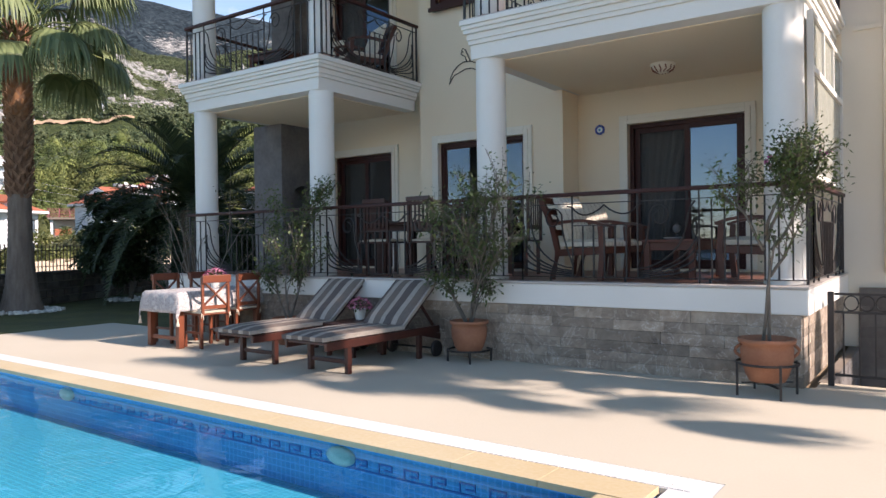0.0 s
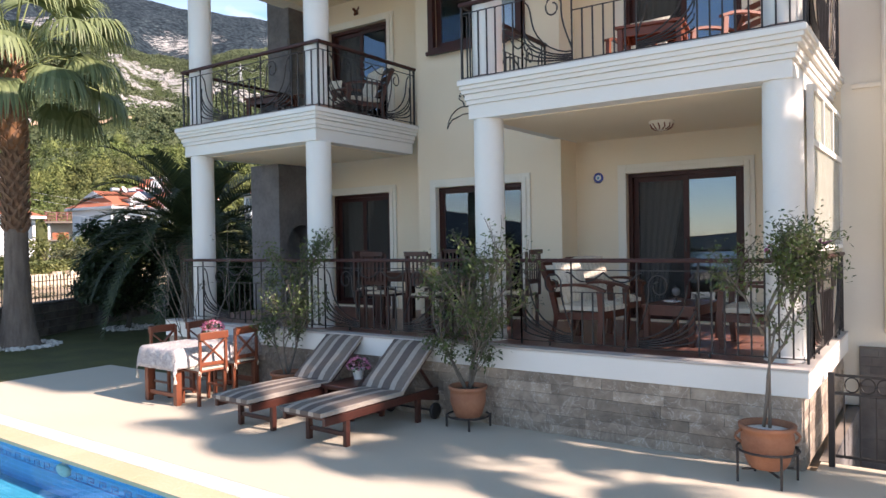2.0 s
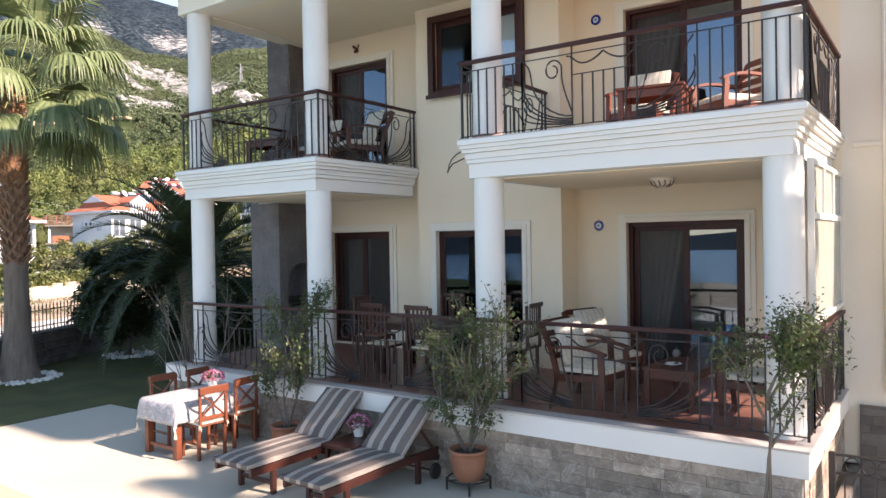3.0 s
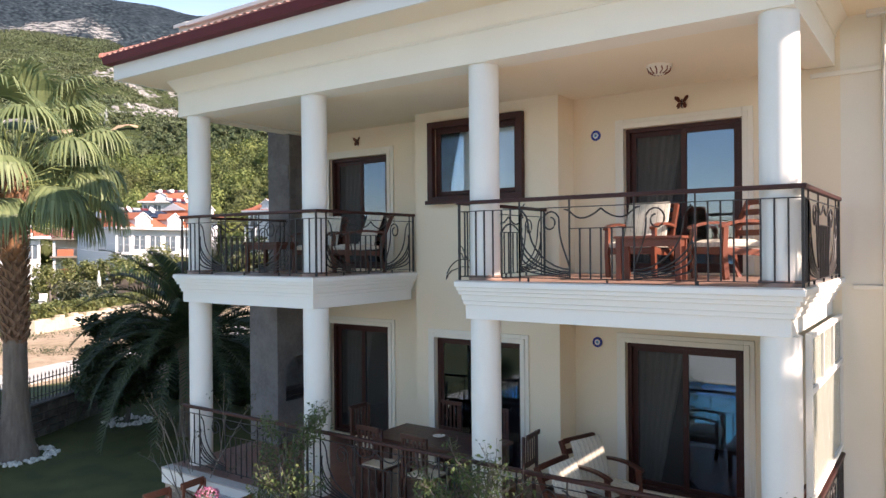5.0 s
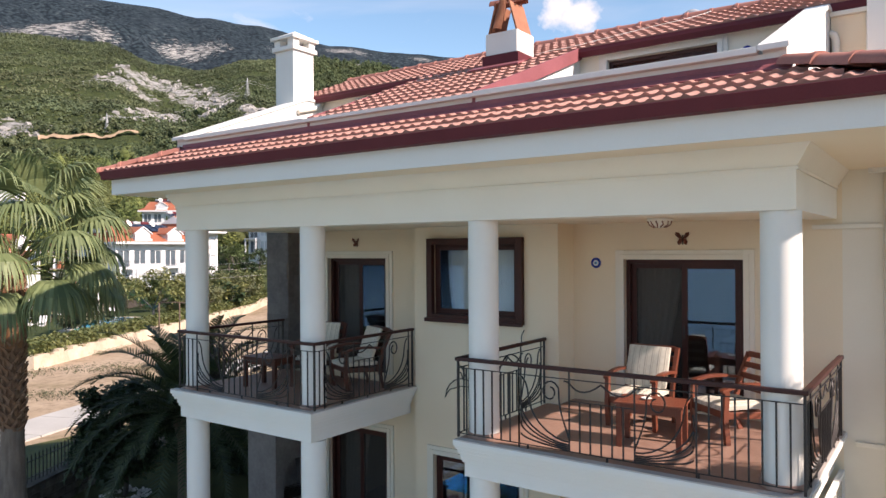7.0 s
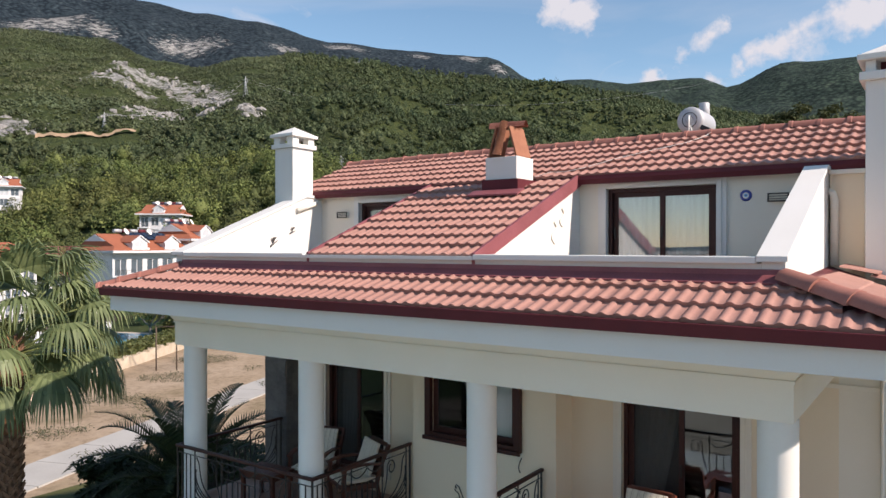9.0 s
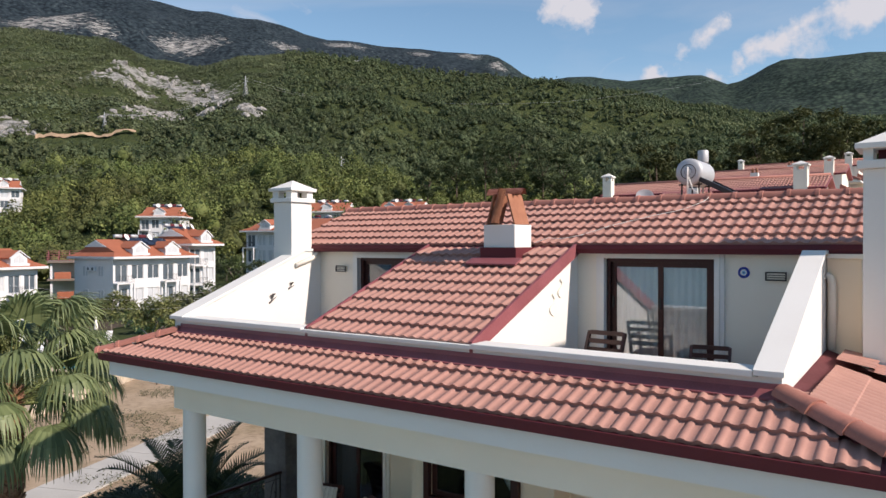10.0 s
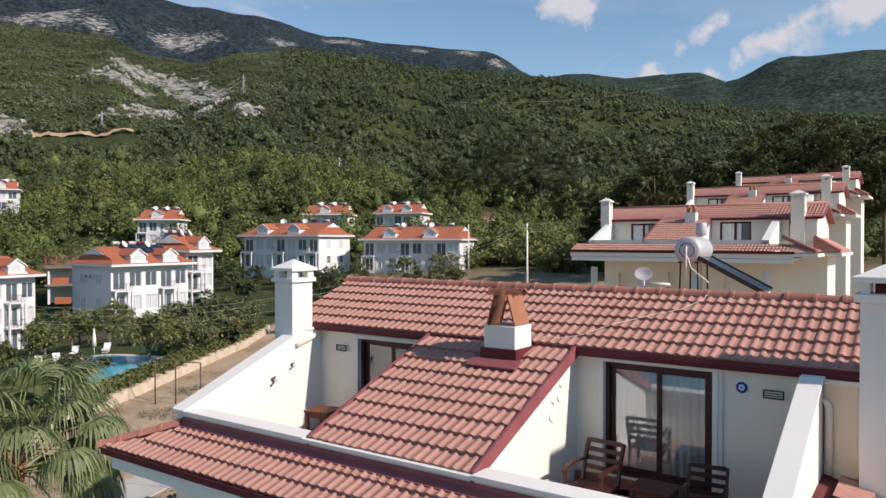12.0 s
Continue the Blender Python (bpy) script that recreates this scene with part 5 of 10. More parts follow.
def half_tile(name, a, b, r, material, parent):
    """A half-round clay tile from a to b, open below, a little wider at its foot."""
    a, b = Vector(a), Vector(b)
    d = b - a
    m = Matrix.Translation(a) @ d.to_track_quat("X", "Z").to_matrix().to_4x4()
    bm = bmesh.new()
    rows = []
    for x, k in ((0, 1.08), (d.length * 0.5, 1.0), (d.length, 0.86)):
        rows.append([bm.verts.new(m @ Vector((x, r * k * math.cos(t * math.pi / 8), r * k * math.sin(t * math.pi / 8)))) for t in range(9)])
    for p, q in zip(rows, rows[1:]):
        for i in range(8):
            bm.faces.new((p[i], q[i], q[i + 1], p[i + 1])).smooth = True
    bmesh.ops.solidify(bm, geom=bm.faces[:], thickness=0.016)
    return part(name, bm, material, parent)


half_tile("clay_pot", (-5.44, 9.40, 9.41), (-5.38, 9.52, 9.93), 0.085, "terracotta", low)
half_tile("clay_pot", (-5.30, 9.98, 9.41), (-5.36, 9.86, 9.90), 0.08, "terracotta", low)
half_tile("hood_top", (-5.68, 9.62, 9.85), (-5.12, 9.70, 9.87), 0.10, "ridge", low)


def cable(pts, label, r=0.0045, material="white"):
    bm = bmesh.new()
    tube(bm, pts, r, 5)
    return tagged(part("cable", bm, material), label, "cable")


def on_roof(x, y):
    return (x, y, UZ + (y - UY) * PITCH + 0.075)
cable([on_roof(-5.1, 9.95), on_roof(-4.95, 10.16), on_roof(-4.72, 10.12), on_roof(-4.45, 10.25), on_roof(-4.1, 10.62), on_roof(-3.6, 10.98), on_roof(-3.2, 11.22), on_roof(-2.98, 11.55), on_roof(-2.94, 11.80)], "pale loose cable lying across roof tiles")
# downpipes
def pipe(pts, label="cream painted rain downpipe", r=0.035, material="trim"):
    bm = bmesh.new()
    tube(bm, pts, r, 10)
    return setting(part("downpipe", bm, material), label, "downpipe")
pipe([(-1.04, 9.94, 7.83), (-1.04, 9.94, 8.62), (-1.06, 9.94, 8.70), (-1.11, 9.94, 8.73)], r=0.045)
pipe([(-0.72, 9.98, 7.80), (-0.72, 9.98, 8.92)], r=0.012)
pipe([(-0.52, 9.81, 0.9), (-0.52, 9.81, 7.05)])
pipe([(-9.82, 10.12, 9.0), (-9.82, 9.95, 8.86), (-9.83, 9.5, 8.72)], r=0.045)
bm = bmesh.new()
box(bm, -1.30, 4.0, 9.815, 9.859, 6.36, 6.415, 0.008)
box(bm, -0.86, 4.0, 9.815, 9.859, 3.80, 3.855, 0.008)
setting(part("trim_string_course", bm, "trim"), "cream moulded string course", "moulding")

# ---- stone cladding ----
def cladding(parent, u0, u1, z0, z1, face, axis, sign, rows, seed, lo=0.16, hi=0.46, material="stone"):
    """Rough split stones in courses, each its own depth."""
    rnd = random.Random(seed)
    cuts = [0.0]
    for r in range(rows):
        cuts.append(cuts[-1] + rnd.uniform(0.7, 1.3))
    cuts = [z0 + (z1 - z0) * c / cuts[-1] for c in cuts]
    for r in range(rows):
        u = u0 - rnd.uniform(0, lo)
        while u < u1:
            w = rnd.uniform(lo, hi)
            a, b = max(u, u0), min(u + w, u1)
            u += w
            if b - a < 0.04:
                continue
            out = rnd.uniform(0.011, 0.015)
            bm = bmesh.new()
            g = 0.0004
            zz0, zz1 = cuts[r] + g, cuts[r + 1] - g
            c = [(a + g, zz0), (b - g, zz0), (b - g, zz1), (a + g, zz1)]
            k = 0.001
            d = [(a + g + k, zz0 + k), (b - g - k, zz0 + k), (b - g - k, zz1 - k), (a + g + k, zz1 - k)]
            def P(q, o):
                w_ = face + sign * o
                return (q[0], w_, q[1]) if axis == "y" else (w_, q[0], q[1])
            low = [bm.verts.new(P(q, 0.0)) for q in c]
            top = [bm.verts.new(P(q, out + rnd.uniform(-0.003, 0.003))) for q in d]
            mid = bm.verts.new(P(((a + b) / 2 + rnd.uniform(-0.03, 0.03), (zz0 + zz1) / 2), out + rnd.uniform(0.0, 0.005)))
            for i in range(4):
                bm.faces.new((low[i], low[(i + 1) % 4], top[(i + 1) % 4], top[i]))
                bm.faces.new((top[i], top[(i + 1) % 4], mid))
            bmesh.ops.recalc_face_normals(bm, faces=bm.faces[:])
            part("stone", bm, material, parent)


base = bpy.data.objects["wall_terrace_base"]
cladding(base, T0 + 0.06, T1 - 0.06, 0.0, 0.641, 6.835, "y", -1, 6, 5, 0.25, 0.7)
cladding(base, 6.835, 9.8, 0.0, 0.641, T1 - 0.06, "x", 1, 6, 6, 0.25, 0.7)
# grey stone barbecue with an arched hearth at the terrace end, its flue clad in slate above
M["grey_stone"] = mat("grey_dressed_stone", (0.20, 0.19, 0.19), (0.11, 0.105, 0.105), rough=0.75, scale=2.2, fine=18, amount=0.6, bump=0.25, depth=0.008)
bm = bmesh.new()
box(bm, -10.33, -10.02, 8.70, 9.858, F0 - 0.012, 3.485, 0.006)
box(bm, -10.019, -9.60, 8.70, 9.858, F0 - 0.012, 1.62, 0.006)
arch = [(9.24 - 0.35 * math.cos(k * math.pi / 10), 2.06 + 0.35 * math.sin(k * math.pi / 10)) for k in range(11)]
prism(bm, [(8.70, 1.621), (8.89, 1.621), *arch, (9.59, 1.621), (9.858, 1.621), (9.858, 3.485), (8.70, 3.485)], "x", -10.019, -9.60)
barbecue = setting(part("barbecue", bm, "grey_stone"), "grey stone barbecue with an arched hearth", "barbecue")
bm = bmesh.new()
box(bm, -10.0, -9.62, 8.91, 9.57, 1.70, 1.72)
for k in range(8):
    beam(bm, (-10.0, 8.93 + k * 0.09, 1.78), (-9.62, 8.93 + k * 0.09, 1.78), 0.012, 0.012)
part("grill", bm, "iron", barbecue)
bm = bmesh.new()
box(bm, -10.54, -9.965, 9.36, 9.859, F1 - 0.02, 7.05)
slate = setting(part("wall_barbecue_chimney", bm, "mortar"), "grey slate-clad barbecue flue", "chimney")
cladding(slate, -10.54, -9.96, F1, 7.04, 9.36, "y", -1, 9, 8, 0.2, 0.58, "slate")
cladding(slate, 9.36, 9.858, F1, 6.46, -9.965, "x", 1, 7, 10, 0.2, 0.5, "slate")
# dark stone plinth of the right wing, behind the side gate
bm = bmesh.new()
box(bm, -0.81, 5.0, 9.80, 9.859, -0.95, 0.72)
plinth = setting(part("wall_plinth", bm, "mortar"), "dark stone plinth", "wall")
cladding(plinth, -0.80, 2.2, -0.9, 0.70, 9.80, "y", -1, 13, 11, 0.16, 0.4, "slate")
bm = bmesh.new()
box(bm, -0.92, -0.82, 7.24, 9.799, -0.95, -0.001)
pass_ = setting(part("wall_passage", bm, "mortar"), "dark stone wall of the sunken passage", "wall")
cladding(pass_, 7.24, 9.799, -0.9, -0.003, -0.82, "x", 1, 7, 13, 0.16, 0.4, "slate")

# ---- wrought-iron railings ----
def bez(*p, n=10):
    """Points on a Bezier curve through its end points."""
    out = []
    for i in range(n + 1):
        q, t = [Vector(v) for v in p], i / n
        while len(q) > 1:
            q = [a.lerp(b, t) for a, b in zip(q, q[1:])]
        out.append(q[0])
    return out


def scroll_lines(w, h):
    """One half of a lyre: a fan of bars from the foot at (w, 0) to the post at u = 0, and a tall volute."""
    lines = []
    for k, z in enumerate((0.16, 0.33, 0.52, 0.72)):
        lines.append(bez((w, 0.01 + 0.02 * k), (w * 0.62, 0.02 + 0.05 * z), (w * (0.10 - 0.06 * k), z * h * 0.40), (w * 0.02, z * h * 0.86), (w * 0.05, z * h), n=9))
    lines.append(bez((w, 0.10), (w * 0.78, 0.10 * h), (w * 0.16, 0.30 * h), (w * 0.10, 0.66 * h), (w * 0.30, 0.80 * h), (w * 0.06, 0.97 * h), n=11))
    stem = bez((w, 0.12), (w * 0.93, 0.35 * h), (w * 0.78, 0.55 * h), (w * 0.80, 0.82 * h), n=7)
    cx, cz, r = w * 0.63, 0.80 * h, w * 0.185
    turn = []
    for i in range(17):
        a = -0.1 + i / 16 * 2 * math.pi * 1.25
        rr = r * (1 - 0.62 * i / 16)
        turn.append(Vector((cx + rr * math.cos(a), cz + rr * math.sin(a) * 1.15)))
    lines.append(stem + turn[1:])
    return lines


def railing(name, a, b, z0, height, plan, label, ends=(True, True)):
    """A railing from a to b. plan: ('bars', metres) and ('lyre', metres) stretches in order; stretched to fit."""
    a, b = Vector((*a, z0)), Vector((*b, z0))
    d = (b - a)
    length = d.length
    d.normalize()
    rail = thing(name, label, "railing", "wrought-iron railings")
    def P(u, z):
        return a + d * u + Vector((0, 0, z))
    bm = bmesh.new()
    beam(bm, P(-0.03, height - 0.022), P(length + 0.03, height - 0.022), 0.062, 0.044, 0.012)
    part("handrail", bm, "handrail", rail, "dark red-brown painted handrail")
    top, low = height - 0.125, 0.045
    for z, nm in ((top, "top_bar"), (low, "bottom_bar")):
        bm = bmesh.new()
        beam(bm, P(0, z), P(length, z), 0.014, 0.010)
        part(nm, bm, "iron", rail)
    k = length / sum(w for _, w in plan)
    def bar(u, z_lo=low, z_hi=top, r=0.0075, nm="baluster"):
        bm = bmesh.new()
        beam(bm, P(u, z_lo), P(u, z_hi), r * 2, r * 2)
        part(nm, bm, "iron", rail)
    for u, on in ((0.0, ends[0]), (length, ends[1])):
        if on:
            bar(u, 0.0, height - 0.045, 0.012, "post")
    u = 0.0
    for kind, w in plan:
        w *= k
        if kind == "bars":
            n = max(1, round(w / 0.118))
            for i in range(1, n + 1):
                bar(u + w * i / n)
        else:
            side, h = w * 0.315, top - low
            for v in (u, u + side, u + w - side, u + w):
                bar(v, 0.0 if v in (u, u + w) else low, height - 0.045, 0.0075, "post")
            for flip in (0, 1):
                bm = bmesh.new()
                for line in scroll_lines(side, h):
                    tube(bm, [P(u + (p.x if not flip else w - p.x), low + p.y) for p in line], 0.0095, 6)
                part("scroll", bm, "iron", rail, "fan of curled iron bars")
            mid0, mid1 = u + side, u + w - side
            cross = low + h * 0.70
            bm = bmesh.new()
            beam(bm, P(mid0, cross), P(mid1, cross), 0.012, 0.010)
            part("cross_bar", bm, "iron", rail)
            n = max(2, round((mid1 - mid0) / 0.118))
            for i in range(1, n):
                bar(mid0 + (mid1 - mid0) * i / n, low, cross)
            bm = bmesh.new()
            m = (mid0 + mid1) / 2
            line = bez((mid0 - side * 0.1, low + h * 0.97), (mid0 + 0.05, low + h * 0.99), (mid0 + 0.02, low + h * 0.74), (m - 0.12, low + h * 0.82), (m, low + h * 0.97), n=9)
            tube(bm, [P(p.x, p.y) for p in line], 0.0095, 6)
            tube(bm, [P(2 * m - p.x, p.y) for p in line], 0.0095, 6)
            part("festoon", bm, "iron", rail)
        u += w
    for i in range(1, 4):
        bar(length * i / 4, -0.03, low, 0.009, "foot_stud")
    return rail


RY, RH = 7.12, 0.935
L1 = "black wrought-iron balcony railing with lyre scrolls"
LY = ("lyre", 1.95)
railing("railing", (-4.66, RY), (-0.98, RY), F1 + 0.001, RH, [("bars", 0.82), LY, ("bars", 0.95)], L1)
railing("railing", (-0.98, RY), (-0.98, 9.62), F1 + 0.001, RH, [("bars", 0.3), LY, ("bars", 0.28)], L1, (False, True))
railing("railing", (-4.66, RY), (-4.66, 9.30), F1 + 0.001, RH, [("bars", 0.25), LY, ("bars", 0.1)], L1, (False, True))
railing("railing", (-10.06, RY), (-7.03, RY), F1 + 0.001, RH, [("bars", 0.42), LY, ("bars", 0.5)], L1)
railing("railing", (-7.03, RY), (-7.03, 9.30), F1 + 0.001, RH, [("bars", 0.2), LY, ("bars", 0.1)], L1, (False, True))
railing("railing", (-10.06, RY), (-10.06, 9.30), F1 + 0.001, RH, [("bars", 0.15), LY, ("bars", 0.1)], L1, (False, True))
L0 = "black wrought-iron terrace railing with lyre scrolls"
railing("railing", (-10.06, RY), (-7.24, RY), F0 - 0.012, 0.965, [("bars", 0.4), LY, ("bars", 0.4)], L0)
railing("railing", (-7.24, RY), (-4.42, RY), F0 - 0.012, 0.965, [("bars", 0.25), LY, ("bars", 0.55)], L0, (False, False))
railing("railing", (-4.42, RY), (-0.98, RY), F0 - 0.012, 0.965, [("bars", 0.5), LY, ("bars", 0.95)], L0)
railing("railing", (-0.98, RY), (-0.98, 9.80), F0 - 0.012, 0.965, [("bars", 0.35), LY, ("bars", 0.35)], L0, (False, True))
# side gate
gate = thing("gate", "low black iron side gate with ring tops", "gate")
bm = bmesh.new()
for x in (-0.80, 0.35):
    beam(bm, (x, 7.12, 0.0), (x, 7.12, 0.84), 0.05, 0.05, 0.004)
part("gate_post", bm, "iron", gate)
bm = bmesh.new()
for z in (0.10, 0.66, 0.82):
    beam(bm, (-0.77, 7.12, z), (0.33, 7.12, z), 0.022, 0.022)
part("gate_frame", bm, "iron", gate)
for i in range(9):
    bm = bmesh.new()
    x = -0.70 + i * 0.122
    beam(bm, (x, 7.12, 0.10), (x, 7.12, 0.66), 0.012, 0.012)
    part("bar", bm, "iron", gate)
    bm = bmesh.new()
    tube(bm, [(x + 0.061 + 0.055 * math.cos(t * math.pi / 8), 7.12, 0.74 + 0.065 * math.sin(t * math.pi / 8)) for t in range(17)], 0.006, 5)
    part("ring", bm, "iron", gate)
# glazed wind screen at the terrace side, in a white frame
# screen panes: the glass's reflection put into one opaque grey-green colour
M["blind"] = mat("grey_green_pane", (0.34, 0.35, 0.30), (0.28, 0.29, 0.25), rough=0.25, scale=2, fine=12, amount=0.3, bump=0.0, stretched=(1, 9, 0.2))
screen = setting(new("window_3"), "white-framed glazed side screen of the terrace", "window")
bm = bmesh.new()
for y0, y1 in ((7.52, 7.56), (9.815, 9.855)):
    box(bm, -1.03, -0.97, y0, y1, 1.90, C0 - 0.002, 0.004)
for z0, z1 in ((1.90, 1.95), (2.92, 2.98), (C0 - 0.05, C0 - 0.002)):
    box(bm, -1.03, -0.97, 7.561, 9.814, z0, z1, 0.004)
for y in (8.28, 9.03):
    box(bm, -1.03, -0.97, y, y + 0.04, 2.981, C0 - 0.051, 0.004)
part("window_frame", bm, "white", screen)
for y0, y1, z0, z1 in ((7.56, 9.815, 1.95, 2.92), (7.56, 8.28, 2.98, C0 - 0.05), (8.32, 9.03, 2.98, C0 - 0.05), (9.07, 9.815, 2.98, C0 - 0.05)):
    bm = bmesh.new()
    box(bm, -1.003, -0.997, y0, y1, z0, z1)
    part("pane", bm, "blind", screen)
# lamps, charms, house details
def ceiling_lamp(x, y, z):
    lamp = thing("ceiling_lamp", "round cream ceiling lamp with pierced pattern", "lamp", "balcony ceiling lamps")
    bm = bmesh.new()
    lathe(bm, [(0.15, 0), (0.155, -0.02), (0.14, -0.035)], 28, Matrix.Translation((x, y, z)), cap=False)
    part("rim", bm, "trim", lamp)
    bm = bmesh.new()
    lathe(bm, [(0.14, -0.03), (0.12, -0.075), (0.07, -0.105), (0.0001, -0.115)], 28, Matrix.Translation((x, y, z)), cap=False)
    part("shade", bm, "trim", lamp)
    for i in range(12):
        bm = bmesh.new()
        a = 2 * math.pi * i / 12
        tube(bm, [Vector((x + r * math.cos(a + s), y + r * math.sin(a + s), z + zz)) for r, zz, s in ((0.139, -0.034, 0), (0.122, -0.077, 0.10), (0.072, -0.107, -0.1))], 0.008, 5)
        part("leaf_ornament", bm, "wood_red", lamp)
ceiling_lamp(-2.75, 8.6, C1 + 0.02)
ceiling_lamp(-2.79, 8.7, C0 - 0.012)


def eye_charm(x, y, z):
    c = thing("eye_charm", "round blue glass eye charm on the wall", "wall charm", "blue eye charms")
    for r, d, m_ in ((0.075, 0.014, "charm_blue"), (0.042, 0.017, "white"), (0.027, 0.02, "charm_pale"), (0.012, 0.023, "iron")):
        bm = bmesh.new()
        lathe(bm, [(r, 0), (r, d * 0.8), (r * 0.8, d)], 20, Matrix.Translation((x, y, z)) @ pose(0, 0, 0, 90, 0, 0))
        part("ring", bm, m_, c)


M["charm_blue"] = mat("cobalt_glass", (0.01, 0.03, 0.28), (0.008, 0.02, 0.2), rough=0.12, scale=6, fine=30, bump=0.0)
M["charm_pale"] = mat("pale_blue_glass", (0.2, 0.45, 0.75), (0.15, 0.4, 0.7), rough=0.12, scale=6, fine=30, bump=0.0)
eye_charm(-4.10, 9.86, 2.95)
eye_charm(-4.10, 9.86, 5.94)
eye_charm(-2.10, 10.18, 8.73)


def butterfly(x, y, z, s):
    """A flat metal butterfly: four wings and a body, tilted off the wall."""
    c = thing("butterfly_ornament", "brown metal butterfly on the wall", "ornament", "butterfly ornaments")
    for side in (-1, 1):
        for top in (1, 0):
            bm = bmesh.new()
            sh = [(0.0, 0.0), (0.45, 0.85), (0.95, 0.95), (1.0, 0.55), (0.55, 0.05)] if top else [(0.0, 0.0), (0.5, 0.0), (0.75, -0.45), (0.55, -0.9), (0.2, -0.7)]
            lo = [bm.verts.new((x + side * u * s, y - 0.008 - 0.25 * u * s, z + v * s)) for u, v in sh]
            f = bm.faces.new(lo)
            bmesh.ops.solidify(bm, geom=[f], thickness=0.004)
            part("wing", bm, "wood_red", c)
    bm = bmesh.new()
    tube(bm, [(x, y - 0.012, z - 0.8 * s), (x, y - 0.014, z + 0.5 * s)], 0.08 * s, 6)
    part("body", bm, "iron", c)
def dolphin(x, y, z):
    """A leaping dolphin bent from thin iron rod, flat on the wall."""
    t = thing("dolphin_ornament", "dark wrought-iron dolphin outline on the wall", "ornament")
    back_ = [(0.0, 0.0), (0.02, 0.10), (0.08, 0.20), (0.17, 0.275), (0.27, 0.315), (0.40, 0.31), (0.55, 0.25), (0.66, 0.15), (0.72, 0.05)]
    belly = [(0.0, 0.0), (0.035, 0.07), (0.10, 0.135), (0.20, 0.165), (0.30, 0.20), (0.42, 0.20), (0.54, 0.14), (0.63, 0.07), (0.72, 0.05)]
    fin = [(0.33, 0.315), (0.30, 0.40), (0.26, 0.42), (0.225, 0.45), (0.24, 0.48), (0.27, 0.47), (0.235, 0.50), (0.26, 0.53), (0.31, 0.50), (0.40, 0.31)]
    for name, line in (("back_rod", back_), ("belly_rod", belly), ("fin_rod", fin)):
        bm = bmesh.new()
        tube(bm, [(x + u, y - 0.012, z + v) for u, v in line], 0.008, 6)
        part(name, bm, "iron", t)
    return t
dolphin(-6.40, 9.34, 3.84)
butterfly(-2.86, 9.86, 6.27, 0.095)
butterfly(-8.72, 9.86, 6.28, 0.085)


def wall_lamp(x, y, z):
    c = thing("wall_lamp", "dark slatted wall lamp beside the attic door", "lamp", "attic wall lamps")
    bm = bmesh.new()
    box(bm, x, x + 0.24, y - 0.05, y - 0.001, z, z + 0.10, 0.01)
    part("body", bm, "trim", c)
    bm = bmesh.new()
    leaf_frame(bm, x - 0.008, x + 0.248, z - 0.008, z + 0.108, y - 0.07, y - 0.051, 0.018)
    part("frame", bm, "iron", c)
    for i in range(2):
        bm = bmesh.new()
        box(bm, x + 0.012, x + 0.228, y - 0.066, y - 0.052, z + 0.03 + 0.03 * i, z + 0.038 + 0.03 * i)
        part("slat", bm, "iron", c)
wall_lamp(-1.82, 10.18, 8.64)
wall_lamp(-9.40, 10.18, 8.6)
# swan-neck lantern bracket beside the balcony
br = thing("wall_bracket", "thin curled iron wall bracket", "bracket")
bm = bmesh.new()
tube(bm, bez((-5.02, 9.33, 4.45), (-5.0, 9.0, 4.75), (-5.0, 8.75, 4.75), (-5.0, 8.55, 4.35), n=12), 0.012, 6)
part("arm", bm, "iron", br)
bm = bmesh.new()
tube(bm, [(-5.0, 9.3 - 0.05 * math.cos(t * 0.7), 4.85 + 0.12 * math.sin(t * 0.35)) for t in range(12)], 0.009, 6)
part("curl", bm, "iron", br)
for x, y, z in ((-5.55, 9.335, 3.22),):
    fl = thing("flood_light", "small dark outdoor spotlight on the wall", "lamp")
    bm = bmesh.new()
    lathe(bm, [(0.035, 0), (0.05, 0.05), (0.055, 0.10), (0.048, 0.10)], 14, Matrix.Translation((x, y, z)) @ pose(0, 0, 0, 100, 0, 20))
    part("body", bm, "iron", fl)

# small wall lamp over the kitchen window
sc_ = thing("wall_sconce", "small brown wall lamp above a window", "lamp", at=pose(-6.3, 9.86, 3.27))
bm = bmesh.new()
box(bm, -0.05, 0.05, -0.03, 0.0, -0.05, 0.05, 0.006)
part("mount", bm, "brown", sc_)
bm = bmesh.new()
lathe(bm, [(0.055, -0.03), (0.06, 0.0), (0.05, 0.04), (0.02, 0.05)], 14, Matrix.Translation((0, -0.085, 0)))
part("shade", bm, "slate", sc_)

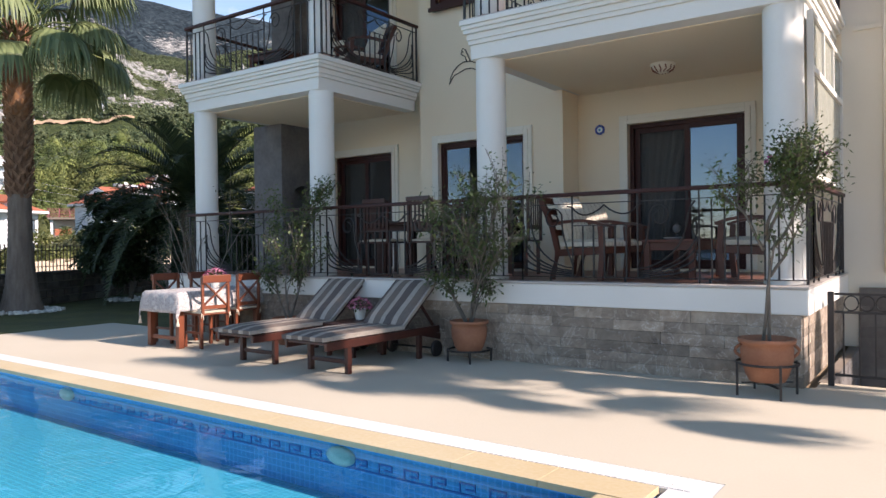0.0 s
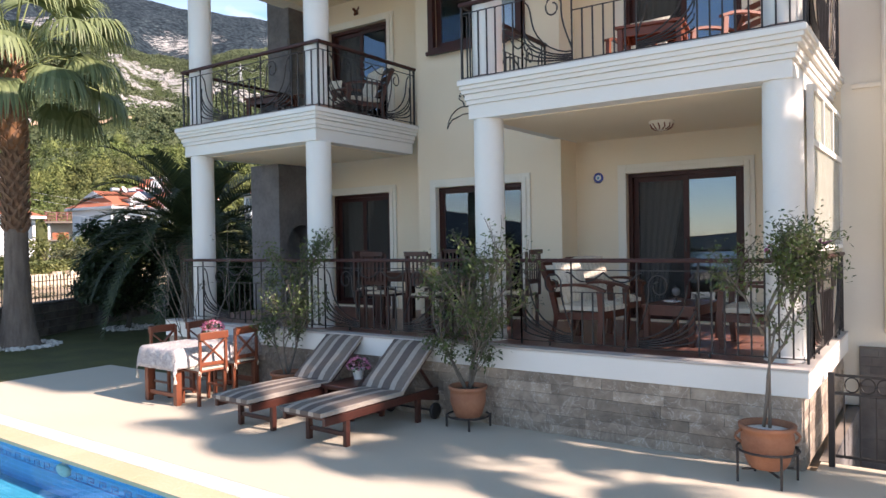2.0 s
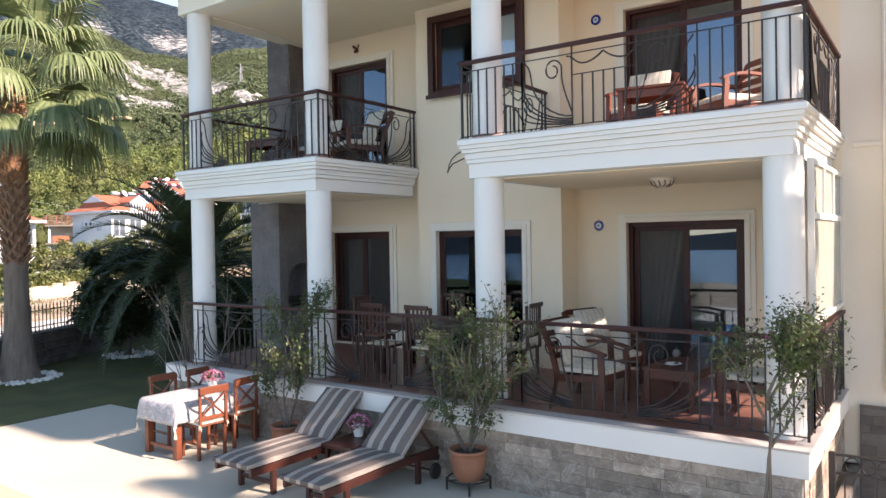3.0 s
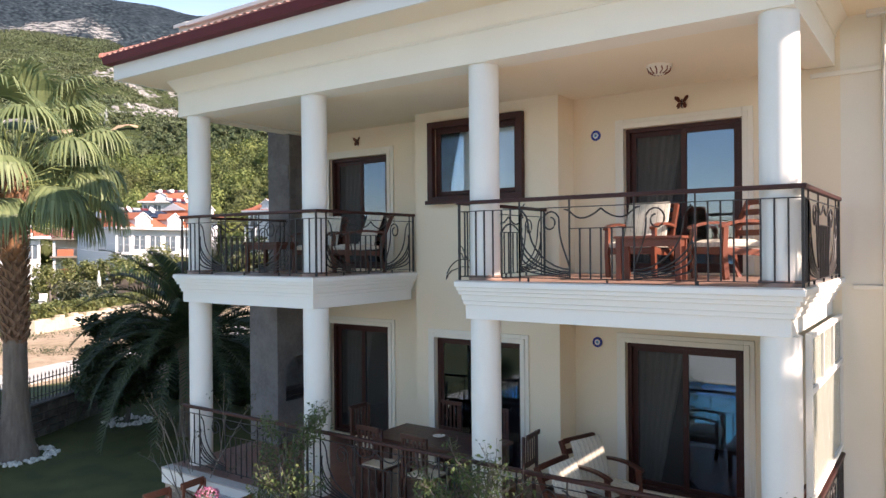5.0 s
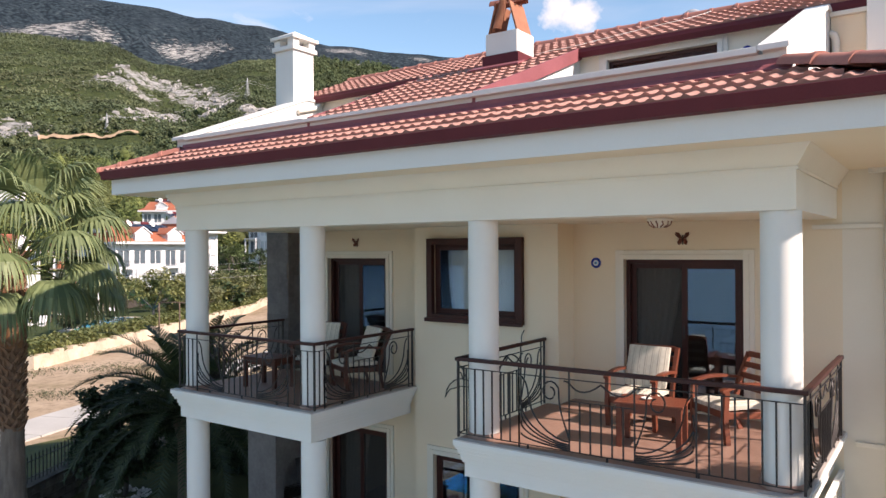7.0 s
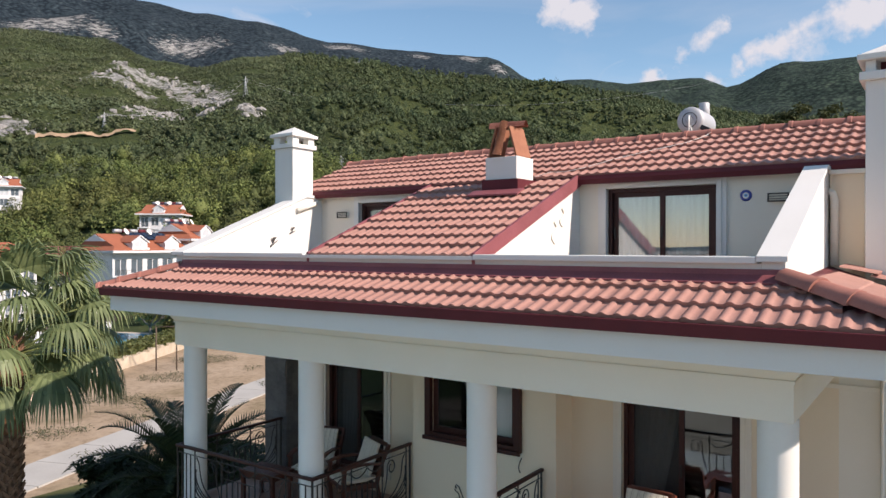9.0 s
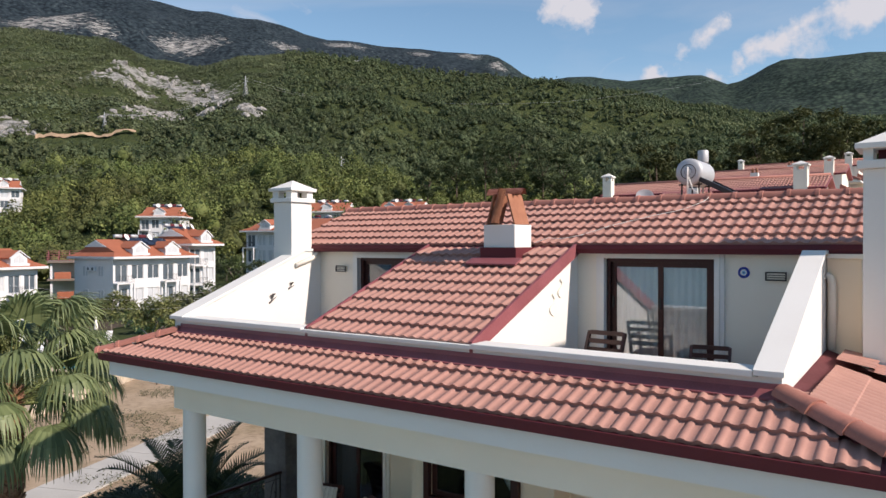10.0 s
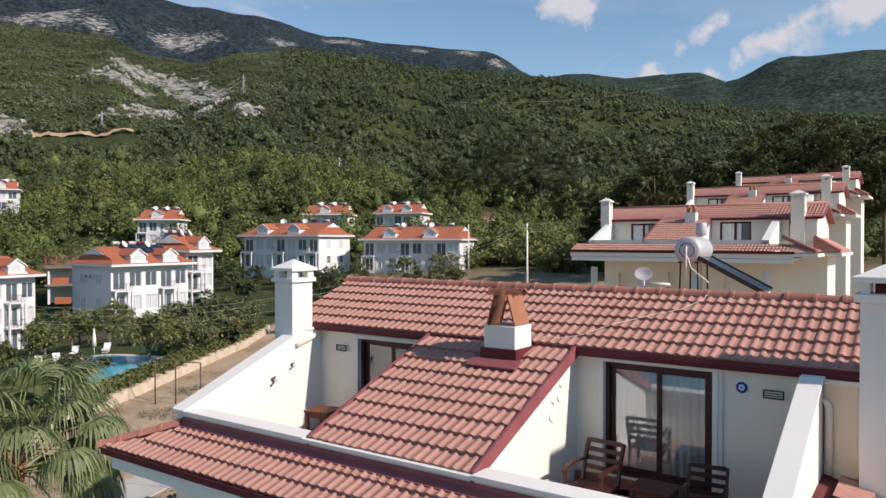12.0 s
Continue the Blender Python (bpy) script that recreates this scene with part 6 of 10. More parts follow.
# ---- furniture ----
def stripe_mat(name, cols, widths, axis="X", rough=0.9):
    """Woven cloth with stripes across one local axis; widths in metres, repeated."""
    m = bpy.data.materials.new(name)
    m.use_nodes = True
    n, l = m.node_tree.nodes, m.node_tree.links
    b = n["Principled BSDF"]
    b.inputs["Roughness"].default_value = rough
    tc, sep = n.new("ShaderNodeTexCoord"), n.new("ShaderNodeSeparateXYZ")
    l.new(tc.outputs["Object"], sep.inputs[0])
    total = sum(widths)
    wrap = n.new("ShaderNodeMath")
    wrap.operation = "WRAP"
    wrap.inputs[1].default_value, wrap.inputs[2].default_value = total, 0
    l.new(sep.outputs[axis], wrap.inputs[0])
    div = n.new("ShaderNodeMath")
    div.operation = "DIVIDE"
    div.inputs[1].default_value = total
    l.new(wrap.outputs[0], div.inputs[0])
    r = n.new("ShaderNodeValToRGB")
    r.color_ramp.interpolation = "CONSTANT"
    while len(r.color_ramp.elements) < len(cols):
        r.color_ramp.elements.new(0.5)
    p = 0
    for e, c, w in zip(r.color_ramp.elements, cols, widths):
        e.position, e.color = p, (*c, 1)
        p += w / total
    l.new(div.outputs[0], r.inputs["Fac"])
    ns, mx, bp = n.new("ShaderNodeTexNoise"), n.new("ShaderNodeMixRGB"), n.new("ShaderNodeBump")
    ns.inputs["Scale"].default_value, ns.inputs["Detail"].default_value = 25, 6
    mx.blend_type, mx.inputs[0].default_value = "MULTIPLY", 0.35
    l.new(tc.outputs["Object"], ns.inputs["Vector"]), l.new(r.outputs[0], mx.inputs[1]), l.new(ns.outputs["Fac"], mx.inputs[2])
    l.new(mx.outputs[0], b.inputs["Base Color"])
    bp.inputs["Strength"].default_value, bp.inputs["Distance"].default_value = 0.3, 0.006
    l.new(ns.outputs["Fac"], bp.inputs["Height"]), l.new(bp.outputs[0], b.inputs["Normal"])
    return m


TAUPE, SAND = (0.135, 0.105, 0.092), (0.42, 0.36, 0.305)
M["lounge_cloth"] = stripe_mat("taupe_striped_canvas", [TAUPE, SAND, (0.19, 0.15, 0.125), SAND], [0.115, 0.075, 0.10, 0.06])
M["seat_cloth"] = stripe_mat("cream_ticking", [(0.74, 0.69, 0.58), (0.32, 0.27, 0.2), (0.74, 0.69, 0.58), (0.45, 0.38, 0.28)], [0.055, 0.006, 0.018, 0.004])
M["seat_plain"] = mat("cream_cushion", (0.66, 0.58, 0.46), (0.5, 0.42, 0.32), rough=0.95, scale=6, fine=80)


def cushion(bm, x0, x1, y0, y1, z0, z1, m=None, r=0.03, seed=0):
    """A stuffed pad: rounded edges and a slightly uneven top."""
    sub = bmesh.new()
    nx, ny = 9, 9
    top, low = [], []
    for j in range(ny):
        for i in range(nx):
            u, v = i / (nx - 1), j / (ny - 1)
            e = min(1, 6 * min(u, 1 - u)) * min(1, 6 * min(v, 1 - v))
            bulge = (z1 - z0) * (0.62 + 0.38 * e ** 0.5) + 0.006 * noise.noise(Vector((u * 3 + seed, v * 3, seed)))
            inset = r * 0.4 * (1 - e)
            x, y = x0 + (x1 - x0) * u, y0 + (y1 - y0) * v
            top.append(sub.verts.new((x, y, z0 + bulge)))
            low.append(sub.verts.new((x + (inset if u < 0.5 else -inset) * 0.5, y, z0 + (z1 - z0) * 0.12 * (1 - e))))
    for j in range(ny - 1):
        for i in range(nx - 1):
            a = j * nx + i
            for grid, order in ((top, 1), (low, -1)):
                q = [grid[a], grid[a + 1], grid[a + nx + 1], grid[a + nx]][::order]
                sub.faces.new(q).smooth = True
    ring = [i for i in range(nx)] + [j * nx + nx - 1 for j in range(1, ny)] + [(ny - 1) * nx + i for i in range(nx - 2, -1, -1)] + [j * nx for j in range(ny - 2, 0, -1)]
    for a, b in zip(ring, ring[1:] + ring[:1]):
        sub.faces.new((low[a], low[b], top[b], top[a])).smooth = True
    merge(bm, sub, m)


def sun_lounger(at):
    """A wooden lounger, foot towards -y, backrest raised, with a striped pad and two wheels at the head."""
    t = thing("sun_lounger", "dark wooden sun lounger with taupe striped cushion", "sun lounger", "poolside sun loungers", at)
    W, L, H = 0.62, 1.95, 0.355
    hinge = 1.18
    for x in (-W / 2 + 0.02, W / 2 - 0.02):
        bm = bmesh.new()
        box(bm, x - 0.02, x + 0.02, 0, L - 0.12, H - 0.085, H, 0.008)
        part("side_rail", bm, "dark_wood", t)
    for i in range(9):
        bm = bmesh.new()
        y = 0.01 + i * 0.135
        box(bm, -W / 2 + 0.04, W / 2 - 0.04, y, y + 0.085, H - 0.03, H - 0.005, 0.004)
        part("slat", bm, "dark_wood", t)
    for y in (0.30, 1.45):
        for x in (-W / 2 + 0.035, W / 2 - 0.035):
            bm = bmesh.new()
            box(bm, x - 0.025, x + 0.025, y, y + 0.06, 0.0, H - 0.01, 0.006)
            part("leg", bm, "dark_wood", t)
    bm = bmesh.new()
    box(bm, -W / 2 + 0.06, W / 2 - 0.06, 0.315, 0.345, 0.10, 0.145, 0.005)
    part("stretcher", bm, "dark_wood", t)
    for x in (-W / 2 - 0.03, W / 2 + 0.03):
        bm = bmesh.new()
        lathe(bm, [(0.02, -0.02), (0.085, -0.02), (0.095, -0.012), (0.095, 0.012), (0.085, 0.02), (0.02, 0.02)], 22, Matrix.Translation((x, 1.72, 0.095)) @ pose(0, 0, 0, 0, 90, 0))
        part("wheel", bm, "iron", t, "dark round wheel")
    bm = bmesh.new()
    tube(bm, [(-W / 2 - 0.03, 1.72, 0.095), (W / 2 + 0.03, 1.72, 0.095)], 0.012, 8)
    part("axle", bm, "iron", t)
    for x in (-W / 2 + 0.02, W / 2 - 0.02):
        bm = bmesh.new()
        beam(bm, (x, 1.50, H - 0.06), (x, 1.85, 0.22), 0.04, 0.07, 0.008)
        part("wheel_arm", bm, "dark_wood", t)
    ang = 38
    mb = Matrix.Translation((0, hinge, H)) @ pose(0, 0, 0, ang, 0, 0)
    bm = bmesh.new()
    box(bm, -W / 2 + 0.03, W / 2 - 0.03, 0.0, 0.74, -0.03, 0.0, 0.006, mb)
    part("backrest", bm, "dark_wood", t)
    for x in (-W / 2 + 0.06, W / 2 - 0.06):
        bm = bmesh.new()
        beam(bm, mb @ Vector((x, 0.45, -0.03)), (x, hinge + 0.62, H - 0.03), 0.025, 0.03, 0.004)
        part("prop", bm, "dark_wood", t)
    bm = bmesh.new()
    cushion(bm, -W / 2, W / 2, -0.04, hinge + 0.02, H + 0.001, H + 0.085, None, 0.03, 1)
    part("mattress", bm, "lounge_cloth", t, "taupe and sand striped pad", smooth=60)
    bm = bmesh.new()
    cushion(bm, -W / 2, W / 2, 0.0, 0.76, 0.004, 0.085, mb @ Matrix.Translation((0, 0.03, 0)), 0.03, 2)
    part("back_pad", bm, "lounge_cloth", t, "taupe and sand striped pad", smooth=60)
    return t


first = sun_lounger(pose(-5.24, 4.99, 0.0, 0, 0, -2))
copy_thing(first, pose(-6.36, 5.02, 0.0, 0, 0, -1))

# side table between the loungers
st = thing("side_table", "low dark wooden side table between loungers", "side table", at=pose(-5.80, 6.35, 0))
bm = bmesh.new()
box(bm, -0.24, 0.24, -0.3, 0.3, 0.35, 0.40, 0.012)
part("tabletop", bm, "dark_wood", st)
for x in (-0.19, 0.19):
    for y in (-0.24, 0.24):
        bm = bmesh.new()
        box(bm, x - 0.025, x + 0.025, y - 0.025, y + 0.025, 0, 0.349, 0.005)
        part("leg", bm, "dark_wood", st)
bm = bmesh.new()
box(bm, -0.22, 0.22, -0.27, 0.27, 0.12, 0.15, 0.006)
part("shelf", bm, "dark_wood", st)


def x_chair(at, label):
    """A dining chair with a crossed back and a tied seat pad; it faces -x in its own frame."""
    t = thing("dining_chair", label, "chair", "poolside dining chairs", at)
    for x, y, h in ((-0.19, -0.19, 0.43), (-0.19, 0.19, 0.43), (0.19, -0.19, 0.43), (0.19, 0.19, 0.43)):
        bm = bmesh.new()
        beam(bm, (x, y, 0), (x * 0.98, y, h), 0.04, 0.04, 0.006)
        part("leg", bm, "wood_red", t)
    for y in (-0.19, 0.19):
        bm = bmesh.new()
        beam(bm, (0.186, y, 0.43), (0.27, y, 0.93), 0.035, 0.035, 0.006)
        part("back_post", bm, "wood_red", t)
    bm = bmesh.new()
    box(bm, -0.215, 0.215, -0.215, 0.215, 0.431, 0.452, 0.01)
    part("seat", bm, "wood_red", t)
    bm = bmesh.new()
    beam(bm, (0.262, -0.21, 0.90), (0.262, 0.21, 0.90), 0.028, 0.10, 0.01)
    part("top_rail", bm, "wood_red", t)
    bm = bmesh.new()
    beam(bm, (0.20, -0.19, 0.53), (0.20, 0.19, 0.53), 0.022, 0.05, 0.006)
    part("lower_rail", bm, "wood_red", t)
    for s in (-1, 1):
        bm = bmesh.new()
        pts = [(0.205 + 0.05 * k / 6, s * (-0.17 + 0.34 * k / 6) , 0.55 + 0.30 * k / 6) for k in range(7)]
        sweep(bm, pts, 0.036, 0.016)
        part("cross_slat", bm, "wood_red", t)
    for y in (-0.19, 0.19):
        bm = bmesh.new()
        beam(bm, (-0.19, y, 0.20), (0.19, y, 0.20), 0.022, 0.03, 0.004)
        part("stretcher", bm, "wood_red", t)
    bm = bmesh.new()
    cushion(bm, -0.205, 0.205, -0.205, 0.205, 0.453, 0.49, None, 0.03, 4)
    part("seat_pad", bm, "seat_plain", t, "cream tied seat pad", smooth=60)
    bm = bmesh.new()
    for y in (-0.2, 0.2):
        tube(bm, [(0.2, y, 0.47), (0.235, y * 1.05, 0.46), (0.24, y * 1.1, 0.40)], 0.006, 5)
        tube(bm, [(0.2, y, 0.47), (0.245, y * 1.0, 0.45), (0.25, y * 0.95, 0.38)], 0.006, 5)
    part("tie", bm, "seat_plain", t)
    return t


TX, TY = -8.42, 6.18
tb = thing("dining_table", "reddish wooden garden dining table", "table", at=pose(TX, TY, 0, 0, 0, -2))
for x in (-0.33, 0.33):
    for y in (-0.62, 0.62):
        bm = bmesh.new()
        box(bm, x - 0.04, x + 0.04, y - 0.04, y + 0.04, 0, 0.70, 0.008)
        part("leg", bm, "wood_red", tb)
bm = bmesh.new()
box(bm, -0.40, 0.40, -0.68, 0.68, 0.701, 0.73, 0.008)
part("tabletop", bm, "wood_red", tb)
for y in (-0.62, 0.62):
    bm = bmesh.new()
    box(bm, -0.29, 0.29, y - 0.015, y + 0.015, 0.10, 0.15, 0.004)
    part("stretcher", bm, "wood_red", tb)
    bm = bmesh.new()
    box(bm, -0.29, 0.29, y - 0.012, y + 0.012, 0.62, 0.70, 0.004)
    part("apron", bm, "wood_red", tb)


def cloth_print():
    m = bpy.data.materials.new("printed_cloth")
    m.use_nodes = True
    n, l = m.node_tree.nodes, m.node_tree.links
    b = n["Principled BSDF"]
    b.inputs["Roughness"].default_value = 0.9
    tc, v, r = n.new("ShaderNodeTexCoord"), n.new("ShaderNodeTexNoise"), n.new("ShaderNodeValToRGB")
    v.inputs["Scale"].default_value, v.inputs["Detail"].default_value, v.inputs["Distortion"].default_value = 11, 3, 2.2
    stops = [(0.0, (0.50, 0.47, 0.45)), (0.42, (0.52, 0.49, 0.47)), (0.47, (0.17, 0.15, 0.17)), (0.51, (0.52, 0.49, 0.46)), (0.58, (0.24, 0.22, 0.24)), (0.64, (0.52, 0.49, 0.46))]
    while len(r.color_ramp.elements) < len(stops):
        r.color_ramp.elements.new(0.5)
    for e, (p, c) in zip(r.color_ramp.elements, stops):
        e.position, e.color = p, (*c, 1)
    l.new(tc.outputs["Object"], v.inputs["Vector"]), l.new(v.outputs["Fac"], r.inputs["Fac"]), l.new(r.outputs[0], b.inputs["Base Color"])
    return m


M["cloth"] = cloth_print()
bm = bmesh.new()
n = 40
grid = {}
for j in range(n + 1):
    for i in range(n + 1):
        u, v = -0.66 + 1.32 * i / n, -0.96 + 1.92 * j / n
        ex, ey = max(0, abs(u) - 0.405), max(0, abs(v) - 0.685)
        x = max(-0.405, min(0.405, u)) + math.copysign(min(ex, 0.012) + ex * 0.10, u)
        y = max(-0.685, min(0.685, v)) + math.copysign(min(ey, 0.012) + ey * 0.10, v)
        fall = max(ex, ey) + 0.35 * min(ex, ey)
        wave = 0.018 * math.sin(14 * (u if ey > ex else v)) * min(1, fall / 0.1)
        if ex > ey:
            x += math.copysign(wave, u)
        elif ey > 0:
            y += math.copysign(wave, v)
        grid[i, j] = bm.verts.new((x, y, 0.738 - fall * 0.98))
for j in range(n):
    for i in range(n):
        bm.faces.new((grid[i, j], grid[i + 1, j], grid[i + 1, j + 1], grid[i, j + 1])).smooth = True
tc = part("tablecloth", bm, "cloth", smooth=70)
tc.matrix_world = pose(TX, TY, 0, 0, 0, -2)
for sx in (-1, 1):
    for sy in (-1, 1):
        bm = bmesh.new()
        x, y = sx * 0.44, sy * 0.72
        lathe(bm, [(0.012, 0.40), (0.014, 0.39), (0.008, 0.375), (0.022, 0.33), (0.024, 0.30), (0.001, 0.30)], 10, Matrix.Translation((x, y, 0)))
        part("tassel", bm, "seat_plain", tc)
sol = tc.modifiers.new("thickness", "SOLIDIFY")
sol.thickness = 0.003
tagged(tc, "white tablecloth with grey print and tassels on a garden table", "tablecloth")
lab = "reddish wooden cross-back dining chair with a cream pad"
ch = x_chair(pose(-7.99, 5.86, 0, 0, 0, -4), lab)
copy_thing(ch, pose(-8.10, 6.46, 0, 0, 0, 3))
copy_thing(ch, pose(-8.82, 5.98, 0, 0, 0, 178))
copy_thing(ch, pose(-8.80, 6.58, 0, 0, 0, 184))


def armchair(at, label, cloth="seat_cloth", slats=True, wood="wood"):
    """A wooden armchair with bowed arms, a slatted raked back and loose pads; it faces -y."""
    t = thing("armchair", label, "armchair", "balcony armchairs", at)
    W, D = 0.60, 0.58
    for x in (-W / 2, W / 2):
        bm = bmesh.new()
        sweep(bm, [(x, -D / 2 + 0.02, 0.0), (x, -D / 2 - 0.01, 0.30), (x, -D / 2 + 0.01, 0.60)], 0.05, 0.06)
        part("front_leg", bm, wood, t)
        bm = bmesh.new()
        sweep(bm, [(x, D / 2 + 0.06, 0.0), (x, D / 2 - 0.02, 0.32), (x, D / 2 + 0.05, 0.60), (x, D / 2 + 0.20, 0.92)], 0.045, 0.06)
        part("back_leg", bm, wood, t)
        bm = bmesh.new()
        arm = bez((x, -D / 2 - 0.05, 0.60), (x * 1.04, -D / 6, 0.70), (x * 1.04, D / 4, 0.66), (x, D / 2 + 0.08, 0.63), n=6)
        sweep(bm, arm, 0.07, 0.032)
        part("arm", bm, wood, t)
        bm = bmesh.new()
        beam(bm, (x, -D / 2, 0.33), (x, D / 2, 0.30), 0.03, 0.08, 0.006)
        part("seat_rail", bm, wood, t)
    bm = bmesh.new()
    box(bm, -W / 2 + 0.02, W / 2 - 0.02, -D / 2 - 0.015, -D / 2 + 0.015, 0.29, 0.37, 0.006)
    part("front_rail", bm, wood, t)
    for i in range(5):
        bm = bmesh.new()
        y = -D / 2 + 0.03 + i * 0.115
        box(bm, -W / 2 + 0.02, W / 2 - 0.02, y, y + 0.07, 0.335 - i * 0.006, 0.355 - i * 0.006, 0.003)
        part("seat_slat", bm, wood, t)
    for i in range(4):
        bm = bmesh.new()
        z = 0.50 + i * 0.125
        y = D / 2 + 0.03 + (z - 0.5) * 0.36
        box(bm, -W / 2 + 0.02, W / 2 - 0.02, y, y + 0.022, z, z + 0.07, 0.004)
        part("back_slat", bm, wood, t)
    if cloth:
        bm = bmesh.new()
        cushion(bm, -W / 2 + 0.03, W / 2 - 0.03, -D / 2 - 0.02, D / 2 - 0.03, 0.362, 0.46, None, 0.03, 3)
        part("seat_pad", bm, cloth, t, "cream ticking-striped pad", smooth=60)
        bm = bmesh.new()
        cushion(bm, -W / 2 + 0.03, W / 2 - 0.03, 0.0, 0.52, 0.0, 0.085, Matrix.Translation((0, D / 2 - 0.10, 0.44)) @ pose(0, 0, 0, 70, 0, 0), 0.03, 5)
        part("back_pad", bm, cloth, t, "cream ticking-striped pad", smooth=60)
    return t


def low_table(at, w, d, h, label, wood="wood"):
    t = thing("coffee_table", label, "table", "", at)
    for i in range(5):
        bm = bmesh.new()
        y = -d / 2 + i * d / 5
        box(bm, -w / 2, w / 2, y + 0.003, y + d / 5 - 0.003, h - 0.03, h, 0.004)
        part("top_plank", bm, wood, t)
    for x in (-w / 2 + 0.05, w / 2 - 0.05):
        for y in (-d / 2 + 0.05, d / 2 - 0.05):
            bm = bmesh.new()
            box(bm, x - 0.03, x + 0.03, y - 0.03, y + 0.03, 0.0, h - 0.031, 0.006)
            part("leg", bm, wood, t)
    for y in (-d / 2 + 0.05, d / 2 - 0.05):
        bm = bmesh.new()
        box(bm, -w / 2 + 0.08, w / 2 - 0.08, y - 0.012, y + 0.012, h - 0.12, h - 0.031, 0.004)
        part("apron", bm, wood, t)
    for x in (-w / 2 + 0.05, w / 2 - 0.05):
        bm = bmesh.new()
        box(bm, x - 0.012, x + 0.012, -d / 2 + 0.08, d / 2 - 0.08, h - 0.12, h - 0.031, 0.004)
        part("apron", bm, wood, t)
    return t


Z0, Z1 = F0 - 0.012, F1
cl = "dark wooden armchair with cream striped cushions"
# upper right balcony
a1 = armchair(pose(-3.10, 8.86, Z1, 0, 0, -3), "reddish wooden armchair with cream striped cushions", wood="wood_mid")
a2 = armchair(pose(-2.02, 8.86, Z1, 0, 0, -40), "dark slat-back wooden armchair with a cream striped seat pad", wood="wood_mid")
for o in list(a2.children):
    if o.name.startswith("back_pad"):
        bpy.data.objects.remove(o)
low_table(pose(-2.66, 8.02, Z1, 0, 0, 8), 0.74, 0.50, 0.50, "reddish wooden slatted coffee table on the balcony", "wood_mid")
# upper left balcony
a3 = armchair(pose(-8.72, 8.85, Z1, 0, 0, 15), cl)
copy_thing(a3, pose(-7.75, 8.75, Z1, 0, 0, -25))
low_table(pose(-8.95, 8.0, Z1, 0, 0, 3), 0.75, 0.5, 0.50, "dark wooden coffee table on the balcony")
# ground terrace seating
copy_thing(a3, pose(-3.30, 7.66, Z0, 0, 0, 84))
copy_thing(a3, pose(-3.52, 8.72, Z0, 0, 0, 72))
copy_thing(a3, pose(-1.62, 8.08, Z0, 0, 0, -88))
low_table(pose(-2.40, 8.16, Z0, 0, 0, -4), 0.60, 0.95, 0.44, "dark wooden coffee table on the terrace")


def slat_chair(at, label):
    """A tall slat-back dining chair facing -y, with a pale seat pad."""
    t = thing("dining_chair", label, "chair", "terrace dining chairs", at)
    for x in (-0.2, 0.2):
        bm = bmesh.new()
        box(bm, x - 0.02, x + 0.02, -0.22, -0.18, 0, 0.44, 0.004)
        part("leg", bm, "dark_wood", t)
        bm = bmesh.new()
        beam(bm, (x, 0.2, 0), (x, 0.19, 0.45), 0.04, 0.04, 0.004)
        beam(bm, (x, 0.19, 0.45), (x, 0.28, 1.02), 0.036, 0.036, 0.004)
        part("back_leg", bm, "dark_wood", t)
    bm = bmesh.new()
    box(bm, -0.22, 0.22, -0.22, 0.21, 0.441, 0.465, 0.006)
    part("seat", bm, "dark_wood", t)
    for z in (0.99, 0.60):
        bm = bmesh.new()
        y = 0.195 + (z - 0.45) * 0.158
        box(bm, -0.2, 0.2, y - 0.012, y + 0.012, z, z + 0.06, 0.005)
        part("rail", bm, "dark_wood", t)
    for i in range(5):
        bm = bmesh.new()
        x = -0.14 + i * 0.07
        beam(bm, (x, 0.222, 0.64), (x, 0.283, 1.0), 0.03, 0.012, 0.002)
        part("slat", bm, "dark_wood", t)
    bm = bmesh.new()
    cushion(bm, -0.2, 0.2, -0.2, 0.18, 0.466, 0.505, None, 0.03, 8)
    part("seat_pad", bm, "seat_plain", t, "cream seat pad", smooth=60)
    return t


big = thing("dining_table", "dark wooden terrace dining table", "table", at=pose(-5.85, 8.35, Z0))
for i in range(6):
    bm = bmesh.new()
    box(bm, -0.95, 0.95, -0.45 + i * 0.15 + 0.002, -0.45 + (i + 1) * 0.15 - 0.002, 0.71, 0.745, 0.004)
    part("top_plank", bm, "dark_wood", big)
for x in (-0.85, 0.85):
    for y in (-0.37, 0.37):
        bm = bmesh.new()
        box(bm, x - 0.04, x + 0.04, y - 0.04, y + 0.04, 0, 0.709, 0.006)
        part("leg", bm, "dark_wood", big)
bm = bmesh.new()
for y in (-0.36, 0.36):
    box(bm, -0.81, 0.81, y - 0.012, y + 0.012, 0.61, 0.709, 0.004)
part("apron", bm, "dark_wood", big)
cd = "dark slat-back dining chair with a cream seat pad"
sc = slat_chair(pose(-6.35, 7.66, Z0, 0, 0, 180), cd)
for x, y, r in ((-5.55, 7.62, 176), (-6.3, 9.02, 0), (-5.45, 9.0, 4), (-7.12, 8.35, 90), (-4.62, 8.3, -86)):
    copy_thing(sc, pose(x, y, Z0, 0, 0, r))
